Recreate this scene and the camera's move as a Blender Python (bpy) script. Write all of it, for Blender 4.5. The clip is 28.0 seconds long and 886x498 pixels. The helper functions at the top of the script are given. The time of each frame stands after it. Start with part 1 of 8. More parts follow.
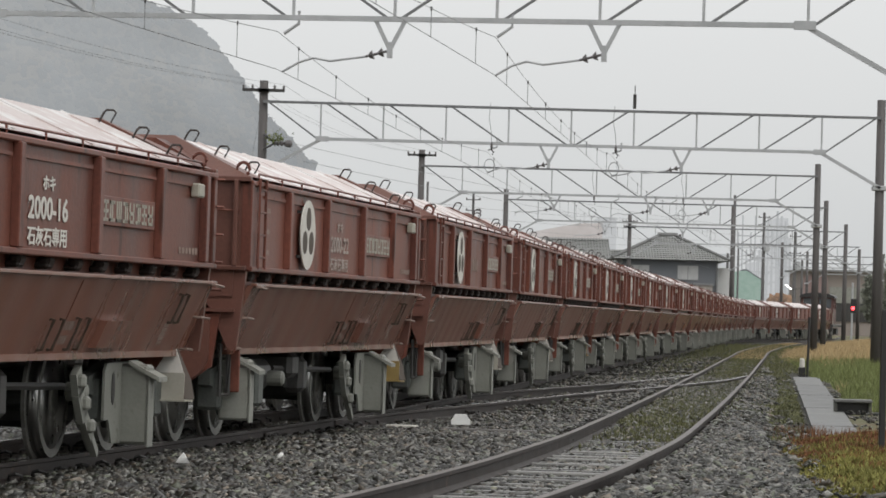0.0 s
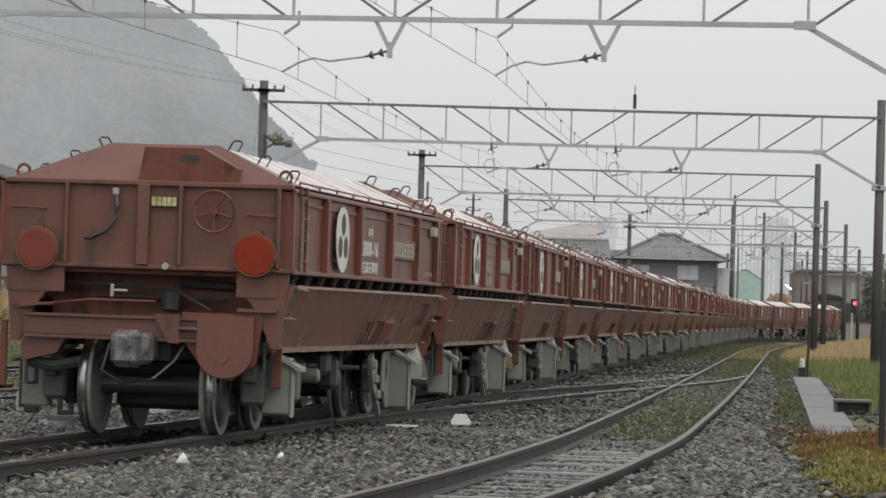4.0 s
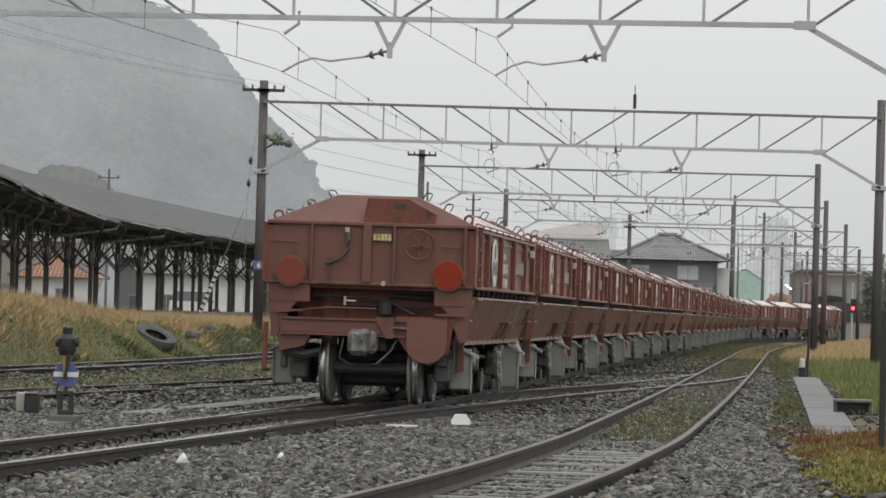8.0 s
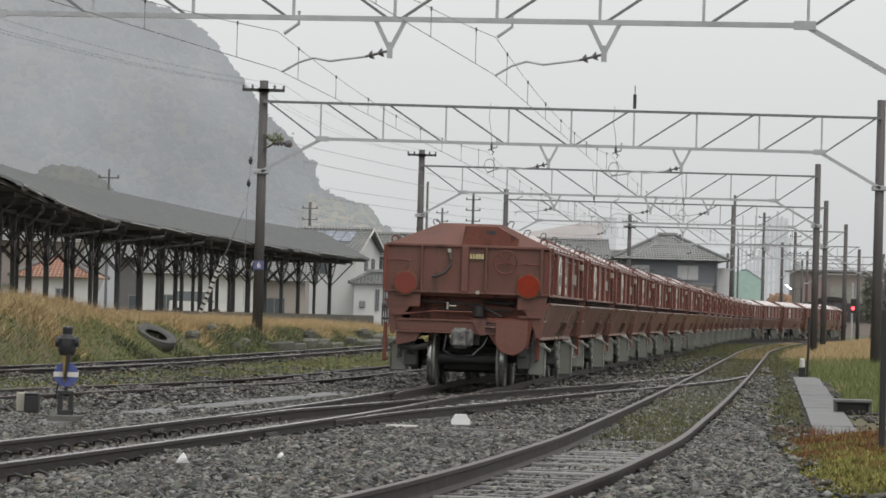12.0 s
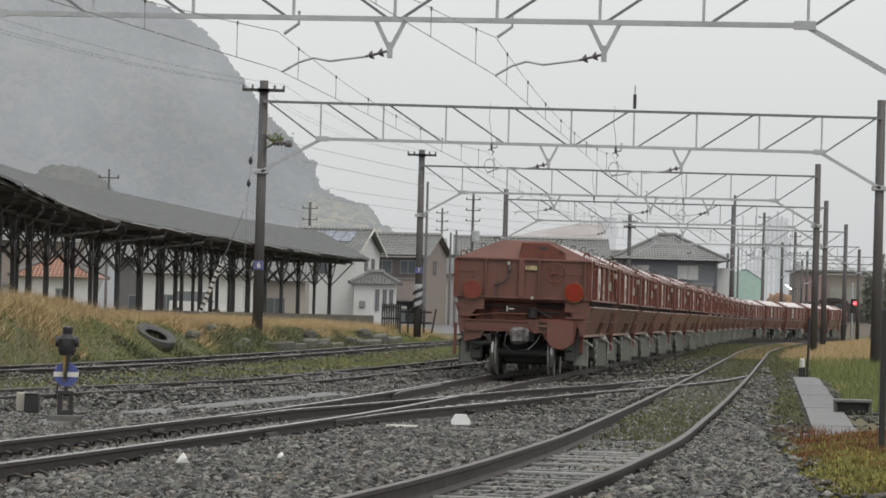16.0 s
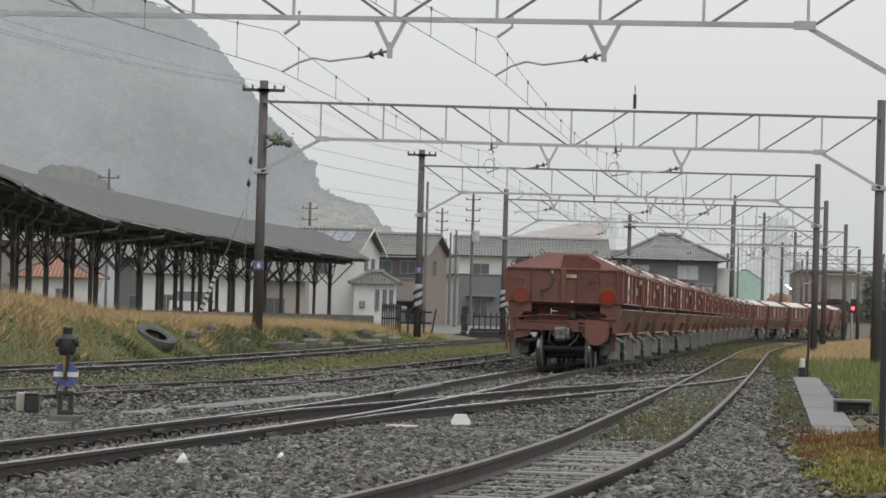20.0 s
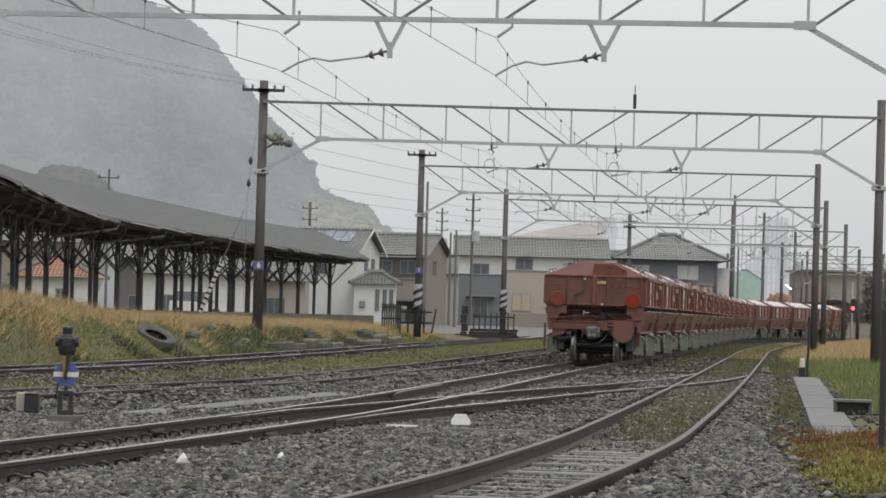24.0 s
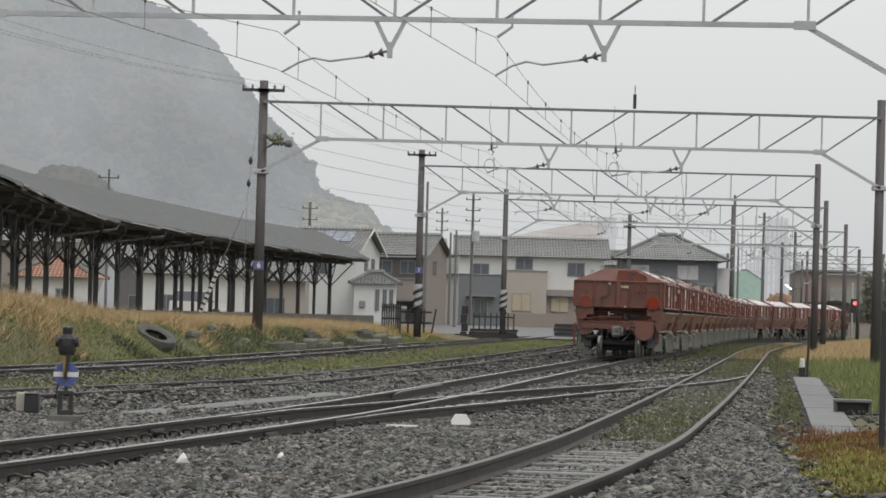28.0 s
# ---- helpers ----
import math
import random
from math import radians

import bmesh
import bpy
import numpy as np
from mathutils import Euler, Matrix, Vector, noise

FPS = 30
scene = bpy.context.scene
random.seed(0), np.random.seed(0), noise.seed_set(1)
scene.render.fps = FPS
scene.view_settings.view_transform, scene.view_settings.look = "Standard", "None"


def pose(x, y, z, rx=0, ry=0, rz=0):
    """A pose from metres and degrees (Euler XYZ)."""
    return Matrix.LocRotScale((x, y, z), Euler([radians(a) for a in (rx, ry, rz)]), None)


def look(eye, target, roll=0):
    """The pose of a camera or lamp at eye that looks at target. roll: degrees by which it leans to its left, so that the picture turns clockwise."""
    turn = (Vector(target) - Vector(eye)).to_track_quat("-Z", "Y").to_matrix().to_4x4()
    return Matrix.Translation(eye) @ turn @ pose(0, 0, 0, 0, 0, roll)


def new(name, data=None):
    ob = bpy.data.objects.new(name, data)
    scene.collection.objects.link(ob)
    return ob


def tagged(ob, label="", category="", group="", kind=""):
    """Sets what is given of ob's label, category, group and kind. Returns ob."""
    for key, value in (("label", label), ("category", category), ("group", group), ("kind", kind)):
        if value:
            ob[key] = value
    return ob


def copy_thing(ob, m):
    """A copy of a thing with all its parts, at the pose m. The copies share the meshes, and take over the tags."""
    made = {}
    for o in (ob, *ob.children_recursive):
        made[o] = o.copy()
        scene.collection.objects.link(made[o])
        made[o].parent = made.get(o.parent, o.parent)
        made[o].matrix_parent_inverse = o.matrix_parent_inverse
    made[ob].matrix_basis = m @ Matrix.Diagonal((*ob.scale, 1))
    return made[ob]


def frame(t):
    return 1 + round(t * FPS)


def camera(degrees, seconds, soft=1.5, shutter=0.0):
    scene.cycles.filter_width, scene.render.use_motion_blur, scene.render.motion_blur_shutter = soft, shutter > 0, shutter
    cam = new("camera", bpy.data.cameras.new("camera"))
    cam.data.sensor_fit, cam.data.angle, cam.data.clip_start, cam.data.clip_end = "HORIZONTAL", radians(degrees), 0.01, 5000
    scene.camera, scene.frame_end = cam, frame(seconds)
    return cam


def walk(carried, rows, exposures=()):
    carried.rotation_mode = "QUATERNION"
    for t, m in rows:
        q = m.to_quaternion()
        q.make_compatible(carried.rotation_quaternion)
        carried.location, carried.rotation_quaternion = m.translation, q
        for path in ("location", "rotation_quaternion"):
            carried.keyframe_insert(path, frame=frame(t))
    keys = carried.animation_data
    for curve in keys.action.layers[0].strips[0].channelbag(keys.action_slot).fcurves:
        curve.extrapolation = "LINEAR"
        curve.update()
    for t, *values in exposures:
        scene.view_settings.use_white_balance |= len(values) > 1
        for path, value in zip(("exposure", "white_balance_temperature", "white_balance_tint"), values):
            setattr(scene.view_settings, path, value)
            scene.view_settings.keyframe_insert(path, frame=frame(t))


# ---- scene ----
# The camera stands still at 1.15 m above the rail heads. Rail head: z = 0. North: +y.
cam = camera(13.97, 28.0, soft=1.65)
EYE = (0.0, 0.0, 1.146)
STAND = look(EYE, (0.0, 100.0, EYE[2] + 1.79), 1.56)
walk(cam, [(0.0, STAND), (28.0, STAND)], exposures=[(0.0, 0.0), (28.0, 0.0)])

# ---- world and light: rain clouds, no shadows with an edge ----
world = bpy.data.worlds.new("overcast")
scene.world = world
world.use_nodes = True
wn, wl = world.node_tree.nodes, world.node_tree.links
wn.clear()
sky = wn.new("ShaderNodeTexSky")
sky.sky_type, sky.sun_disc = "NISHITA", False
sky.sun_elevation, sky.sun_rotation = radians(55), radians(150)
sky.air_density, sky.dust_density = 1.0, 4.0
grey = wn.new("ShaderNodeHueSaturation")
grey.inputs["Saturation"].default_value = 0.12
clear_bg, cloud_bg, add = wn.new("ShaderNodeBackground"), wn.new("ShaderNodeBackground"), wn.new("ShaderNodeAddShader")
clear_bg.inputs["Strength"].default_value = 0.05
coord, sep, ramp = wn.new("ShaderNodeTexCoord"), wn.new("ShaderNodeSeparateXYZ"), wn.new("ShaderNodeValToRGB")
ramp.color_ramp.elements[0].position, ramp.color_ramp.elements[0].color = 0.0, (0.570, 0.585, 0.592, 1)
ramp.color_ramp.elements[1].position, ramp.color_ramp.elements[1].color = 0.12, (0.638, 0.644, 0.642, 1)
wo = wn.new("ShaderNodeOutputWorld")
wl.new(sky.outputs[0], grey.inputs["Color"])
wl.new(grey.outputs[0], clear_bg.inputs["Color"])
wl.new(coord.outputs["Generated"], sep.inputs[0])
wl.new(sep.outputs["Z"], ramp.inputs[0])
wl.new(ramp.outputs[0], cloud_bg.inputs["Color"])
wl.new(clear_bg.outputs[0], add.inputs[0])
wl.new(cloud_bg.outputs[0], add.inputs[1])
wl.new(add.outputs[0], wo.inputs["Surface"])

sun_data = bpy.data.lights.new("sun", "SUN")
sun_data.energy, sun_data.angle, sun_data.color = 0.8, radians(40), (1.0, 0.97, 0.93)
sun = new("sun", sun_data)
sun.matrix_basis = look((0, 0, 0), (-0.3, 0.45, -1.0))


# ---- materials ----
def material(name, color, rough=0.6, metal=0.0, second=None, scale=4.0, spread=0.5, grain=40.0, bump=0.2, wear=None,
             wear_at=0.62, per_object=0.0, per_island=0.0, spec=0.5, wet=0.0, streak=None):
    """Two scales of noise between color and second, patches of wear, fine relief; wet lowers the roughness in patches."""
    m = bpy.data.materials.new(name)
    m.use_nodes = True
    n, l = m.node_tree.nodes, m.node_tree.links
    b = n["Principled BSDF"]
    tc = n.new("ShaderNodeTexCoord")
    base = tc.outputs["Object"]
    if streak:
        mp = n.new("ShaderNodeMapping")
        mp.inputs["Scale"].default_value = streak
        l.new(base, mp.inputs["Vector"])
        base = mp.outputs["Vector"]
    big, small = n.new("ShaderNodeTexNoise"), n.new("ShaderNodeTexNoise")
    big.inputs["Scale"].default_value, big.inputs["Detail"].default_value = scale, 5.0
    small.inputs["Scale"].default_value, small.inputs["Detail"].default_value = grain, 3.0
    l.new(base, big.inputs["Vector"])
    l.new(tc.outputs["Object"], small.inputs["Vector"])
    second = second or tuple(c * 0.7 for c in color)
    r = n.new("ShaderNodeValToRGB")
    r.color_ramp.elements[0].position, r.color_ramp.elements[0].color = 0.5 - spread / 2, (*second, 1)
    r.color_ramp.elements[1].position, r.color_ramp.elements[1].color = 0.5 + spread / 2, (*color, 1)
    mixv = n.new("ShaderNodeMix")
    mixv.data_type, mixv.inputs["Factor"].default_value = "FLOAT", 0.35
    l.new(big.outputs["Fac"], mixv.inputs["A"])
    l.new(small.outputs["Fac"], mixv.inputs["B"])
    l.new(mixv.outputs["Result"], r.inputs["Fac"])
    out = r.outputs["Color"]
    if wear:
        wn_, wr, wm = n.new("ShaderNodeTexNoise"), n.new("ShaderNodeValToRGB"), n.new("ShaderNodeMix")
        wn_.inputs["Scale"].default_value, wn_.inputs["Detail"].default_value = scale * 2.3, 8.0
        l.new(base, wn_.inputs["Vector"])
        wr.color_ramp.elements[0].position, wr.color_ramp.elements[1].position = wear_at, wear_at + 0.08
        l.new(wn_.outputs["Fac"], wr.inputs["Fac"])
        wm.data_type = "RGBA"
        wm.inputs["B"].default_value = (*wear, 1)
        l.new(wr.outputs["Color"], wm.inputs["Factor"])
        l.new(out, wm.inputs["A"])
        out = wm.outputs["Result"]
    if per_object or per_island:
        src = n.new("ShaderNodeObjectInfo").outputs["Random"] if per_object else n.new("ShaderNodeNewGeometry").outputs["Random Per Island"]
        rng = n.new("ShaderNodeMapRange")
        k = per_object or per_island
        rng.inputs["To Min"].default_value, rng.inputs["To Max"].default_value = 1 - k, 1 + k
        if per_island >= 0.9:                 # many dull stones, a few pale ones
            pw = n.new("ShaderNodeMath")
            pw.operation, pw.inputs[1].default_value = "POWER", 2.6
            l.new(src, pw.inputs[0])
            src = pw.outputs[0]
            rng.inputs["To Min"].default_value, rng.inputs["To Max"].default_value = 0.24, 3.1
        l.new(src, rng.inputs["Value"])
        if per_island >= 0.9:                 # grey, brown and greenish stones side by side
            wrap, hue, tint = n.new("ShaderNodeMath"), n.new("ShaderNodeValToRGB"), n.new("ShaderNodeMix")
            wrap.operation, wrap.inputs[1].default_value = "PINGPONG", 0.031
            l.new(n.new("ShaderNodeNewGeometry").outputs["Random Per Island"], wrap.inputs[0])
            hue.color_ramp.interpolation = "CONSTANT"
            hue.color_ramp.elements[0].color, hue.color_ramp.elements[1].color = (1, 1, 1, 1), (1.0, 0.88, 0.78, 1)
            hue.color_ramp.elements[1].position = 0.0165
            third = hue.color_ramp.elements.new(0.0245)
            third.color = (0.90, 1.0, 0.82, 1)
            tint.data_type, tint.blend_type, tint.inputs["Factor"].default_value = "RGBA", "MULTIPLY", 1.0
            l.new(wrap.outputs[0], hue.inputs["Fac"])
            l.new(out, tint.inputs["A"])
            l.new(hue.outputs["Color"], tint.inputs["B"])
            out = tint.outputs["Result"]
        mul = n.new("ShaderNodeHueSaturation")
        l.new(rng.outputs[0], mul.inputs["Value"])
        l.new(out, mul.inputs["Color"])
        out = mul.outputs["Color"]
    l.new(out, b.inputs["Base Color"])
    b.inputs["Metallic"].default_value = metal
    b.inputs["Specular IOR Level"].default_value = spec
    rr = n.new("ShaderNodeMapRange")
    rr.inputs["To Min"].default_value, rr.inputs["To Max"].default_value = max(0.04, rough - 0.12 - wet), min(1, rough + 0.12)
    l.new(big.outputs["Fac"], rr.inputs["Value"])
    l.new(rr.outputs[0], b.inputs["Roughness"])
    if bump:
        bp = n.new("ShaderNodeBump")
        bp.inputs["Strength"].default_value, bp.inputs["Distance"].default_value = bump, 0.4 / grain
        l.new(small.outputs["Fac"], bp.inputs["Height"])
        l.new(bp.outputs[0], b.inputs["Normal"])
    return m


def glow(name, color, strength):
    m = bpy.data.materials.new(name)
    m.use_nodes = True
    b = m.node_tree.nodes["Principled BSDF"]
    b.inputs["Base Color"].default_value = (*color, 1)
    b.inputs["Emission Color"].default_value = (*color, 1)
    b.inputs["Emission Strength"].default_value = strength
    return m


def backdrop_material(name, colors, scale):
    """A far surface whose mist is painted as emission, mottled at two scales."""
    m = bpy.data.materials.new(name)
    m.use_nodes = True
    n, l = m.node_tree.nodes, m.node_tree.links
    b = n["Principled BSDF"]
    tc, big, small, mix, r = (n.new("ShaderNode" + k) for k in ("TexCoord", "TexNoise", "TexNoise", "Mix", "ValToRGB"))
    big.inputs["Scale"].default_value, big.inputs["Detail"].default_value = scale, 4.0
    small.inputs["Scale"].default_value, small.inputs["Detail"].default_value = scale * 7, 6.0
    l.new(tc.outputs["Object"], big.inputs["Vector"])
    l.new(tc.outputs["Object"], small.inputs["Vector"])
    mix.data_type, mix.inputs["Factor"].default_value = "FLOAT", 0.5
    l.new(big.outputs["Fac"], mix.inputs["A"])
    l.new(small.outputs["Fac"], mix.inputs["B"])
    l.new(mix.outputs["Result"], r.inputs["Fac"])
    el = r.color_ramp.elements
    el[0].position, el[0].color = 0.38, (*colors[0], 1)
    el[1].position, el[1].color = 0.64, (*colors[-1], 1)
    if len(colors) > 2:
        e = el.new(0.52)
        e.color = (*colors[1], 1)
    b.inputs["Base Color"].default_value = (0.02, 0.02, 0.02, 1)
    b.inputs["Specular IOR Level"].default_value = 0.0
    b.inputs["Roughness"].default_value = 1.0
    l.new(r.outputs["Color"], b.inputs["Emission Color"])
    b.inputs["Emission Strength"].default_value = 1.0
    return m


RED = material("red_oxide_paint", (0.230, 0.085, 0.059), 0.46, second=(0.120, 0.049, 0.039), scale=1.5, spread=0.36, grain=30, bump=0.15, spec=0.2,
               wear=(0.085, 0.040, 0.032), wear_at=0.58, wet=0.12, per_object=0.12, streak=(1.3, 1.3, 0.28))
BROWN = material("worn_brown_paint", (0.262, 0.116, 0.081), 0.34, second=(0.170, 0.080, 0.059), scale=1.2, spread=0.4, grain=25, bump=0.15, spec=0.45,
                 wear=(0.205, 0.115, 0.088), wear_at=0.57, wet=0.1, per_object=0.16, streak=(0.3, 1.4, 0.45))
END_RED = material("faded_red_paint", (0.195, 0.086, 0.064), 0.45, second=(0.128, 0.059, 0.046), scale=1.6, spread=0.38, grain=30, bump=0.15, spec=0.4,
                   wear=(0.098, 0.052, 0.043), wear_at=0.60, per_object=0.06, wet=0.05, streak=(1.0, 1.0, 0.4))
# base colour holds stone dust plus the wet sheet's sky reflection
COVER = material("dust_and_sky_sheen_cover", (0.70, 0.635, 0.62), 0.42, second=(0.50, 0.385, 0.36), scale=1.3, spread=0.4, grain=18, bump=0.3,
                 wear=(0.76, 0.73, 0.72), wear_at=0.5, wet=0.12, per_object=0.08)
DARK = material("dark_grimy_steel", (0.060, 0.058, 0.055), 0.5, second=(0.030, 0.029, 0.028), scale=4, grain=40, bump=0.3, wear=(0.06, 0.05, 0.045))
WHEEL = material("ground_wheel_steel", (0.33, 0.325, 0.30), 0.6, metal=0.1, second=(0.14, 0.135, 0.125), scale=5, grain=40, bump=0.15)
TREAD = material("bright_tread_steel", (0.45, 0.45, 0.44), 0.3, metal=1.0, second=(0.35, 0.35, 0.34), scale=8, grain=60, bump=0.05)
GREYBOX = material("grey_green_paint", (0.285, 0.288, 0.255), 0.55, second=(0.185, 0.188, 0.165), scale=3, grain=40, bump=0.12, wear=(0.11, 0.10, 0.08), wear_at=0.62, per_object=0.2)
STENCIL = material("rubbed_stencil_paint", (0.34, 0.26, 0.22), 0.6, second=(0.21, 0.135, 0.11), scale=14, spread=0.2, grain=60, bump=0.05)
CREAM = material("dirty_cream_paint", (0.46, 0.44, 0.38), 0.5, second=(0.34, 0.32, 0.26), scale=5, grain=50, bump=0.1)
YELLOW = material("dirty_yellow_paint", (0.36, 0.255, 0.085), 0.5, second=(0.25, 0.175, 0.065), scale=5, grain=50, bump=0.1)
WHITE = material("white_lettering", (0.72, 0.70, 0.65), 0.55, second=(0.60, 0.57, 0.52), scale=6, grain=50, bump=0.05)
DULLWHITE = material("rubbed_lettering", (0.46, 0.40, 0.36), 0.6, second=(0.30, 0.22, 0.19), scale=9, grain=50, bump=0.05)
EMBLEM_DARK = material("emblem_dark_paint", (0.085, 0.062, 0.045), 0.6, scale=6, bump=0.05)
BRASS = material("dull_brass_rim", (0.17, 0.105, 0.05), 0.6, scale=6, bump=0.05)
DISC_FADED = material("faded_reflector_disc", (0.235, 0.060, 0.042), 0.6, second=(0.17, 0.046, 0.034), scale=6, grain=60, bump=0.08, spec=0.2)
DISC = material("red_reflector_disc", (0.32, 0.032, 0.013), 0.6, second=(0.17, 0.028, 0.013), scale=7, grain=60, bump=0.08, spec=0.2)
YELLOWED = material("yellowed_card", (0.62, 0.53, 0.31), 0.6, second=(0.40, 0.30, 0.10), scale=20, spread=0.2, bump=0.05)
KNUCKLE = material("rubbed_coupler_steel", (0.26, 0.255, 0.245), 0.5, metal=0.3, second=(0.035, 0.033, 0.031), scale=9, spread=0.25, grain=50, bump=0.4)
BOGIE_PAINT = material("grey_green_bogie_paint", (0.135, 0.145, 0.132), 0.55, second=(0.055, 0.060, 0.055), scale=4, grain=40, bump=0.3)
AXLE_STEEL = material("dull_axle_steel", (0.075, 0.078, 0.075), 0.45, metal=0.3, second=(0.045, 0.046, 0.045), scale=4, grain=40, bump=0.1)
ENGINE_RED = material("dull_engine_red", (0.13, 0.055, 0.045), 0.5, second=(0.09, 0.045, 0.04), scale=1.5, grain=20, bump=0.1)
RAIL_DULL = material("dull_rail_head", (0.150, 0.134, 0.124), 0.45, metal=0.3, second=(0.090, 0.070, 0.061), scale=2, grain=50, bump=0.08)
RAIL_TOP = material("wet_rail_head", (0.42, 0.41, 0.40), 0.25, metal=0.9, second=(0.30, 0.26, 0.24), scale=2, grain=50, bump=0.05)
RAIL_RUST = material("rusty_rail_web", (0.048, 0.038, 0.034), 0.6, second=(0.026, 0.021, 0.019), scale=3, grain=50, bump=0.3, wear=(0.085, 0.058, 0.045), wear_at=0.62, spec=0.35)
SLEEPER = material("wet_timber_sleeper", (0.10, 0.092, 0.085), 0.5, second=(0.055, 0.050, 0.046), scale=6, grain=50, bump=0.4, per_object=0.3, streak=(1, 6, 6), wet=0.1)
SLEEPER_PALE = material("wet_concrete_sleeper", (0.185, 0.182, 0.172), 0.40, second=(0.085, 0.083, 0.078), scale=5, grain=50, bump=0.3, per_object=0.55, wet=0.12)
BALLAST = material("wet_ballast_stone", (0.123, 0.120, 0.108), 0.42, second=(0.046, 0.045, 0.040), scale=0.9, grain=40, bump=0.3, per_island=0.9, wet=0.15, wear=(0.105, 0.097, 0.082), wear_at=0.60)
BED = material("ballast_bed", (0.066, 0.063, 0.057), 0.8, second=(0.028, 0.027, 0.024), scale=0.6, grain=14, bump=1.0, wear=(0.050, 0.054, 0.030), wear_at=0.56, spec=0.2)
SOIL = material("weedy_ground", (0.155, 0.135, 0.075), 0.9, second=(0.090, 0.098, 0.045), scale=0.25, grain=6, bump=0.8, wear=(0.14, 0.105, 0.06), wear_at=0.55)
OLD_CONCRETE = material("mossy_old_concrete", (0.150, 0.147, 0.135), 0.7, second=(0.060, 0.060, 0.052), scale=3.5, grain=30, bump=0.5, wear=(0.075, 0.085, 0.050), wear_at=0.56)
CONCRETE = material("wet_concrete", (0.160, 0.160, 0.155), 0.5, second=(0.085, 0.085, 0.082), scale=2.5, grain=40, bump=0.25, wear=(0.095, 0.094, 0.082), wet=0.1, per_object=0.15)
BRIGHT = material("fresh_white_paint", (0.86, 0.86, 0.84), 0.5, second=(0.76, 0.76, 0.74), scale=6, grain=40, bump=0.1)
# far poles and one far wall: mist put in as a lighter grey
POLE_FAR = material("mist_greyed_far_tone", (0.17, 0.165, 0.165), 0.7, second=(0.13, 0.125, 0.125), scale=2, grain=20, bump=0.1)
PANEL_PINK = material("faded_pink_panel", (0.33, 0.235, 0.225), 0.8, second=(0.27, 0.20, 0.19), scale=0.7, grain=12, bump=0.1)
# darker copy of the lattice steel: top chord's shade put in the colour
STEEL_SHADED = material("shaded_chord_steel", (0.21, 0.215, 0.22), 0.45, metal=0.1, second=(0.14, 0.145, 0.15), scale=3, grain=40, bump=0.08)
IVY = material("dark_bank_weeds", (0.155, 0.165, 0.092), 0.8, second=(0.085, 0.096, 0.054), scale=0.8, grain=4, bump=0.0, per_island=0.4, spec=0.2)
RUBBER = material("weathered_tyre_rubber", (0.105, 0.102, 0.094), 0.6, second=(0.045, 0.045, 0.042), scale=5, grain=30, bump=0.4, wear=(0.13, 0.125, 0.105), wear_at=0.6)
STEEL = material("galvanised_lattice", (0.50, 0.51, 0.52), 0.5, metal=0.1, second=(0.34, 0.35, 0.36), scale=3, grain=40, bump=0.08)
POLE = material("weathered_dark_pole", (0.118, 0.108, 0.106), 0.65, second=(0.065, 0.060, 0.058), scale=2.5, grain=40, bump=0.3, streak=(4, 4, 0.4))
WIRE = material("copper_wire_patina", (0.24, 0.25, 0.25), 0.5, metal=0.2, scale=3, bump=0.0)
PORCELAIN = material("grey_insulator", (0.15, 0.14, 0.14), 0.3, scale=6, bump=0.05)
# haze put into the wall's grey
FARWALL = material("hazy_grey_wall", (0.36, 0.355, 0.345), 0.8, second=(0.30, 0.295, 0.285), scale=0.7, grain=12, bump=0.1)
RIDGE = material("dark_ridge_tile", (0.17, 0.172, 0.168), 0.5, second=(0.12, 0.122, 0.118), scale=2, grain=9, bump=0.3)
SOLAR = material("solar_glass", (0.23, 0.255, 0.30), 0.25, second=(0.19, 0.21, 0.25), scale=2, bump=0.0)
DARKBROWN = material("dark_brown_cladding", (0.125, 0.108, 0.10), 0.7, second=(0.095, 0.082, 0.076), scale=0.8, grain=12, bump=0.2)
ROOF_DARK = material("old_canopy_roofing", (0.108, 0.113, 0.110), 0.6, second=(0.055, 0.060, 0.057), scale=1.5, spread=0.35, grain=9, bump=0.6, wear=(0.135, 0.135, 0.122), wear_at=0.56)
TIMBER_DARK = material("tarred_canopy_timber", (0.084, 0.083, 0.080), 0.6, second=(0.050, 0.050, 0.048), scale=3, grain=30, bump=0.3, per_object=0.25, wear=(0.100, 0.060, 0.045), wear_at=0.66)
PLATFORM = material("platform_edge_concrete", (0.135, 0.125, 0.108), 0.8, second=(0.070, 0.066, 0.056), scale=0.8, grain=15, bump=0.4, wear=(0.10, 0.11, 0.06))
# house walls and roof tiles: distance haze is baked into these base colours
PLASTER = material("white_plaster", (0.66, 0.66, 0.645), 0.8, second=(0.55, 0.55, 0.535), scale=0.7, grain=12, bump=0.1)
# room light put into the curtain's base colour; it emits nothing
LIT = material("warm_lit_curtain", (0.46, 0.40, 0.30), 0.6, second=(0.38, 0.32, 0.23), scale=2, bump=0.0)
BEIGE = material("beige_siding", (0.43, 0.385, 0.345), 0.8, second=(0.37, 0.335, 0.30), scale=0.7, grain=12, bump=0.1)
BROWNWALL = material("brown_siding", (0.30, 0.26, 0.235), 0.8, second=(0.25, 0.215, 0.195), scale=0.7, grain=12, bump=0.1)
GREYWALL = material("slate_grey_siding", (0.185, 0.195, 0.21), 0.75, second=(0.155, 0.165, 0.18), scale=0.7, grain=12, bump=0.1)
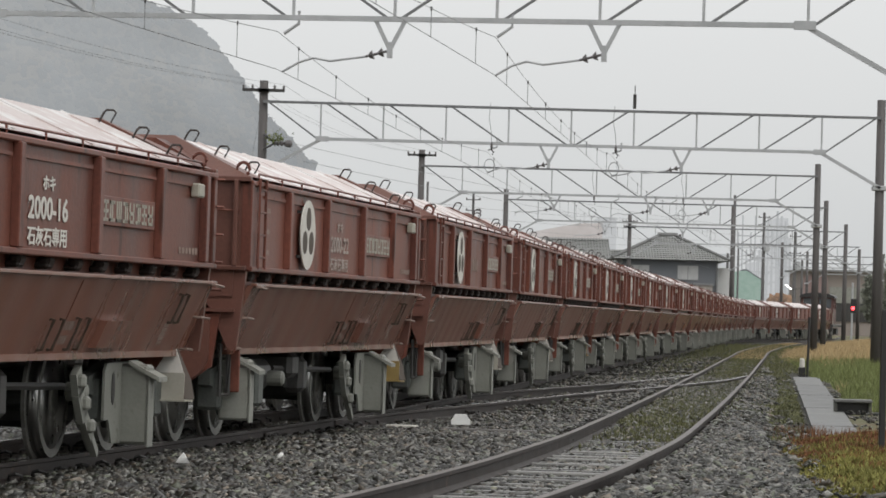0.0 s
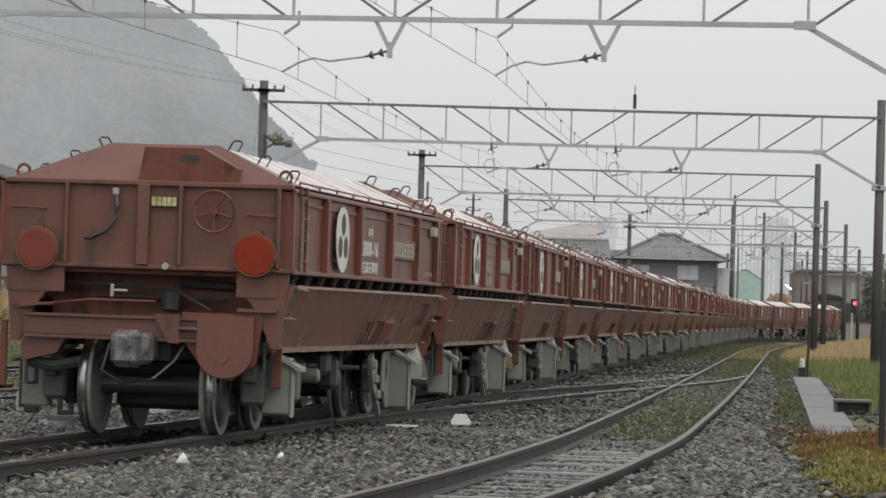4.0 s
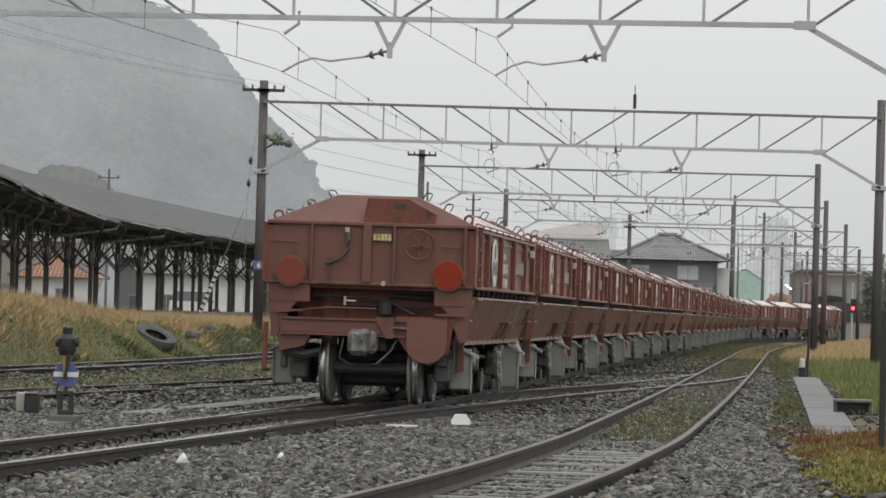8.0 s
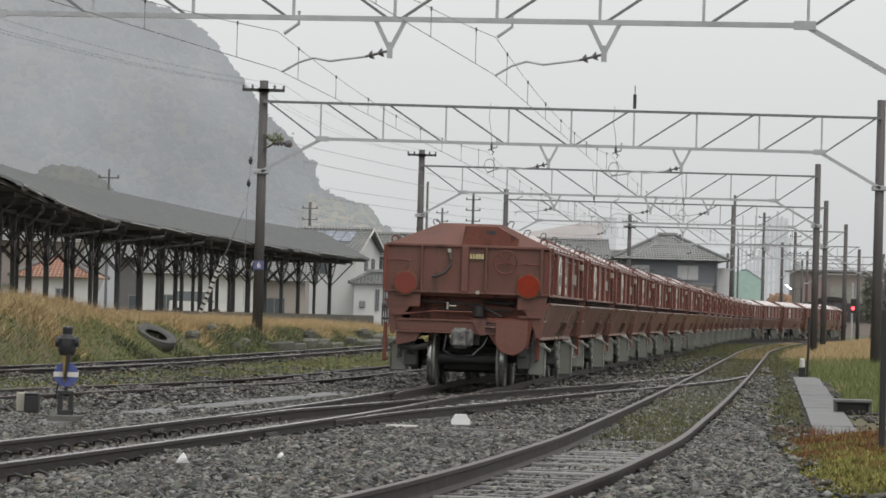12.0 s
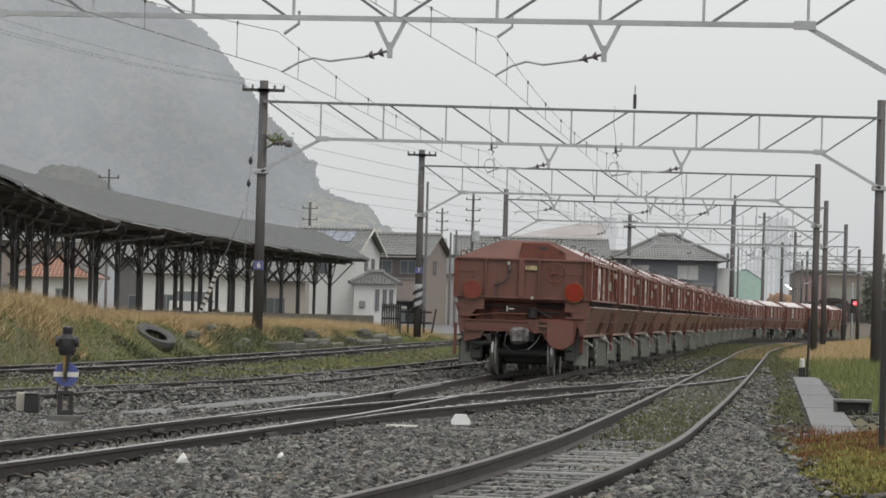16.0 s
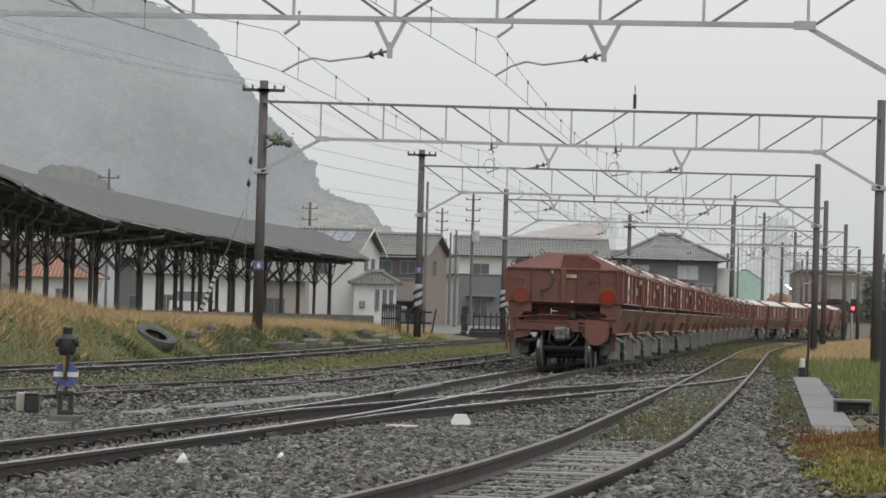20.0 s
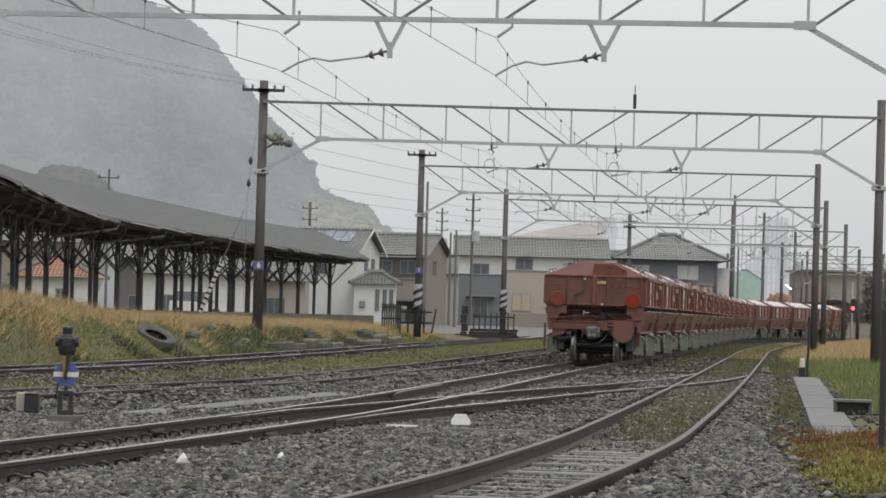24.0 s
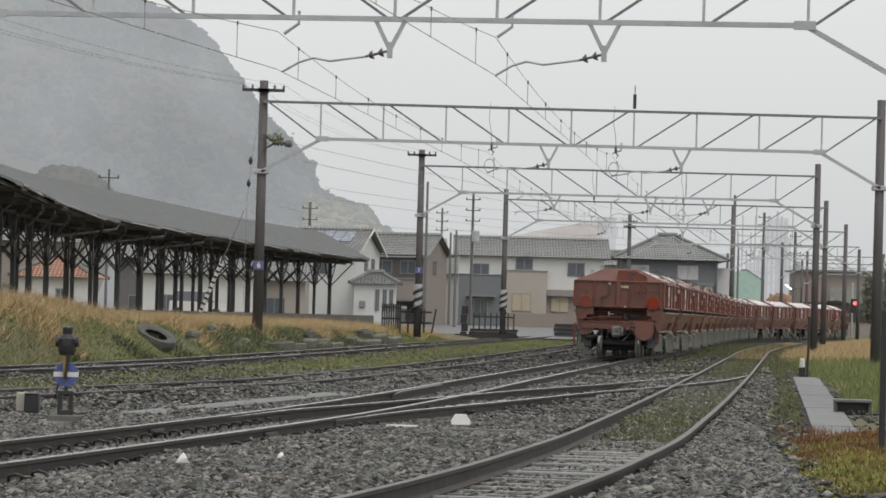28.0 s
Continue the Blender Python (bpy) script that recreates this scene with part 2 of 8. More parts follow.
TILE = material("grey_roof_tile", (0.33, 0.335, 0.325), 0.5, second=(0.225, 0.23, 0.22), scale=0.8, grain=9, bump=0.3, per_object=0.12, wet=0.1)
ORANGETILE = material("orange_roof_tile", (0.56, 0.33, 0.24), 0.6, second=(0.42, 0.235, 0.17), scale=0.8, grain=9, bump=0.3, per_object=0.12)
GLASS = material("window_glass", (0.10, 0.115, 0.125), 0.12, second=(0.07, 0.08, 0.09), scale=0.6, bump=0.0, spec=0.8)
CURTAIN = material("window_with_curtain", (0.50, 0.50, 0.49), 0.3, second=(0.42, 0.42, 0.42), scale=2, bump=0.0)
FRAME = material("aluminium_frame", (0.30, 0.30, 0.30), 0.4, metal=0.3, scale=3, bump=0.0)
BLACKPAINT = material("black_paint", (0.020, 0.020, 0.021), 0.4, second=(0.030, 0.028, 0.028), scale=6, bump=0.15)
BLUE = material("blue_signal_disc", (0.085, 0.11, 0.31), 0.5, second=(0.07, 0.09, 0.25), scale=4, bump=0.05)
PURPLE = material("faded_number_plate_blue", (0.13, 0.14, 0.30), 0.5, scale=5, bump=0.0)
RUBBLE = material("mossy_rubble", (0.185, 0.178, 0.152), 0.85, second=(0.075, 0.082, 0.054), scale=4, grain=20, bump=0.5, per_object=0.35)
GRASS_DRY = material("dry_grass", (0.57, 0.450, 0.265), 0.8, second=(0.36, 0.245, 0.120), scale=0.35, grain=3, bump=0.0, per_island=0.35, spec=0.2)
GRASS_GREEN = material("green_grass", (0.225, 0.255, 0.100), 0.8, second=(0.130, 0.155, 0.062), scale=0.35, grain=3, bump=0.0, per_island=0.35, spec=0.2)
GRASS_OLIVE = material("olive_trackside_growth", (0.175, 0.178, 0.085), 0.8, second=(0.105, 0.108, 0.055), scale=0.3, grain=3, bump=0.0, per_island=0.35, spec=0.2)
WEED_RUST = material("rusty_weeds", (0.245, 0.108, 0.050), 0.8, second=(0.120, 0.062, 0.034), scale=0.6, grain=3, bump=0.0, per_island=0.5, spec=0.2)
WEED_GREEN = material("yellow_green_weeds", (0.29, 0.265, 0.075), 0.8, second=(0.135, 0.140, 0.050), scale=0.6, grain=3, bump=0.0, per_island=0.5, spec=0.2)
# leaf colour lifted to hold the haze over the far trees
FOLIAGE = material("haze_paled_foliage", (0.215, 0.225, 0.185), 0.8, second=(0.145, 0.155, 0.13), scale=0.8, grain=4, bump=0.0, per_island=0.35)
# mist painted into emission; none of these far surfaces is a lamp
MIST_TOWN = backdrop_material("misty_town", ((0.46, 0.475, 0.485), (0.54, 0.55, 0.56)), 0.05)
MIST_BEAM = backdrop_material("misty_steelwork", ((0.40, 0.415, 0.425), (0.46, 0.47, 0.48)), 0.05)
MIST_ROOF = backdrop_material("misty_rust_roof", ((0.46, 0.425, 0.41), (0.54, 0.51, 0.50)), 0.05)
MIST_GREEN = backdrop_material("misty_green_shed", ((0.22, 0.32, 0.27), (0.30, 0.385, 0.34)), 0.3)


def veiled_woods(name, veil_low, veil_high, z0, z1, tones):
    """Far trees: leaves in several tones; rain mist is emitted colour, paler with height."""
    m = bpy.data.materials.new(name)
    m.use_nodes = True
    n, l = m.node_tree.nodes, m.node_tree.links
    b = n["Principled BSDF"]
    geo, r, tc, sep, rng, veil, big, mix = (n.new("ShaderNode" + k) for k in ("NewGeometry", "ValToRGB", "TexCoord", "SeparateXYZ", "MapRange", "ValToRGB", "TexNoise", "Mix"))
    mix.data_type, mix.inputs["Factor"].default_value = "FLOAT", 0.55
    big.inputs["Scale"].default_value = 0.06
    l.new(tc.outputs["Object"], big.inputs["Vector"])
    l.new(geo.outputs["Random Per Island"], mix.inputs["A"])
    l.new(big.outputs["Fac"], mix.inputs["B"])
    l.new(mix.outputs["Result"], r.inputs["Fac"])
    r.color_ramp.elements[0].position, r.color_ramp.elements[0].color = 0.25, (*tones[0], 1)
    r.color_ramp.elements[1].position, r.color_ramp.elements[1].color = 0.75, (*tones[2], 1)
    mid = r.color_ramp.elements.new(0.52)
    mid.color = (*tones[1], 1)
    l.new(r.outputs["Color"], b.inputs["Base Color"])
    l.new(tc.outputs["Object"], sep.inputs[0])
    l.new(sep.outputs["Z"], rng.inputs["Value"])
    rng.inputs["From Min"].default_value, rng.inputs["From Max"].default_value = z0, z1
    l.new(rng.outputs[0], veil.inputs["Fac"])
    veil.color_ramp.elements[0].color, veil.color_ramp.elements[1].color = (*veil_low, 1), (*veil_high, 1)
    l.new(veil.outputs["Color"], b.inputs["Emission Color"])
    # uneven haze: noise varies the emission strength
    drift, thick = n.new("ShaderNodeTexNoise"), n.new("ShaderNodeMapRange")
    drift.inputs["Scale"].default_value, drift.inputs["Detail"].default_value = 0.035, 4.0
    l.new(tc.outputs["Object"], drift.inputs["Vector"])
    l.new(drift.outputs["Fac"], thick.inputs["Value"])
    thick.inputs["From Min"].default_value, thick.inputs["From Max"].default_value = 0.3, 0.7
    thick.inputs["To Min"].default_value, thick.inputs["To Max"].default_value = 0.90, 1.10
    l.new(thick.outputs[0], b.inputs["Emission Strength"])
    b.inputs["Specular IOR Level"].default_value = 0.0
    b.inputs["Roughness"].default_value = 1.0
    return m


# the two veil colours are emission that stands in for mist
WOODS_HILL = veiled_woods("hill_trees_mist_glow", (0.280, 0.294, 0.307), (0.345, 0.358, 0.369), 25, 95, ((0.012, 0.015, 0.015), (0.020, 0.022, 0.020), (0.040, 0.034, 0.024)))
WOODS_LOW = veiled_woods("ridge_trees_mist_glow", (0.245, 0.258, 0.262), (0.295, 0.306, 0.309), 10, 35, ((0.028, 0.038, 0.034), (0.055, 0.058, 0.045), (0.115, 0.092, 0.055)))
WOODS_COPSE = veiled_woods("copse_trees_mist_glow", (0.165, 0.175, 0.176), (0.190, 0.198, 0.198), 15, 35, ((0.025, 0.032, 0.028), (0.040, 0.042, 0.034), (0.060, 0.052, 0.040)))
AUTUMN = veiled_woods("autumn_leaves_mist_glow", (0.10, 0.08, 0.07), (0.12, 0.10, 0.085), 0, 6, ((0.12, 0.07, 0.04), (0.22, 0.115, 0.06), (0.26, 0.16, 0.09)))
SIGNAL_RED = glow("red_signal_lamp", (1.0, 0.05, 0.06), 6.0)
LAMP_WHITE = glow("white_tube_lamp", (1.0, 1.0, 0.98), 2.0)


def add_ribs(m, scale, strength, mixed=0.22, along="X"):
    """Fine parallel ribs, as pan tiles have, added to a material's relief and tone."""
    n, l = m.node_tree.nodes, m.node_tree.links
    b = n["Principled BSDF"]
    w, bp, tc, mx = (n.new("ShaderNode" + k) for k in ("TexWave", "Bump", "TexCoord", "Mix"))
    w.bands_direction = along
    w.inputs["Scale"].default_value, w.inputs["Distortion"].default_value = scale, 0.3
    l.new(tc.outputs["Object"], w.inputs["Vector"])
    bp.inputs["Strength"].default_value, bp.inputs["Distance"].default_value = strength, 0.05
    l.new(w.outputs["Fac"], bp.inputs["Height"])
    l.new(bp.outputs[0], b.inputs["Normal"])
    mx.data_type, mx.blend_type = "RGBA", "MULTIPLY"
    mx.inputs["Factor"].default_value = mixed
    l.new(b.inputs["Base Color"].links[0].from_socket, mx.inputs["A"])
    l.new(w.outputs["Color"], mx.inputs["B"])
    l.new(mx.outputs["Result"], b.inputs["Base Color"])


add_ribs(TILE, 1.35, 0.8)
add_ribs(ORANGETILE, 1.35, 1.0, 0.4)
add_ribs(ROOF_DARK, 0.3, 0.5, 0.16, "Y")
add_ribs(BROWN, 0.45, 0.25, 0.0, "Y")


# ---- mesh helpers ----
class Mesh:
    """Collects vertices and faces of one mesh."""

    def __init__(self):
        self.v, self.f = [], []

    def add(self, verts, faces):
        k = len(self.v)
        self.v.extend(tuple(p) for p in verts)
        self.f.extend(tuple(k + i for i in f) for f in faces)
        return self

    def box(self, x0, x1, y0, y1, z0, z1, m=None, bevel=0.0):
        if bevel:
            c = min(bevel, (x1 - x0) * 0.45, (y1 - y0) * 0.45, (z1 - z0) * 0.45)
            vs, fs = [], []
            sx, sy, sz = (x0, x1), (y0, y1), (z0, z1)
            idx = {}
            for i in (0, 1):
                for j in (0, 1):
                    for k in (0, 1):
                        X, Y, Z = sx[i], sy[j], sz[k]
                        dx, dy, dz = (c if i == 0 else -c), (c if j == 0 else -c), (c if k == 0 else -c)
                        for a, p in (("x", (X, Y + dy, Z + dz)), ("y", (X + dx, Y, Z + dz)), ("z", (X + dx, Y + dy, Z))):
                            idx[i, j, k, a] = len(vs)
                            vs.append(p)
            quad = ((0, 0), (1, 0), (1, 1), (0, 1))
            for i in (0, 1):
                for a in "xyz":
                    def at(p, q, a=a, i=i):
                        return idx[(i, p, q, a) if a == "x" else (p, i, q, a) if a == "y" else (p, q, i, a)]
                    f = [at(p, q) for p, q in quad]
                    fs.append(f if (i == 1) == (a != "y") else f[::-1])
            for p in (0, 1):
                for q in (0, 1):
                    fs.append((idx[0, p, q, "y"], idx[1, p, q, "y"], idx[1, p, q, "z"], idx[0, p, q, "z"]))
                    fs.append((idx[p, 0, q, "x"], idx[p, 1, q, "x"], idx[p, 1, q, "z"], idx[p, 0, q, "z"]))
                    fs.append((idx[p, q, 0, "x"], idx[p, q, 1, "x"], idx[p, q, 1, "y"], idx[p, q, 0, "y"]))
                    for r in (0, 1):
                        fs.append((idx[p, q, r, "x"], idx[p, q, r, "y"], idx[p, q, r, "z"]))
        else:
            vs = [(x, y, z) for x in (x0, x1) for y in (y0, y1) for z in (z0, z1)]
            fs = [(0, 1, 3, 2), (4, 6, 7, 5), (0, 4, 5, 1), (2, 3, 7, 6), (0, 2, 6, 4), (1, 5, 7, 3)]
        if m is not None:
            vs = [m @ Vector(p) for p in vs]
        return self.add(vs, fs)

    def prism(self, ring, offset):
        """A closed ring of points, swept by offset, with both ends closed."""
        n = len(ring)
        o = Vector(offset)
        vs = [Vector(p) for p in ring] + [Vector(p) + o for p in ring]
        fs = [tuple(range(n))[::-1], tuple(range(n, 2 * n))] + [(i, (i + 1) % n, n + (i + 1) % n, n + i) for i in range(n)]
        return self.add(vs, fs)

    def tube(self, path, r, sides=6, r_end=None, closed=False):
        pts = [Vector(p) for p in path]
        n = len(pts)
        up = Vector((0.0, 0.0, 1.0))
        vs = []
        for i, p in enumerate(pts):
            d = (pts[(i + 1) % n] - pts[i - 1]) if closed else (pts[min(i + 1, n - 1)] - pts[max(i - 1, 0)])
            d.normalize()
            a = d.cross(up if abs(d.z) < 0.95 else Vector((1.0, 0.0, 0.0))).normalized()
            b = d.cross(a)
            rr = r if r_end is None else r + (r_end - r) * i / max(1, n - 1)
            vs += [p + (a * math.cos(t) + b * math.sin(t)) * rr for t in (2 * math.pi * k / sides for k in range(sides))]
        fs = []
        for i in range(n if closed else n - 1):
            for k in range(sides):
                j = ((i + 1) % n) * sides
                fs.append((i * sides + k, i * sides + (k + 1) % sides, j + (k + 1) % sides, j + k))
        if not closed:
            fs += [tuple(range(sides))[::-1], tuple(range((n - 1) * sides, n * sides))]
        return self.add(vs, fs)

    def lathe(self, profile, axis="x", sides=20, centre=(0, 0, 0)):
        """A profile of (radius, along) turned round an axis."""
        vs, fs = [], []
        n = len(profile)
        for k in range(sides):
            t = 2 * math.pi * k / sides
            for rad, along in profile:
                c, s = rad * math.cos(t), rad * math.sin(t)
                p = (along, c, s) if axis == "x" else (c, along, s) if axis == "y" else (c, s, along)
                vs.append(Vector(p) + Vector(centre))
        for k in range(sides):
            j = (k + 1) % sides
            for i in range(n - 1):
                fs.append((k * n + i, k * n + i + 1, j * n + i + 1, j * n + i))
        fs.append(tuple(k * n for k in range(sides)))
        fs.append(tuple(k * n + n - 1 for k in range(sides))[::-1])
        return self.add(vs, fs)

    def beam(self, a, b, w, h):
        """A straight bar of rectangular section from a to b."""
        a, b = Vector(a), Vector(b)
        d = (b - a).normalized()
        side = d.cross(Vector((0, 0, 1)) if abs(d.z) < 0.95 else Vector((0, 1, 0))).normalized()
        up = side.cross(d)
        ring = [a + side * (w / 2 * i) + up * (h / 2 * j) for i, j in ((-1, -1), (1, -1), (1, 1), (-1, 1))]
        return self.prism(ring, b - a)

    def data(self, name, mat, smooth=False):
        me = bpy.data.meshes.new(name)
        me.from_pydata(self.v, [], self.f)
        me.validate()
        bm = bmesh.new()
        bm.from_mesh(me)
        bmesh.ops.recalc_face_normals(bm, faces=bm.faces)
        bm.to_mesh(me)
        bm.free()
        me.materials.append(mat)
        if smooth:
            me.polygons.foreach_set("use_smooth", [True] * len(me.polygons))
        me.update()
        return me


def part(name, mesh, mat, parent, label="", smooth=False):
    ob = new(name, mesh.data(name, mat, smooth) if isinstance(mesh, Mesh) else mesh)
    ob.parent = parent
    return tagged(ob, label)


def thing(name, label, category, group="", kind="", at=None):
    ob = tagged(new(name), label, category, group, kind)
    if at is not None:
        ob.matrix_basis = at
    return ob


def bulk(name, verts, faces, mat, label, category, kind="stuff"):
    """One large mesh from arrays of vertices and of faces with equal corner counts."""
    me = bpy.data.meshes.new(name)
    verts, faces = np.asarray(verts, np.float32), np.asarray(faces, np.int32)
    me.vertices.add(len(verts))
    me.vertices.foreach_set("co", verts.ravel())
    k = faces.shape[1]
    me.loops.add(faces.size)
    me.loops.foreach_set("vertex_index", faces.ravel())
    me.polygons.add(len(faces))
    me.polygons.foreach_set("loop_start", np.arange(0, faces.size, k, dtype=np.int32))
    me.update(calc_edges=True)
    me.materials.append(mat)
    return tagged(new(name, me), label, category, "", kind)


# ---- lines of the plan ----
def smooth_line(points, step=1.0):
    """A smooth curve through plan points, as points at even steps along it."""
    p = [Vector((*q, 0.0)) for q in points]
    p = [p[0] * 2 - p[1]] + p + [p[-1] * 2 - p[-2]]
    fine = []
    for i in range(1, len(p) - 2):
        a, b, c, d = p[i - 1:i + 3]
        k = max(2, int((c - b).length / 0.25))
        for j in range(k):
            t = j / k
            fine.append(0.5 * (2 * b + (c - a) * t + (2 * a - 5 * b + 4 * c - d) * t * t + (3 * b - 3 * c + d - a) * t ** 3))
    fine.append(p[-2])
    xy = np.array([(q.x, q.y) for q in fine])
    s = np.concatenate([[0], np.cumsum(np.hypot(*np.diff(xy, axis=0).T))])
    at = np.arange(0, s[-1], step)
    return np.stack([np.interp(at, s, xy[:, 0]), np.interp(at, s, xy[:, 1])], 1)


def shifted(line, off):
    """The line moved off metres to its right."""
    d = np.gradient(line, axis=0)
    d /= np.hypot(d[:, 0], d[:, 1])[:, None]
    return line + off * np.stack([d[:, 1], -d[:, 0]], 1)


MAIN = smooth_line([(-11.3, -20), (-6.3, 10), (-3.66, 25.9), (-1.74, 38.6), (-0.40, 50), (1.20, 66.4), (3.06, 85), (5.25, 106.6), (8.2, 133), (12.95, 180), (15.55, 204.5),
                    (17.9, 225), (19.25, 234.5), (21.2, 244.5), (23.8, 255.3), (26.4, 265.8), (28.9, 277), (31.2, 292), (34.0, 315), (38.3, 352), (45, 410), (52, 470), (59, 530)])
BRANCH = smooth_line([(-1.83, 38), (-1.3, 41), (-0.55, 44.5), (0.45, 49.3), (1.48, 54.5), (2.4, 58.7), (3.27, 62.4), (4.3, 67.4), (5.28, 72.6), (6.2, 79)])
RIGHT = smooth_line([(-3.4, 8), (-0.85, 18.0), (-0.04, 22.3), (0.68, 26.8), (1.2, 30.6), (1.78, 35.2), (2.4, 41), (3.5, 51.7), (4.8, 64.7), (6.75, 84.5), (10.2, 120), (13.2, 150),
                     (19.1, 200), (25, 240)])
LINE_B = smooth_line([(-10.2, 20), (-7.6, 36), (-5.3, 48), (-2.75, 59.5), (-1.25, 72.5), (-0.25, 82), (1.0, 95), (2.85, 116), (5.7, 150), (11, 205), (17, 255)])
LINE_C = smooth_line([(-11.8, 40), (-7.6, 63), (-6.4, 71), (-5.2, 82), (-3.05, 107), (-0.85, 135), (2.5, 172), (5.3, 205), (9.0, 250), (14, 290)])


# ---- ground ----
def ground_height(x, y):
    """The bank that rises from the far line to the old platform, and the yard."""
    edge = np.interp(y, LINE_C[:, 1], LINE_C[:, 0])
    rise = np.clip((edge - 1.05 - x) / 1.7, 0, 1)
    top = np.interp(y, [0, 60, 70, 82, 110, 150, 185, 260], [0.80, 0.80, 0.76, 0.71, 0.60, 0.40, 0.05, -0.1])
    top = top + 0.48 * np.exp(-((x + 10.0) / 1.5) ** 2 - ((y - 78) / 15) ** 2)
    return -0.17 + rise * rise * (3 - 2 * rise) * (top + 0.17)


def make_ground():
    xs = np.concatenate([[-1800, -600, -200, -80, -40], np.arange(-24, 26, 0.5), [30, 45, 80, 200, 600, 1800]])
    ys = np.concatenate([[-300, -60, 0], np.arange(14, 130, 1.0), np.arange(130, 300, 4.0), [320, 400, 600, 1000, 2000]])
    X, Y = np.meshgrid(xs, ys)
    Z = ground_height(X, Y)
    Z = np.where((X < -40) | (Y < 0), np.minimum(Z, 0.9), Z)
    k = len(xs)
    i, j = np.meshgrid(np.arange(len(xs) - 1), np.arange(len(ys) - 1))
    a = (j * k + i).ravel()
    bulk("ground", np.stack([X.ravel(), Y.ravel(), Z.ravel()], 1), np.stack([a, a + 1, a + k + 1, a + k], 1), BED,
         "damp gravel and weedy earth of a railway yard", "ground", "structure")
    # earth under the grass of the bank and the verge
    me = bpy.data.objects["ground"].data
    me.materials.append(SOIL)
    xm, ym = X.ravel()[a] + 0.25, Y.ravel()[a] + 0.5
    earth = (xm < np.interp(ym, LINE_C[:, 1], LINE_C[:, 0]) - 1.0) | (xm > np.interp(ym, [20, 40, 60, 86, 100, 120, 150, 240], [2.6, 4.4, 6.8, 9.2, 9.6, 11.6, 14.6, 26]))
    me.polygons.foreach_set("material_index", earth.astype(np.int32))


make_ground()


# ---- tracks ----
RAIL_WEB = [(-0.060, -0.150), (0.060, -0.150), (0.060, -0.140), (0.010, -0.115), (0.010, -0.042), (0.031, -0.032), (0.031, -0.006), (-0.031, -0.006),
            (-0.031, -0.032), (-0.010, -0.042), (-0.010, -0.115), (-0.060, -0.140)]
RAIL_HEAD = [(-0.031, -0.0055), (0.031, -0.0055), (0.031, -0.003), (0.026, 0.0), (-0.026, 0.0), (-0.031, -0.003)]


def swept(line, section, z=0.0, point=0.0):
    """The section along the line; over the first stretch it grows from a thin, lower point."""
    d = np.gradient(line, axis=0)
    d /= np.hypot(d[:, 0], d[:, 1])[:, None]
    n = len(section)
    m = Mesh()
    for (x, y), (dx, dy) in zip(line, d):
        k = min(1.0, 0.02 + (y - line[0][1]) / point) if point else 1.0
        m.v += [(x + u * k * dy, y - u * k * dx, w + z - 0.03 * (1 - k)) for u, w in section]
    for i in range(len(line) - 1):
        m.f += [(i * n + k, i * n + (k + 1) % n, (i + 1) * n + (k + 1) % n, (i + 1) * n + k) for k in range(n)]
    m.f += [tuple(range(n))[::-1], tuple(range((len(line) - 1) * n, len(line) * n))]
    return m


def track(name, line, label, sleeper_mat, near, far, cut_left=None, cut_right=None, sleepers=True, lift=0.0, head=None, blades=False):
    t = thing(name, label, "railway track", "yard tracks", "structure")
    for side, cut in ((-0.566, cut_left), (0.566, cut_right)):
        rl = shifted(line, side)
        if cut:
            rl = rl[(rl[:, 1] > cut[0]) & (rl[:, 1] < cut[1])]
        if blades:                            # switch blades start as a point against the stock rail
            rl = rl[rl[:, 1] > 38.0]
        rail = part("rail", swept(rl, RAIL_WEB, lift, 4.0 if blades else 0.0), RAIL_RUST, t, "rusty steel rail")
        part("running_surface", swept(rl, RAIL_HEAD, lift, 4.0 if blades else 0.0), head or RAIL_TOP, rail, "rail head worn bright and wet")
    if sleepers:
        reach = 1.05 if sleeper_mat is SLEEPER else 0.96
        wide = 0.10 if sleeper_mat is SLEEPER else 0.075
        data = Mesh().box(-reach, reach, -wide, wide, -0.14, 0.0, bevel=0.012).data("sleeper", sleeper_mat)
        rnd = random.Random(len(line))
        pos = smooth_line([tuple(p) for p in line[::6]], 0.62)
        d = np.gradient(pos, axis=0)
        count = 0
        for (x, y), (dx, dy) in zip(pos, d):
            if near < y < far and count < 150:
                s = part("sleeper", data, None, t)
                s.matrix_basis = pose(x, y, (-0.155 if sleeper_mat is SLEEPER else -0.132) + lift + rnd.uniform(-0.008, 0.0) * (1 if sleeper_mat is SLEEPER else 2.5), 0, 0, math.degrees(math.atan2(dy, dx)) - 90 + rnd.uniform(-1.5, 1.5))
                count += 1
    return t


track("railway_track", MAIN[MAIN[:, 1] < 340], "main running track with bright wet rails on ballast", SLEEPER, 20, 80)
track("railway_track", BRANCH, "turnout branch crossing to the neighbouring track", SLEEPER, 52, 75, (38.0, 82), (38.0, 82), lift=-0.004, blades=True)
track("railway_track", RIGHT, "curved rusty siding with pale sleepers", SLEEPER_PALE, 12, 44, lift=-0.002, head=RAIL_DULL)
track("railway_track", LINE_B, "weed-grown inner track beside the main line", SLEEPER, 40, 75, lift=-0.02, head=RAIL_DULL)
track("railway_track", LINE_C, "little used track along the grassy bank", SLEEPER, 60, 90, lift=0.0)


# ---- wagons ----
HALF, BODY_END = 1.29, 4.70       # half the body's width and length
EAVE, WAIST = 2.25, 1.49
BOGIE, AXLE = 3.35, 0.825         # bogie centres and axles from them
PITCH = 10.7


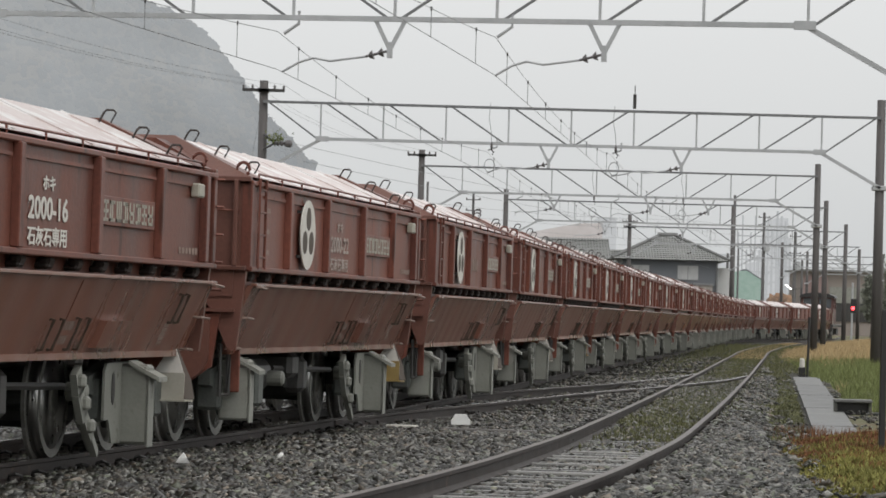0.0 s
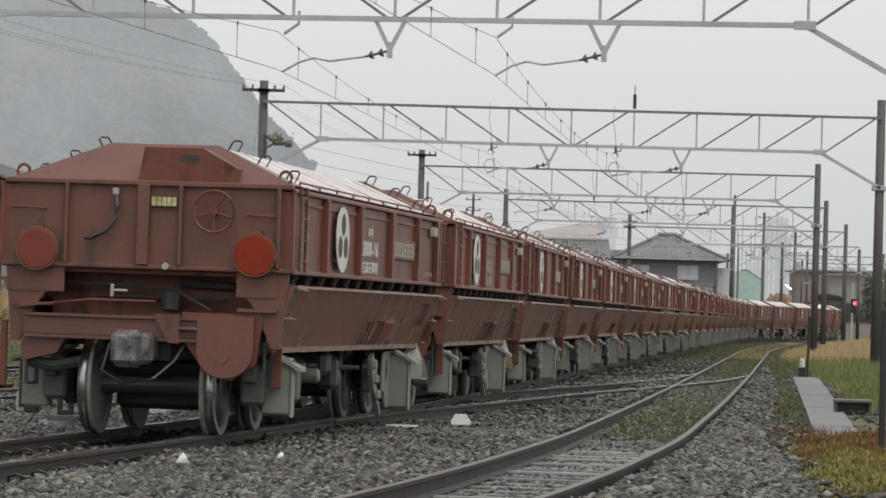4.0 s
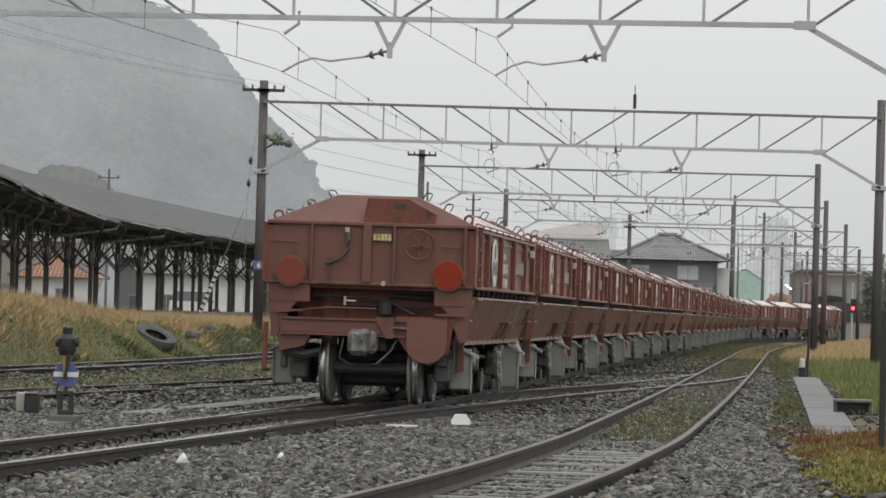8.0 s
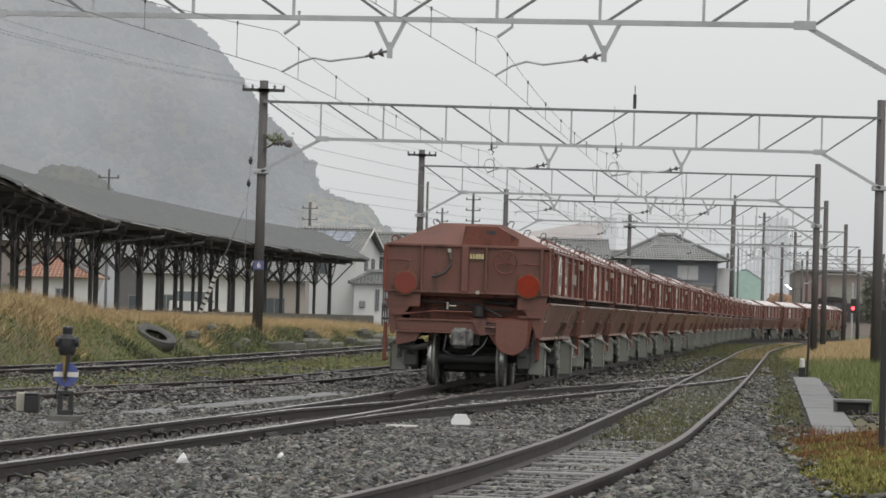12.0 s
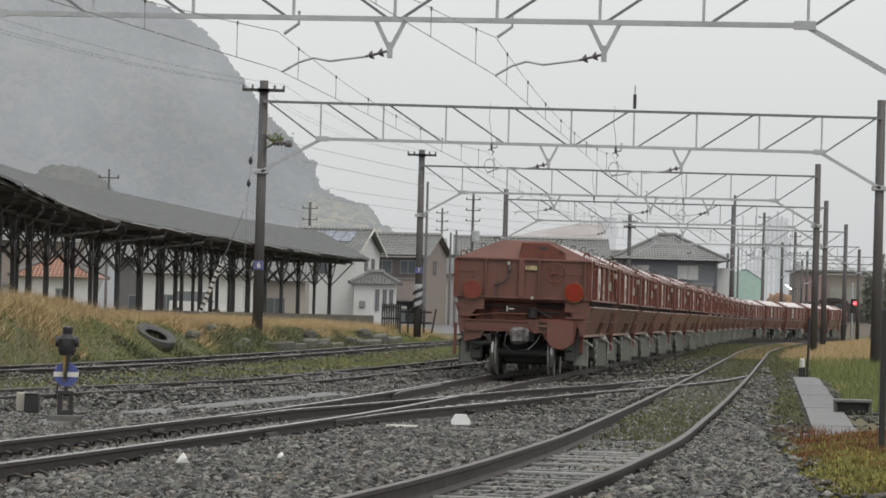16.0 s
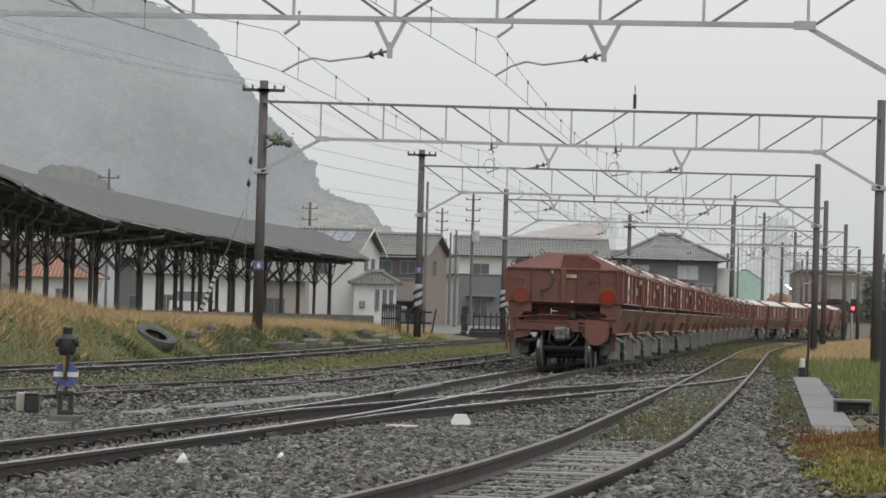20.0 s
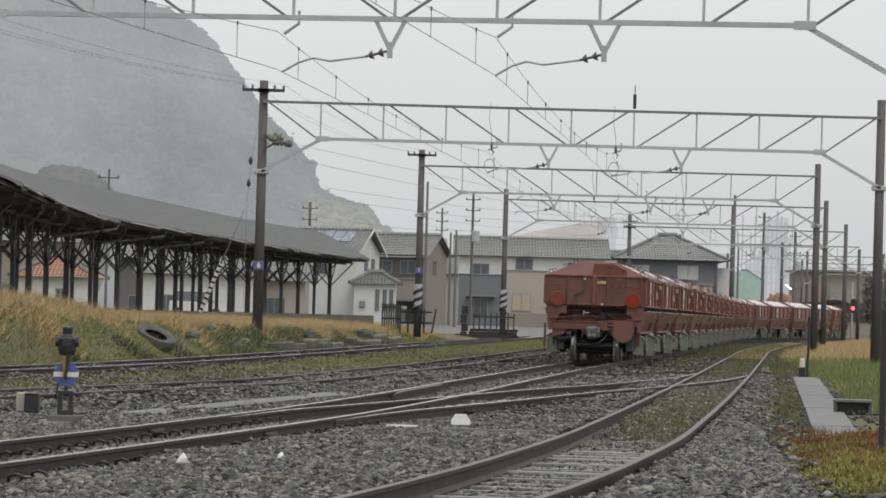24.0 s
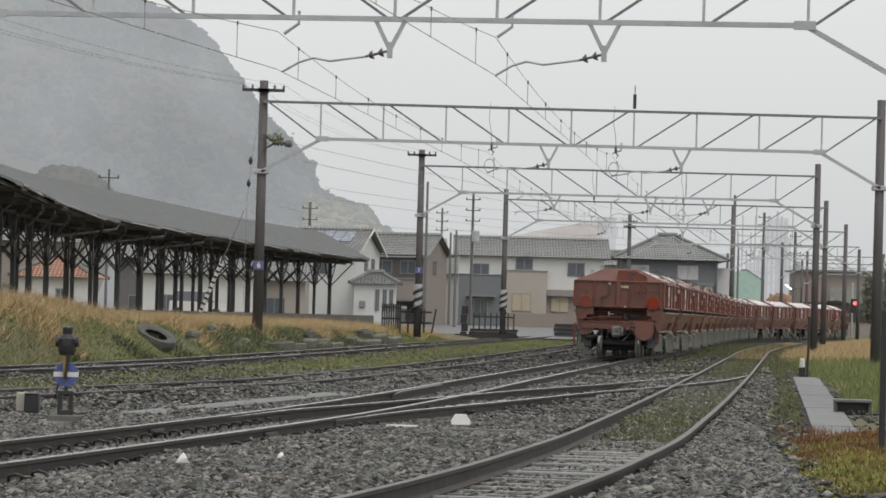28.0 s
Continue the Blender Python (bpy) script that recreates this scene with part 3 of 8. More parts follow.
def wheelset(parent, y, full=True):
    w = thing_part("wheelset", parent, y)
    part("axle", Mesh().lathe([(0.10, -0.5), (0.085, -0.3), (0.085, 0.3), (0.10, 0.5)], "x", 14), AXLE_STEEL, w)
    for sx in (-1, 1):
        prof = [(0.10, 0.48), (0.20, 0.485), (0.36, 0.505), (0.375, 0.495), (0.457, 0.495), (0.457, 0.523), (0.433, 0.535), (0.428, 0.62), (0.37, 0.622), (0.35, 0.60),
                (0.19, 0.575), (0.11, 0.63)]
        part("wheel", Mesh().lathe([(r, a * sx) for r, a in prof], "x", 44 if full else 24), WHEEL, w, smooth=False)
        if full:
            part("tread", Mesh().lathe([(0.436, 0.5355 * sx), (0.4315, 0.615 * sx)], "x", 44), TREAD, w, "tread worn bright", smooth=True)
    return w


def thing_part(name, parent, y):
    e = new(name)
    e.parent = parent
    e.matrix_basis = pose(0, y, 0.43)
    return e


def loop(m, x, y, z, w, h, lean=0.0, turn=0.0):
    """An upright bent-bar loop standing at a place."""
    t = pose(x, y, z, 0, 0, turn)
    m.tube([t @ Vector(p) for p in ((-w / 2, 0, 0), (-w / 2 + lean, 0, h - 0.02), (-w / 2 + lean + 0.02, 0, h), (w / 2 + lean - 0.02, 0, h), (w / 2 + lean, 0, h - 0.02), (w / 2, 0, 0))], 0.009, 5)


def tail_discs(w):
    """The two round red plates that mark the end of the train."""
    E, sy = BODY_END, -1
    for x, mat, lab in ((0.99, DISC, "red tail disc with worn rim"), (-0.99, DISC_FADED, "faded red tail disc with worn rim")):
        d = part("tail_disc", Mesh().lathe([(0.185, sy * (E + 0.085)), (0.19, sy * (E + 0.10)), (0.17, sy * (E + 0.112))], "y", 28, (x, 0, 1.625)), mat, w, lab)
        part("disc_rim", Mesh().tube([(x + 0.19 * math.cos(t), sy * (E + 0.10), 1.625 + 0.19 * math.sin(t)) for t in (k * math.pi / 14 for k in range(28))], 0.009, 5, closed=True), BRASS, d, "worn brass rim")
        part("disc_stay", Mesh().box(x - 0.05, x + 0.05, *sorted((sy * E, sy * (E + 0.09))), 1.815, 1.845), RED, d)


def coupling(w, sy):
    E = BODY_END
    cb = part("coupler", Mesh().box(-0.13, 0.13, *sorted((sy * (E - 0.2), sy * (E + 0.35))), 0.66, 0.90, bevel=0.03), DARK, w, "knuckle coupler of worn steel")
    part("knuckle", Mesh().box(-0.19, 0.10, *sorted((sy * (E + 0.30), sy * (E + 0.55))), 0.60, 0.93, bevel=0.06), KNUCKLE, cb, "rubbed grey knuckle")
    part("guard_arm", Mesh().box(0.06, 0.16, *sorted((sy * (E + 0.28), sy * (E + 0.58))), 0.63, 0.91, bevel=0.04), KNUCKLE, cb)
    part("air_hose", Mesh().tube([(-0.3, sy * (E + 0.05), 0.80), (-0.32, sy * (E + 0.25), 0.56), (-0.12, sy * (E + 0.32), 0.46), (0.15, sy * (E + 0.28), 0.50), (0.30, sy * (E + 0.12), 0.66), (0.36, sy * E, 0.80)], 0.015, 6), BLACKPAINT, w)


def bogie(w, sy):
    bg = part("bogie", Mesh().box(-0.85, 0.85, sy * BOGIE - 0.28, sy * BOGIE + 0.28, 0.38, 0.66, bevel=0.04), DARK, w)
    for sx in (-1, 1):
        sf = Mesh().prism([(sx * 0.86, sy * BOGIE - 1.12, 0.50), (sx * 0.86, sy * BOGIE - 1.12, 0.62), (sx * 0.86, sy * BOGIE - 0.45, 0.72), (sx * 0.86, sy * BOGIE + 0.45, 0.72), (sx * 0.86, sy * BOGIE + 1.12, 0.62),
                           (sx * 0.86, sy * BOGIE + 1.12, 0.50), (sx * 0.86, sy * BOGIE + 0.55, 0.42), (sx * 0.86, sy * BOGIE + 0.3, 0.22), (sx * 0.86, sy * BOGIE - 0.3, 0.22), (sx * 0.86, sy * BOGIE - 0.55, 0.42)], (sx * 0.10, 0, 0))
        part("side_frame", sf, BOGIE_PAINT, bg)
        for dy in (-AXLE, AXLE):
            part("axle_box", Mesh().box(*sorted((sx * 0.80, sx * 1.02)), sy * BOGIE + dy - 0.13, sy * BOGIE + dy + 0.13, 0.28, 0.60, bevel=0.03), BOGIE_PAINT, bg)
        part("spring", Mesh().lathe([(0.10, 0.25), (0.12, 0.30), (0.10, 0.35), (0.12, 0.40), (0.10, 0.45), (0.12, 0.5), (0.10, 0.55)], "z", 10, (sx * 0.93, sy * BOGIE, 0)), DARK, bg)
        if sy > 0:
            lev = Mesh()
            for a, b, wd in (((-1.84, 0.68), (-1.74, 0.50), 0.15), ((-1.76, 0.54), (-1.60, 0.34), 0.17), ((-1.62, 0.36), (-1.40, 0.20), 0.11), ((-1.42, 0.22), (-1.22, 0.06), 0.06)):
                lev.beam((sx * 1.05, BOGIE + a[0], a[1]), (sx * 1.05, BOGIE + b[0], b[1]), 0.05, wd)
            for dy, z in ((-1.80, 0.60), (-1.66, 0.44), (-1.50, 0.27)):
                lev.box(*sorted((sx * 1.05, sx * 1.12)), BOGIE + dy - 0.05, BOGIE + dy + 0.05, z - 0.05, z + 0.05, bevel=0.02)
            part("brake_lever", lev, GREYBOX, bg, "pale grey jointed brake lever")
        part("brake_cylinder", Mesh().lathe([(0.0, 0.0), (0.07, 0.01), (0.07, 0.14), (0.05, 0.16), (0.0, 0.165)], "x", 12, (sx * 1.0 - (0.08 if sx > 0 else -0.08 + 0.0) , sy * BOGIE - sy * 1.6, 0.52)), GREYBOX, bg)


def make_wagon(full=True):
    """The hopper wagon: x across, y along towards the engine, z from the rail heads."""
    w = thing("hopper_wagon", "red-brown bogie hopper wagon with dusted peaked cover on the main track", "wagon", "wagons of the limestone train")
    E = BODY_END
    # upper body sides
    for sx in (-1, 1):
        side = part("side_wall", Mesh().box(*sorted((sx * (HALF - 0.05), sx * (HALF - 0.005))), -E, E, WAIST, EAVE - 0.05), RED, w, "red oxide side sheet")
        for y in (-3.0, -1.06, 0.97, 2.82, 4.30) if sx > 0 else ():
            part("side_rib", Mesh().box(*sorted((sx * (HALF - 0.01), sx * (HALF + 0.055))), y - 0.055, y + 0.055, WAIST + 0.02, EAVE - 0.06, bevel=0.008), RED, side)
        for y in (-E + 0.046, E - 0.046):
            part("corner_post", Mesh().box(*sorted((sx * (HALF - 0.06), sx * (HALF + 0.03))), y - 0.05, y + 0.05, WAIST - 0.02, EAVE - 0.05, bevel=0.008), RED, side)
        part("top_rail", Mesh().box(*sorted((sx * (HALF - 0.08), sx * (HALF + 0.035))), -E, E, EAVE - 0.065, EAVE - 0.02, bevel=0.01), RED, side)
        for a, b in ((-4.1, -3.06), (-2.94, -1.12), (-1.0, 0.91), (1.03, 2.76), (2.88, 4.24)):
            if full and sx > 0:
                part("stiffener", Mesh().box(*sorted((sx * (HALF - 0.008), sx * (HALF + 0.014))), a + 0.05, b - 0.05, EAVE - 0.155, EAVE - 0.13), RED, side)
        part("waist_rail", Mesh().box(*sorted((sx * (HALF - 0.05), sx * (HALF + 0.045))), -E, E, WAIST - 0.025, WAIST + 0.018, bevel=0.008), RED, side)
        # hinge gap and hopper door
        part("door_header", Mesh().box(*sorted((sx * (HALF - 0.22), sx * (HALF - 0.12))), -E + 0.1, E - 0.1, 1.24, WAIST - 0.02), RED, w)
        seen = sx > 0
        rnd = random.Random(3)
        hinge = Mesh().box(-0.10, 0.035, -0.075, 0.075, 0.03, 0.075, bevel=0.018).lathe([(0.02, -0.06), (0.045, -0.05), (0.05, 0.05), (0.02, 0.06)], "y", 8, (0.0, 0, 0.085)).data("hinge", RAIL_RUST)
        for k in range(13 if full and seen else 0):
            h = part("hinge", hinge, None, w)
            h.matrix_basis = pose(sx * (HALF - 0.06), -4.3 + k * 0.715 + rnd.uniform(-0.02, 0.02), 1.352)
        xt, xb, zt, zb = HALF + 0.045, HALF - 0.185, 1.35, 0.80
        dm = Mesh()
        ring = [(sx * xt, -E + 0.08, zt), (sx * xb, -E + 0.08, zb), (sx * (xb - 0.05), -E + 0.08, zb), (sx * (xt - 0.05), -E + 0.08, zt)]
        dm.prism(ring, (0, 2 * E - 0.16, 0))
        door = part("hopper_door", dm, BROWN, w, "slanting brown discharge door")
        part("door_lip", Mesh().box(*sorted((sx * (xt - 0.02), sx * (xt + 0.03))), -E + 0.08, E - 0.08, zt - 0.012, zt + 0.016, bevel=0.006), BROWN, door, "pale worn upper edge")
        part("door_foot", Mesh().box(*sorted((sx * (xb - 0.10), sx * (xb + 0.012))), -E + 0.3, E - 0.3, zb - 0.04, zb + 0.006), BROWN, door)

        def on_door(y, z, out):
            f = (zt - z) / (zt - zb)
            return (sx * (xt - f * (xt - xb) + out), y, z)

        part("seam", Mesh().beam(on_door(0.62, zt - 0.03, 0.001), on_door(0.62, zb + 0.02, 0.001), 0.02, 0.006), RED, door)
        for y0, z0, hgt in ((0.20, 1.045, 0.21), (0.46, 1.045, 0.21), (0.88, 1.055, 0.22), (1.14, 1.055, 0.22), (3.62, 1.25, 0.22), (3.82, 1.25, 0.22)):
            if seen and (full or y0 in (0.46, 0.88, 3.62)):
                part("hand_grip", Mesh().tube([on_door(y0, z0, 0.0), on_door(y0, z0, 0.035), on_door(y0, z0 - hgt, 0.035), on_door(y0, z0 - hgt, 0.0)], 0.013, 5), EMBLEM_DARK, door)
        hatch = Mesh()
        hatch.prism([on_door(1.55, 1.04, 0.0), on_door(1.55, 1.04, 0.06), on_door(1.55, 0.84, 0.06), on_door(1.55, 0.84, 0.0)], (0, 0.75, 0))
        part("hatch_box", hatch, BROWN, door, "boxed hatch")
        for y, z in () if not (seen and full) else ((-E + 0.12, 1.335), (-E + 0.12, 1.075), (-E + 0.12, 0.82), (E - 0.28, 1.335), (E - 0.28, 1.075), (E - 0.28, 0.82)):
            part("step_bar", Mesh().tube([on_door(y, z, 0.0), on_door(y, z, 0.06), on_door(y + 0.34, z - 0.012, 0.06), on_door(y + 0.34, z - 0.012, 0.0)], 0.010, 5), STENCIL, door, "light step bar")
        for y0, z0, n in ((0.66, 1.03, 5), (0.66, 0.93, 4)) if full and seen else ():
            for k in range(n):
                p = on_door(y0 + k * 0.055, z0, 0.003)
                q = on_door(y0 + k * 0.055, z0 - 0.06, 0.003)
                part("stencil", Mesh().beam(p, q, 0.04, 0.003), STENCIL, door)
        for k in range(5 if full and seen else 0):
            part("stencil", Mesh().beam(on_door(3.62, 1.02 - k * 0.035, 0.003), on_door(3.62, 0.995 - k * 0.035, 0.003), 0.16, 0.003), STENCIL, door)
        # ladder at the trailing end, rungs at the leading corner
        xl = sx * (HALF + 0.045)
        lad = part("ladder", Mesh().tube([(xl, -4.18, WAIST), (xl, -4.18, EAVE), (xl, -4.46, EAVE), (xl, -4.46, WAIST)], 0.014, 5), RED, w)
        for k in range(4 if seen else 0):
            part("rung", Mesh().tube([(xl, -4.18, WAIST + 0.1 + 0.19 * k), (xl, -4.46, WAIST + 0.1 + 0.19 * k)], 0.011, 5), RED, lad)
        for k in range(5 if full and seen else 0):
            z = 1.30 + 0.22 * k
            rungs = Mesh().tube([(sx * HALF, E - 0.02, z), (sx * (HALF + 0.08), E + 0.02, z), (sx * (HALF + 0.08), E + 0.02, z), (sx * (HALF - 0.12), E + 0.10, z)], 0.012, 5)
            part("rung", rungs, RED, w)
        # rail along the eaves
        guard = part("eaves_rail", Mesh().tube([(sx * (HALF - 0.03), -4.15, EAVE - 0.03), (sx * (HALF - 0.03), -4.15, EAVE + 0.05), (sx * (HALF - 0.03), 4.35, EAVE + 0.05), (sx * (HALF - 0.03), 4.5, EAVE - 0.03)], 0.010, 5), RED, w)
        for k in range((8 if full else 3) if seen else 0):
            y = -3.1 + k * 0.95
            part("rail_post", Mesh().tube([(sx * (HALF - 0.03), y, EAVE - 0.03), (sx * (HALF - 0.03), y, EAVE + 0.048)], 0.009, 4), RED, guard)
        if not seen:
            continue
        lamp = part("lamp_box", Mesh().box(*sorted((sx * (HALF + 0.0), sx * (HALF + 0.07))), 3.88, 4.08, EAVE - 0.24, EAVE - 0.13, bevel=0.012), CREAM, w, "small weathered cream box")
        # signs on the side sheet
        sgn = part("maker_sign", Mesh().box(*sorted((sx * HALF, sx * (HALF + 0.03))), 1.02, 2.62, 1.715, 1.925, bevel=0.006), RED, w, "raised sign board with bars for lettering")
        pat = random.Random(8)
        for k in range(8 if full else 0):
            y0 = 1.09 + k * 0.188
            strokes = [(0.0, 0.14, 0.125, 0.15), (0.055, 0.085, 0.0, 0.15), (0.0, 0.14, 0.06, 0.085), (0.0, 0.14, 0.0, 0.024), (0.0, 0.03, 0.0, 0.15), (0.11, 0.14, 0.0, 0.15)]
            for a0, a1, b0, b1 in pat.sample(strokes, 4):
                part("lettering_bar", Mesh().box(*sorted((sx * (HALF + 0.028), sx * (HALF + 0.034))), y0 + a0, y0 + a1, 1.745 + b0, 1.745 + b1), CREAM, sgn)
        cy, cz = -2.13, 1.835
        def ellipse(y, z, a, b, n=24):
            return [(sx * (HALF + 0.0), y + a * math.cos(2 * math.pi * k / n), z + b * math.sin(2 * math.pi * k / n)) for k in range(n)]
        emb = part("emblem_board", Mesh().prism([(sx * (HALF + 0.030), p[1], p[2]) for p in ellipse(cy, cz, 0.36, 0.315)], (sx * 0.012, 0, 0)), WHITE, w, "oval white board with three dark ovals")
        for y, z in ((cy, cz + 0.145), (cy - 0.155, cz - 0.07), (cy + 0.155, cz - 0.07)):
            part("dark_oval", Mesh().prism([(sx * (HALF + 0.041), p[1], p[2]) for p in ellipse(y, z, 0.115, 0.105)], (sx * 0.003, 0, 0)), EMBLEM_DARK, emb)
        for dy, dz in ((-0.3, 0.2), (0.3, 0.2), (-0.3, -0.2), (0.3, -0.2)) if full else ():
            part("bracket", Mesh().box(*sorted((sx * HALF, sx * (HALF + 0.031))), cy + dy * 1.1 - 0.02, cy + dy * 1.1 + 0.02, cz + dz - 0.012, cz + dz + 0.012), DARK, emb)
        for k in range(6 if full else 0):
            part("stencil", Mesh().box(*sorted((sx * (HALF - 0.002), sx * (HALF + 0.002))), 3.55 + k * 0.11, 3.62 + k * 0.11, 1.565, 1.615), STENCIL, w)
        for k in range(3 if full else 0):
            part("stencil", Mesh().box(*sorted((sx * (HALF - 0.002), sx * (HALF + 0.002))), -3.95, -3.75, 1.62 + k * 0.18, 1.66 + k * 0.18), STENCIL, w)
    # peaked cover
    ridge, ye = 0.47, E - 0.06
    top = EAVE + 0.355
    cm = Mesh()
    cm.add([(-1.27, -ye + 0.55, EAVE + 0.012), (-ridge, -ye + 0.55, top), (ridge, -ye + 0.55, top), (1.27, -ye + 0.55, EAVE + 0.012),
            (-1.27, ye - 0.55, EAVE + 0.012), (-ridge, ye - 0.55, top), (ridge, ye - 0.55, top), (1.27, ye - 0.55, EAVE + 0.012)],
           [(0, 1, 5, 4), (1, 2, 6, 5), (2, 3, 7, 6), (0, 4, 7, 3), (0, 3, 2, 1), (4, 5, 6, 7)])
    cover = part("cover", cm, COVER, w, "peaked cover, white from stone dust and painted sky sheen")
    for y in (-3.0, -1.0, 1.0, 3.0) if full else ():
        for sx in (1,):
            part("cover_seam", Mesh().beam((sx * 1.25, y, EAVE + 0.025), (sx * ridge, y, top + 0.006), 0.05, 0.012), COVER, cover)
    for sy in (-1, 1):
        em = Mesh()
        em.add([(-1.28, sy * ye, EAVE + 0.012), (1.28, sy * ye, EAVE + 0.012), (0.50, sy * (ye - 0.52), top + 0.012), (-0.50, sy * (ye - 0.52), top + 0.012),
                (-1.28, sy * (ye - 0.57), EAVE + 0.012), (1.28, sy * (ye - 0.57), EAVE + 0.012), (0.50, sy * (ye - 0.62), top + 0.012), (-0.50, sy * (ye - 0.62), top + 0.012)],
               [(0, 1, 2, 3), (4, 7, 6, 5), (1, 5, 6, 2), (0, 3, 7, 4), (3, 2, 6, 7), (0, 4, 5, 1)])
        part("cover_end", em, END_RED, w, "sloping faded red end plate")
        bx = Mesh().prism([(-0.11, sy * (ye + 0.045), EAVE), (0.79, sy * (ye + 0.045), EAVE), (0.79, sy * (ye + 0.045), EAVE + 0.14), (0.47, sy * (ye + 0.045), EAVE + 0.315), (-0.06, sy * (ye + 0.045), EAVE + 0.315)], (0, -sy * 0.40, 0))
        vent = part("vent_housing", bx, RED, w, "boxed red end housing")
        part("vent_slot", Mesh().box(0.28, 0.44, *sorted((sy * (ye + 0.04), sy * (ye + 0.05))), EAVE + 0.19, EAVE + 0.25), DARK, vent)
        for x in (-1.12, -0.85, -0.58, 0.58, 0.85, 1.12) if full else (0.85,):
            lm = Mesh()
            loop(lm, x, sy * (ye - 0.75), EAVE + 0.012 + 0.385 * (1.27 - abs(x)) / 0.8 - 0.02, 0.095, 0.10, 0.04 * (1 if x > 0 else -1), 20)
            part("cover_loop", lm, RAIL_RUST, cover)
        for sx in (-1, 1):
            part("lashing_ring", Mesh().tube([(sx * 1.2 + 0.055 * math.cos(t), sy * (ye - 0.1), EAVE + 0.075 + 0.06 * math.sin(t)) for t in (k * math.pi / 6 for k in range(12))], 0.015, 5, closed=True), RED, w)
        # end wall
        y0, y1 = sorted((sy * (E - 0.05), sy * E))
        part("end_wall", Mesh().box(-HALF, HALF, y0, y1, WAIST, EAVE), END_RED, w, "faded red end sheet")
        rim = sorted((sy * (E - 0.04), sy * (E + 0.045)))
        part("end_rim", Mesh().box(-HALF - 0.02, HALF + 0.02, *rim, EAVE - 0.035, EAVE + 0.012, bevel=0.008), END_RED, w)
        part("end_sill", Mesh().box(-HALF, HALF, *rim, WAIST - 0.02, WAIST + 0.02, bevel=0.008), END_RED, w)
        post = sorted((sy * (E - 0.01), sy * (E + 0.07)))
        for x, wd in ((-0.04, 0.11), (0.30, 0.035), (-0.74, 0.03), (1.19, 0.035)):
            part("end_post", Mesh().box(x - wd / 2, x + wd / 2, *post, WAIST + 0.02, EAVE - 0.02, bevel=0.006), END_RED, w)
        for sx in (-1, 1):
            part("end_wing", Mesh().prism([(sx * HALF, sy * E, WAIST), (sx * 0.84, sy * E, WAIST), (sx * 0.84, sy * E, 1.33), (sx * 1.0, sy * E, 1.14), (sx * 1.15, sy * E, 0.80), (sx * 1.22, sy * E, 0.80)], (0, -sy * 0.06, 0)), END_RED, w)
            part("shelf", Mesh().box(*sorted((sx * 0.84, sx * 1.2)), *sorted((sy * (E - 0.02), sy * (E + 0.05))), 1.12, 1.15), END_RED, w)
        part("end_recess", Mesh().box(-0.95, 0.95, *sorted((sy * (E - 0.46), sy * (E - 0.40))), 0.85, WAIST), RED, w)
        part("recess_roof", Mesh().box(-1.0, 1.0, *sorted((sy * (E - 0.4), sy * (E - 0.06))), WAIST - 0.06, WAIST - 0.025), RED, w)
        beam_ = part("headstock", Mesh().box(-1.12, 0.62, *sorted((sy * (E - 0.12), sy * (E + 0.03))), 0.86, 1.03, bevel=0.012), END_RED, w, "faded red buffer beam")
        part("lower_flange", Mesh().box(-1.1, 0.62, *sorted((sy * (E - 0.12), sy * (E + 0.055))), 0.835, 0.865), END_RED, beam_)
        part("upper_flange", Mesh().box(-1.1, 0.62, *sorted((sy * (E - 0.12), sy * (E + 0.055))), 1.028, 1.055), END_RED, beam_)
        # big rounded plate by the brake
        ring = [(1.0, sy * (E + 0.03), 1.07), (0.49, sy * (E + 0.03), 1.07), (0.49, sy * (E + 0.03), 0.76)]
        ring += [(0.745 - 0.255 * math.cos(t), sy * (E + 0.03), 0.76 - 0.235 * math.sin(t)) for t in (k * math.pi / 12 for k in range(1, 12))]
        ring += [(1.0, sy * (E + 0.03), 0.76)]
        part("backing_plate", Mesh().prism([(1.08, sy * (E + 0.02), 1.10), (0.34, sy * (E + 0.02), 1.10), (0.36, sy * (E + 0.02), 0.85), (0.56, sy * (E + 0.02), 0.56), (0.80, sy * (E + 0.02), 0.50), (1.02, sy * (E + 0.02), 0.66)], (0, -sy * 0.04, 0)), RED, w)
        plate = part("guard_plate", Mesh().prism(ring, (0, sy * 0.05, 0)), END_RED, w, "rounded red guard plate")
        part("plate_boss", Mesh().lathe([(0.07, sy * (E + 0.075)), (0.07, sy * (E + 0.09))], "y", 14, (0.72, 0, 0.72)), END_RED, plate)
        part("lever_plate", Mesh().prism([(0.08, sy * (E + 0.06), 1.08), (0.33, sy * (E + 0.06), 1.08), (0.33, sy * (E + 0.06), 0.82), (0.23, sy * (E + 0.06), 0.82)], (0, -sy * 0.05, 0)), END_RED, w)
        part("pull_rod", Mesh().tube([(0.32, sy * (E + 0.06), 0.95), (0.52, sy * (E + 0.06), 0.95)], 0.018, 6), END_RED, w)
        if not full or sy > 0:
            coupling(w, sy)
            bogie(w, sy)
            continue
        # brake wheel
        bw = part("brake_wheel", Mesh().tube([(0.615 + 0.185 * math.cos(t), sy * (E + 0.12), 2.0 + 0.185 * math.sin(t)) for t in (k * math.pi / 14 for k in range(28))], 0.014, 6, closed=True), RED, w, "spoked hand brake wheel")
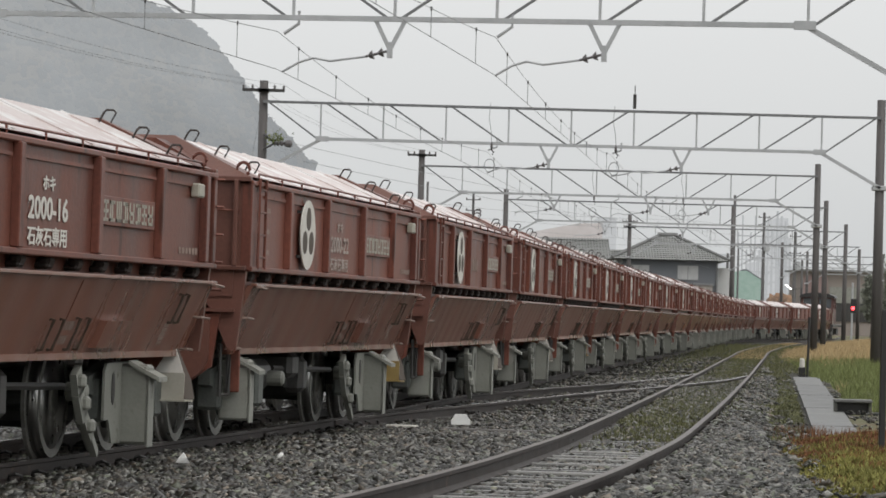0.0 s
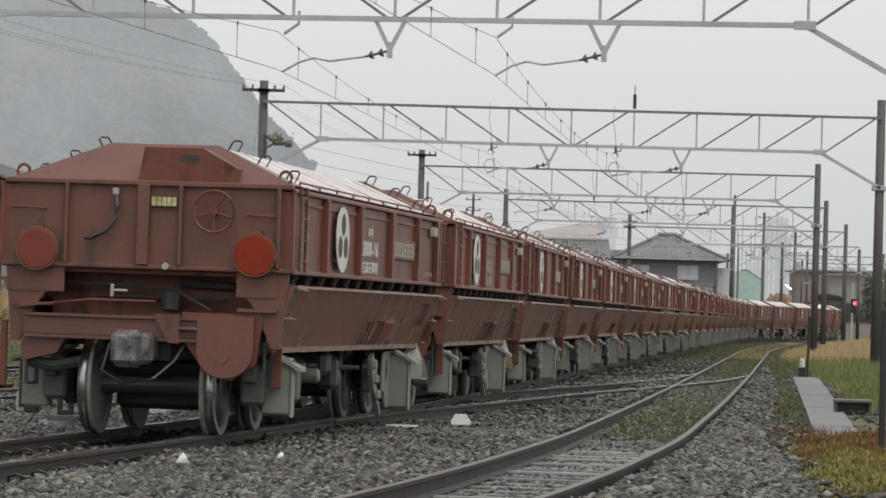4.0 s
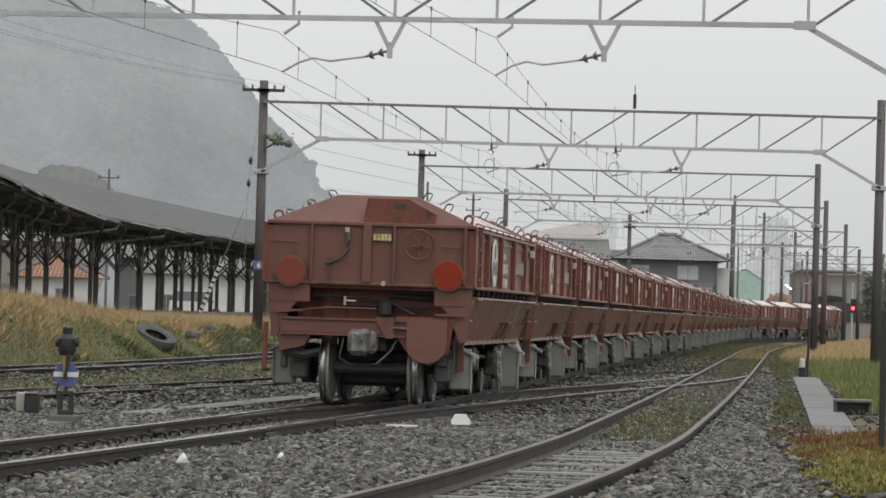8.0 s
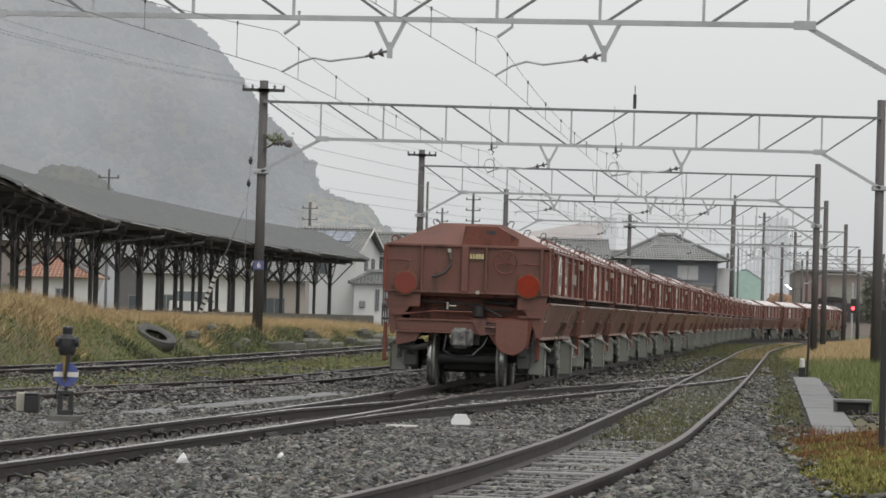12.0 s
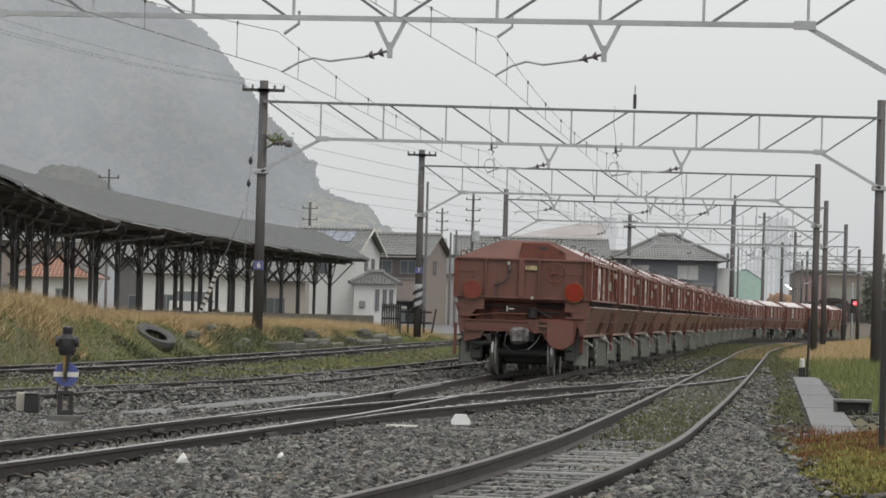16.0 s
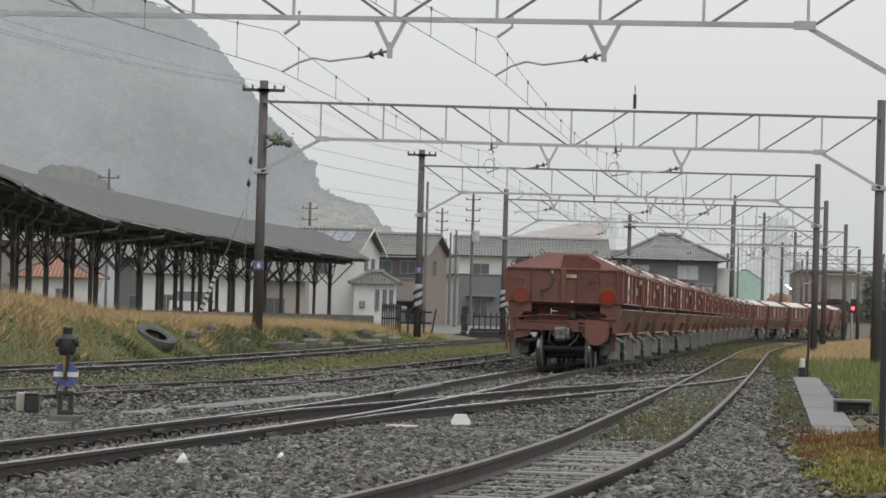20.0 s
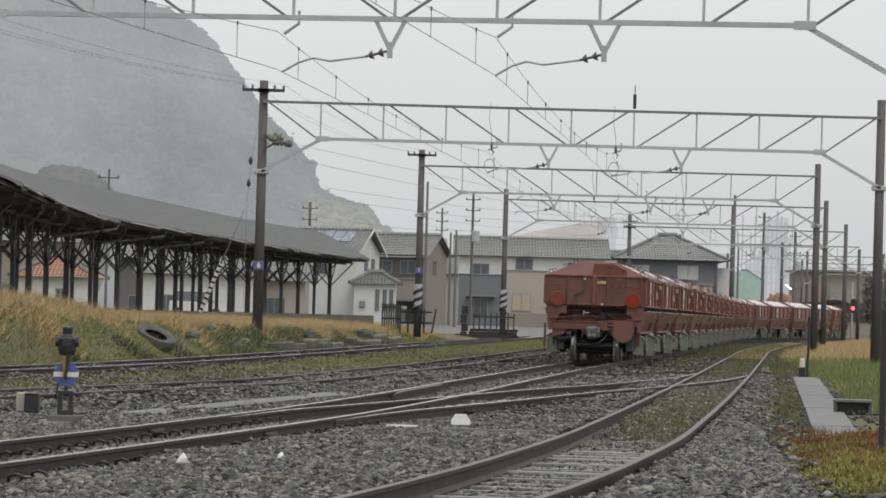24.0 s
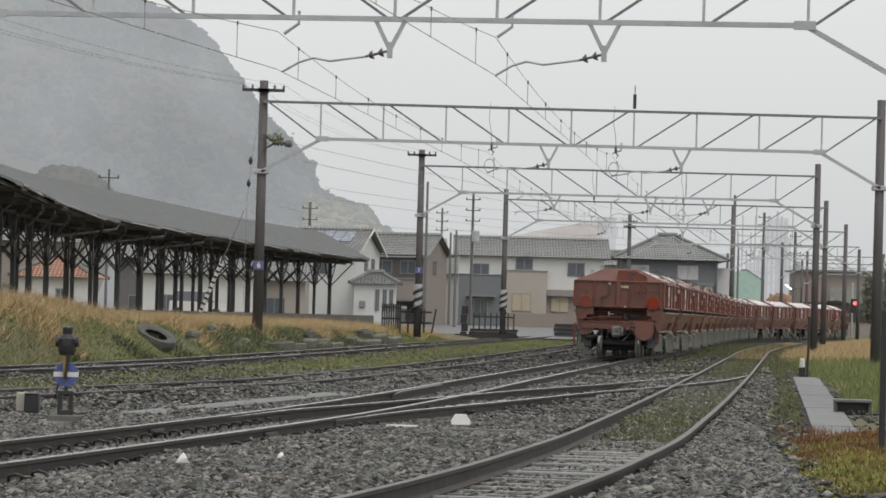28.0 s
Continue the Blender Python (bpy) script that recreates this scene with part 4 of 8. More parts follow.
        for k in range(5):
            t = math.pi / 2 + 0.62 + k * 2 * math.pi / 5
            part("spoke", Mesh().tube([(0.615, sy * (E + 0.10), 2.0), (0.615 + 0.185 * math.cos(t), sy * (E + 0.12), 2.0 + 0.185 * math.sin(t))], 0.010, 5), RED, bw)
        part("brake_hub", Mesh().lathe([(0.035, sy * (E + 0.0)), (0.035, sy * (E + 0.13))], "y", 10, (0.615, 0, 2.0)), RED, bw)
        # small fittings
        cp = part("card_rack", Mesh().box(0.02, 0.27, *sorted((sy * E, sy * (E + 0.03))), 2.03, 2.13), DARK, w)
        for k in range(5):
            part("card", Mesh().box(0.03 + k * 0.047, 0.068 + k * 0.047, *sorted((sy * (E + 0.028), sy * (E + 0.036))), 2.04, 2.12), YELLOWED, cp, "yellowed card")
        part("brake_hose", Mesh().tube([(-0.30, sy * (E + 0.03), 2.15), (-0.27, sy * (E + 0.08), 2.02), (-0.28, sy * (E + 0.10), 1.90), (-0.36, sy * (E + 0.11), 1.80), (-0.50, sy * (E + 0.09), 1.735), (-0.56, sy * (E + 0.06), 1.74)], 0.022, 6), DARK, w, "black rubber hose")
        part("hose_cap", Mesh().lathe([(0.03, 2.13), (0.03, 2.19)], "z", 8, (-0.30, sy * (E + 0.03), 0)), CREAM, w)
        for a, z in ((0.90, 1.98), (-1.25, 2.0)):
            part("grab_bar", Mesh().tube([(a, sy * E, z), (a, sy * (E + 0.05), z), (a + 0.31, sy * (E + 0.05), z - 0.01), (a + 0.31, sy * E, z - 0.01)], 0.009, 5), RED, w)
        part("corner_pipe", Mesh().tube([(-HALF - 0.05, sy * (E - 0.02), 1.5), (-HALF - 0.05, sy * (E - 0.02), EAVE - 0.02)], 0.028, 6), RED, w)
        part("seam_plate", Mesh().box(-HALF + 0.02, -0.75, *sorted((sy * (E - 0.02), sy * (E + 0.012))), 1.25, EAVE - 0.1), END_RED, w)
        part("seam_plate", Mesh().box(0.82, 1.18, *sorted((sy * (E - 0.02), sy * (E + 0.012))), 1.25, 1.9), END_RED, w)
        part("lower_bracket", Mesh().prism([(-1.12, sy * E, 0.84), (-0.72, sy * E, 0.84), (-0.80, sy * E, 0.70), (-1.12, sy * E, 0.62)], (0, -sy * 0.2, 0)), END_RED, w)
        part("brake_arm", Mesh().tube([(-1.1, sy * (E - 0.1), 0.62), (-0.85, sy * (E - 0.15), 0.58), (-0.62, sy * (E - 0.2), 0.63), (-0.45, sy * (E - 0.3), 0.76)], 0.055, 7), DARK, w)
        part("hanging_step", Mesh().box(-1.335, -1.275, *sorted((sy * (E - 0.10), sy * (E - 0.05))), 0.36, 0.98, bevel=0.008).box(-1.335, -1.275, *sorted((sy * (E - 0.34), sy * (E - 0.05))), 0.36, 0.40, bevel=0.008), RED, w, "hanging steel step")
        part("end_pipe", Mesh().tube([(-0.75, sy * (E - 0.2), 1.34), (0.2, sy * (E - 0.2), 1.30), (0.55, sy * (E - 0.2), 1.12)], 0.022, 6), DARK, w)
        part("brake_valve", Mesh().lathe([(0.03, -0.12), (0.09, -0.10), (0.10, 0.06), (0.05, 0.10)], "z", 10, (0.18, sy * (E - 0.25), 1.22)), DARK, w)
        part("white_knob", Mesh().lathe([(0.0, sy * (E + 0.02)), (0.035, sy * (E + 0.03)), (0.03, sy * (E + 0.07))], "y", 10, (0.175, 0, 1.50)), CREAM, w)
        part("tap_handle", Mesh().box(-0.315, -0.285, *sorted((sy * (E + 0.02), sy * (E + 0.06))), 1.215, 1.33, bevel=0.008).tube([(-0.28, sy * (E + 0.05), 1.275), (-0.16, sy * (E + 0.05), 1.275)], 0.012, 5), CREAM, w, "white brake tap")
        part("brake_pipe", Mesh().tube([(0.25, sy * (E - 0.3), 1.36), (0.75, sy * (E - 0.3), 1.34)], 0.035, 8).tube([(-0.5, sy * (E - 0.25), 1.22), (0.7, sy * (E - 0.25), 1.22)], 0.02, 6), DARK, w)
        part("cut_lever", Mesh().tube([(-1.15, sy * (E + 0.08), 1.10), (-0.5, sy * (E + 0.08), 1.185), (0.1, sy * (E + 0.08), 1.185)], 0.012, 5), RED, w)
        coupling(w, sy)
        for sx in (-1, 1):
            part("foot_step", Mesh().tube([(sx * 1.08, sy * (E - 0.05), 0.85), (sx * 1.08, sy * (E - 0.05), 0.42), (sx * 1.08, sy * (E - 0.40), 0.42), (sx * 1.08, sy * (E - 0.40), 0.85)], 0.022, 5), DARK, w)
        bogie(w, sy)
    # grey guard boxes and markers by the bogies
    for sx in (-1, 1):
        for y, z0, h in ((-4.12, 0.20, 0.52), (2.98, 0.11, 0.60)):
            if sx < 0 and (y > 0 or not full):
                continue
            gb = part("guard_box", Mesh().box(*sorted((sx * 0.98, sx * 1.25)), y - 0.09, y + 0.09, z0, z0 + h, bevel=0.02), GREYBOX, w, "grey-green steel guard box")
            part("box_cap", Mesh().prism([(sx * 1.10, y - 0.12, z0 + h + 0.03), (sx * 1.34, y - 0.12, z0 + h - 0.09), (sx * 1.34, y - 0.12, z0 + h - 0.125), (sx * 1.10, y - 0.12, z0 + h)], (0, 0.26, 0)), GREYBOX, gb, "pale sloping cap")
            part("box_flange", Mesh().box(*sorted((sx * 1.246, sx * 1.262)), y - 0.10, y + 0.06, z0 - 0.02, z0 + h - 0.08, bevel=0.006), GREYBOX, gb)
        if sx < 0:
            continue
        part("hanger_plate", Mesh().box(*sorted((sx * 1.08, sx * 1.17)), -4.27, -4.24, 0.44, 0.80, bevel=0.008), RED, w, "dull red hanger plate")
        mk = Mesh().prism([(sx * 0.90, 4.26, 0.42), (sx * 1.20, 4.26, 0.42), (sx * 1.20, 4.28, 0.63), (sx * 0.92, 4.28, 0.63)], (0, 0.015, 0))
        mk.prism([(sx * 0.90, 4.22, 0.405), (sx * 1.22, 4.22, 0.405), (sx * 1.24, 4.42, 0.405), (sx * 0.94, 4.42, 0.405)], (0, 0, 0.015))
        marker = part("marker_box", mk, CREAM, w, "cream peaked marker box")
        part("marker_side", Mesh().prism([(sx * 1.20, 4.27, 0.425), (sx * 1.235, 4.45, 0.425), (sx * 1.20, 4.46, 0.58), (sx * 1.09, 4.36, 0.86)], (sx * 0.012, 0, 0)), EMBLEM_DARK, marker)
        part("marker_tip", Mesh().prism([(sx * 0.945, 4.285, 0.63), (sx * 1.19, 4.285, 0.63), (sx * 1.09, 4.35, 0.87)], (0, 0.014, 0)), WHITE, marker, "white peak")
        if full:
            shield = [(sx * 1.03, 2.36, 0.30), (sx * 1.03, 2.36, 0.66), (sx * 1.03, 2.42, 0.72), (sx * 1.03, 2.86, 0.72), (sx * 1.03, 2.86, 0.12), (sx * 1.03, 2.62, 0.12), (sx * 1.03, 2.5, 0.30)]
            plate = part("shield_plate", Mesh().prism(shield, (sx * 0.02, 0, 0)), GREYBOX, w, "grey-green shield plate")
            # dark oval laid on the uncut plate in place of a hole's shade
            part("slot_patch", Mesh().prism([(sx * 1.05, 2.60 + 0.05 * math.cos(t), 0.53 + 0.12 * math.sin(t)) for t in (k * math.pi / 6 for k in range(12))], (sx * 0.006, 0, 0)), DARK, plate)
    # belly and tanks
    belly = Mesh().prism([(-1.05, -3.0, 1.4), (1.05, -3.0, 1.4), (1.0, -3.0, 0.85), (0.25, -3.0, 1.1), (-0.25, -3.0, 1.1), (-1.0, -3.0, 0.85)], (0, 6.0, 0))
    part("hopper_belly", belly, DARK, w)
    for sy in (-1, 1):
        part("brake_rigging", Mesh().box(-0.46, 0.46, sy * BOGIE - 0.42, sy * BOGIE + 0.42, 0.20, 0.52, bevel=0.05), DARK, w)
    part("frame_beam", Mesh().box(-0.22, 0.22, -E + 0.1, E - 0.1, 0.66, 0.98), DARK, w)
    part("air_tank", Mesh().lathe([(0.0, -0.45), (0.15, -0.40), (0.18, -0.33), (0.18, 0.33), (0.15, 0.40), (0.0, 0.45)], "y", 14, (0.72, -1.75, 0.55)), DARK, w)
    part("brake_gear", Mesh().box(0.6, 0.95, -0.7, -0.3, 0.5, 0.75, bevel=0.05).box(0.75, 0.95, -0.1, 0.15, 0.35, 0.7, bevel=0.05).tube([(0.85, -1.2, 0.6), (0.85, 1.9, 0.55)], 0.03, 6), DARK, w)
    for sy in (-1, 1):
        for dy in (-AXLE, AXLE):
            wheelset(w, sy * BOGIE + dy, full)
    return w


def lettering(text, size, mat, name="lettering"):
    """A mesh of raised letters, lying in the x-y plane, centred."""
    cu = bpy.data.curves.new(name, "FONT")
    cu.body, cu.size, cu.align_x, cu.align_y, cu.extrude, cu.resolution_u, cu.offset = text, size, "CENTER", "CENTER", 0.002, 3, size * 0.022
    ob = bpy.data.objects.new(name, cu)
    scene.collection.objects.link(ob)
    bpy.context.view_layer.update()
    me = bpy.data.meshes.new_from_object(ob.evaluated_get(bpy.context.evaluated_depsgraph_get()))
    bpy.data.objects.remove(ob)
    me.materials.clear()
    me.materials.append(mat)
    return me


WAGONS = 24
first, plain = make_wagon(), make_wagon(False)
train = [first] + [copy_thing(first, Matrix()) for _ in range(6)]
tail_discs(first)
train += [plain] + [copy_thing(plain, Matrix()) for _ in range(WAGONS - 8)]


def make_engine():
    """The small diesel at the head of the train, its cab towards the wagons."""
    e = thing("diesel_locomotive", "dark maroon and black diesel locomotive with an arched cab roof", "locomotive")
    part("running_board", Mesh().box(-1.3, 1.3, -5.2, 5.6, 0.95, 1.15, bevel=0.03), DARK, e)
    part("hood", Mesh().box(-0.85, 0.85, -1.6, 5.3, 1.15, 2.45, bevel=0.12), ENGINE_RED, e, "dark maroon bonnet")
    cab = part("cab", Mesh().box(-1.22, 1.22, -4.6, -1.6, 1.15, 2.35, bevel=0.03), ENGINE_RED, e, "dark maroon lower cab")
    for x in (-1.15, 0.0, 1.15):
        for y in (-4.53, -1.67):
            part("window_pillar", Mesh().box(x - 0.09, x + 0.09, y - 0.06, y + 0.06, 2.33, 3.16), ENGINE_RED, cab)
    for x in (-0.58, 0.58):
        part("cab_window", Mesh().box(x - 0.46, x + 0.46, -4.55, -4.53, 2.40, 3.08), GLASS, cab)
        part("cab_window", Mesh().box(x - 0.46, x + 0.46, -1.67, -1.65, 2.40, 3.08), GLASS, cab)
    for x in (-1.2, 1.2):
        part("side_pillar", Mesh().box(x - 0.02, x + 0.02, -3.3, -2.9, 2.33, 3.16), ENGINE_RED, cab)
    part("lintel", Mesh().box(-1.22, 1.22, -4.6, -1.6, 3.08, 3.2), ENGINE_RED, cab)
    part("cab_roof", Mesh().prism([(-1.34, -4.9, 3.16), (1.34, -4.9, 3.16), (1.28, -4.9, 3.30), (0.85, -4.9, 3.46), (0.0, -4.9, 3.55), (-0.85, -4.9, 3.46), (-1.28, -4.9, 3.30)], (0, 3.6, 0)), BLACKPAINT, cab, "black arched roof with deep eaves")
    for x in (-1.24, 1.24):
        part("hand_rail", Mesh().tube([(x, -5.1, 1.1), (x, -5.1, 2.0), (x, -4.65, 2.0)], 0.025, 5), CREAM, e)
    part("hood_lamp", Mesh().lathe([(0.13, -4.66), (0.14, -4.60)], "y", 12, (0, 0, 3.3)), CREAM, e)
    part("end_beam", Mesh().box(-1.25, 1.25, -5.3, -5.2, 0.6, 1.1), DARK, e)
    for x in (-1.15, 1.15):
        part("foot_step", Mesh().box(x - 0.12, x + 0.12, -5.25, -4.8, 0.30, 0.36).box(x - 0.12, x + 0.12, -5.25, -4.8, 0.62, 0.66), DARK, e)
    for y in (-3.6, 3.6):
        part("bogie_frame", Mesh().box(-1.1, 1.1, y - 1.3, y + 1.3, 0.35, 0.85, bevel=0.05), DARK, e)
        for dy in (-0.95, 0.95):
            part("wheel_pair", Mesh().lathe([(0.2, -0.63), (0.43, -0.62), (0.43, 0.62), (0.2, 0.63)], "x", 20, (0, y + dy, 0.43)), WHEEL, e)
    return e


engine = make_engine()
# some wagons carry ochre marker boxes
for k, wg in enumerate(train):
    for ob in wg.children:
        if ob.name.startswith("marker_box") and k % 3 == 1:
            ob.material_slots[0].link = "OBJECT"
            ob.material_slots[0].material = YELLOW


# ---- overhead line portals ----
def gantry(y, xl, xr, base_l, base_r, top_l, top_r, hangers=(), z_top=7.255):
    g = thing("overhead_line_portal", "grey lattice portal between two dark poles over the tracks", "catenary portal", "overhead line portals")
    z1, z0 = z_top, z_top - 1.05
    for x, zb, zt in ((xl, base_l, top_l), (xr, base_r, top_r)):
        part("pole", Mesh().tube([(x, y, zb - 0.3), (x, y, zt)], 0.155, 12, 0.125), POLE, g, "dark weathered concrete pole", smooth=True)
    part("top_chord", Mesh().beam((xl, y - 0.17, z1), (xr, y - 0.17, z1), 0.08, 0.075), STEEL_SHADED, g, "top chord, its shade put in as darker steel")
    part("bottom_chord", Mesh().beam((xl + 1.7, y - 0.17, z0), (xr - 1.75, y - 0.17, z0), 0.08, 0.09), STEEL, g)
    for a, b in (((xl, y - 0.17, z0 - 1.0), (xl + 1.75, y - 0.17, z0)), ((xr, y - 0.17, z0 - 1.0), (xr - 1.8, y - 0.17, z0))):
        part("knee_brace", Mesh().beam(a, b, 0.06, 0.09), STEEL, g)
        part("gusset", Mesh().box(b[0] - 0.19, b[0] + 0.19, y - 0.225, y - 0.21, z0 - 0.08, z0 + 0.08, bevel=0.005), STEEL, g)
        part("clamp", Mesh().box(a[0] - 0.22, a[0] + 0.22, y - 0.2, y + 0.2, a[2] - 0.07, a[2] + 0.07, bevel=0.02), STEEL, g)
    n = int(round((xr - xl - 3.45) / 1.8))
    xs = [xl + 1.7 + (xr - xl - 3.45) * k / n for k in range(n + 1)]
    for x in xs:
        part("upright", Mesh().beam((x, y - 0.17, z0), (x, y - 0.17, z1), 0.05, 0.05), STEEL, g)
    nodes = [xl] + xs + [xr]
    half = len(nodes) // 2
    for k in range(len(nodes) - 1):
        a, b = nodes[k], nodes[k + 1]
        seg = ((a + 0.15, z1), (b - 0.1, z0)) if k < half else ((a + 0.1, z0), (b - 0.15, z1))
        part("diagonal", Mesh().beam((seg[0][0], y - 0.17, seg[0][1]), (seg[1][0], y - 0.17, seg[1][1]), 0.04, 0.048), STEEL_SHADED, g)
    for x, reach in hangers:
        v = Mesh()
        for dx in (-0.27, 0.27):
            v.beam((x + dx, y - 0.17, z0), (x + 0.01 * (1 if dx > 0 else -1), y - 0.17, z0 - 0.52), 0.05, 0.07)
        v.box(x - 0.045, x + 0.045, y - 0.21, y - 0.13, z0 - 0.68, z0 - 0.40)
        h = part("drop_bracket", v, STEEL, g)
        ins = Mesh().tube([(x, y - 0.17, z0 - 0.55), (x - 0.42, y - 0.17, z0 - 0.66)], 0.025, 6)
        for k in range(2):
            t = 0.12 + k * 0.17
            ins.tube([(x - t, y - 0.17, z0 - 0.55 - t * 0.26), (x - t - 0.07, y - 0.17, z0 - 0.57 - t * 0.26)], 0.085, 8, 0.04)
        part("insulator", ins, PORCELAIN, h, "ribbed grey insulator")
        part("steady_arm", Mesh().tube([(x - 0.42, y - 0.17, z0 - 0.66), (x - 1.05, y - 0.17, z0 - 0.75), (x - 1.35, y - 0.17, z0 - 0.70), (x - 1.6, y - 0.17, z0 - 0.78), (x - reach, y - 0.17, 5.30)], 0.022, 6), STEEL, h)
        sup = Mesh().tube([(x - reach + 0.28, y - 0.17, z0 + 0.12), (x - reach + 0.28, y - 0.17, z0 - 0.10), (x - reach + 0.02, y - 0.17, 5.97)], 0.03, 6)
        part("wire_hook", sup, STEEL, h)
    return g


PORTALS = [
    # y, left pole, right pole, their feet and tops, drop brackets with the reach of their arms
    (62.4, -9.85, 7.95, 0.5, -0.2, 7.9, 7.9, ((-1.05, 1.90), (2.70, 1.89)), 7.305),
    (106.0, -5.38, 12.75, 0.45, -0.2, 7.84, 7.76, ((3.02, 1.8), (6.91, 2.05)), 7.22),
    (150.0, -0.98, 15.47, 0.45, -0.2, 7.93, 7.78, ((4.55, 1.6), (8.55, 1.6), (10.95, 1.6))),
    (190.5, 3.25, 20.13, -0.1, -0.2, 7.8, 7.65, ((8.5, 1.6), (12.6, 1.6))),
    (239.0, 12.3, 26.6, -0.2, -0.2, 8.03, 7.77, ((16.5, 1.6), (20.5, 1.6))),
    (284.0, 22.7, 32.7, -0.2, -0.2, 10.3, 7.1, ()),
    (325.0, 30.5, 39.5, -0.2, -0.2, 8.4, 7.5, ()),
    (365.0, 36.8, 50.5, -0.2, -0.2, 8.4, 7.5, ()),
]
for row in PORTALS:
    g = gantry(*row)
    if row[0] == 62.4:                        # the near portal stands square to the main line
        g.matrix_basis = Matrix.Translation((4.2, 62.4, 0)) @ pose(0, 0, 0, 0, 0, -8.0) @ Matrix.Translation((-4.2, -62.4, 0))


def wire(name, pts, r, label, mat=WIRE):
    return tagged(new(name, Mesh().tube(pts, r, 4).data(name, mat)), label, "wire", "overhead wires")


SPANS = [18.5, 62.4, 106.0, 150.0, 190.5, 239.0, 284.0]


def catenary(xs, contact=5.28, high=5.93):
    """Contact wire, sagging carrier and droppers over one track, from portal to portal."""
    top = thing("catenary", "thin contact wire hung by droppers from a sagging carrier wire", "overhead line", "overhead wires")
    part("contact_wire", Mesh().tube([(x, y - 0.17, contact) for x, y in zip(xs, SPANS)], 0.0065, 4), WIRE, top)
    mp = []
    spans = list(zip(xs, xs[1:], SPANS, SPANS[1:]))
    for xa, xb, a, b in spans:
        mp += [(xa + (xb - xa) * t, a + (b - a) * t - 0.17, high - 1.5 * t * (1 - t)) for t in (k / 12 for k in range(12))]
    mp.append((xs[-1], SPANS[-1] - 0.17, high))
    part("carrier_wire", Mesh().tube(mp, 0.006, 4), WIRE, top)
    for xa, xb, a, b in spans[:4]:
        for k in range(8):
            t = (k + 0.5) / 8
            x, y = xa + (xb - xa) * t, a + (b - a) * t - 0.17
            d = part("dropper", Mesh().tube([(x, y, contact), (x, y, high - 1.5 * t * (1 - t))], 0.006, 4), WIRE, top)
            part("clip", Mesh().tube([(x, y, high - 1.5 * t * (1 - t) - 0.03), (x, y, high - 1.5 * t * (1 - t) + 0.03)], 0.016, 5), DARK, d)


catenary([-11.5, -2.95, 1.2, 5.3, 9.6, 15.2, 21.0])
catenary([-4.95, 0.81, 4.85, 9.75, 14.4, 20.6, 28.6])


# ---- old platform with its canopy ----
EAVES = [(-9.4, 62.0), (-9.9, 80.5), (-10.28, 90.6), (-10.88, 105.4), (-10.83, 118.4), (-9.89, 130.5), (-8.74, 145.5), (-6.93, 168.0), (-3.89, 193.8)]


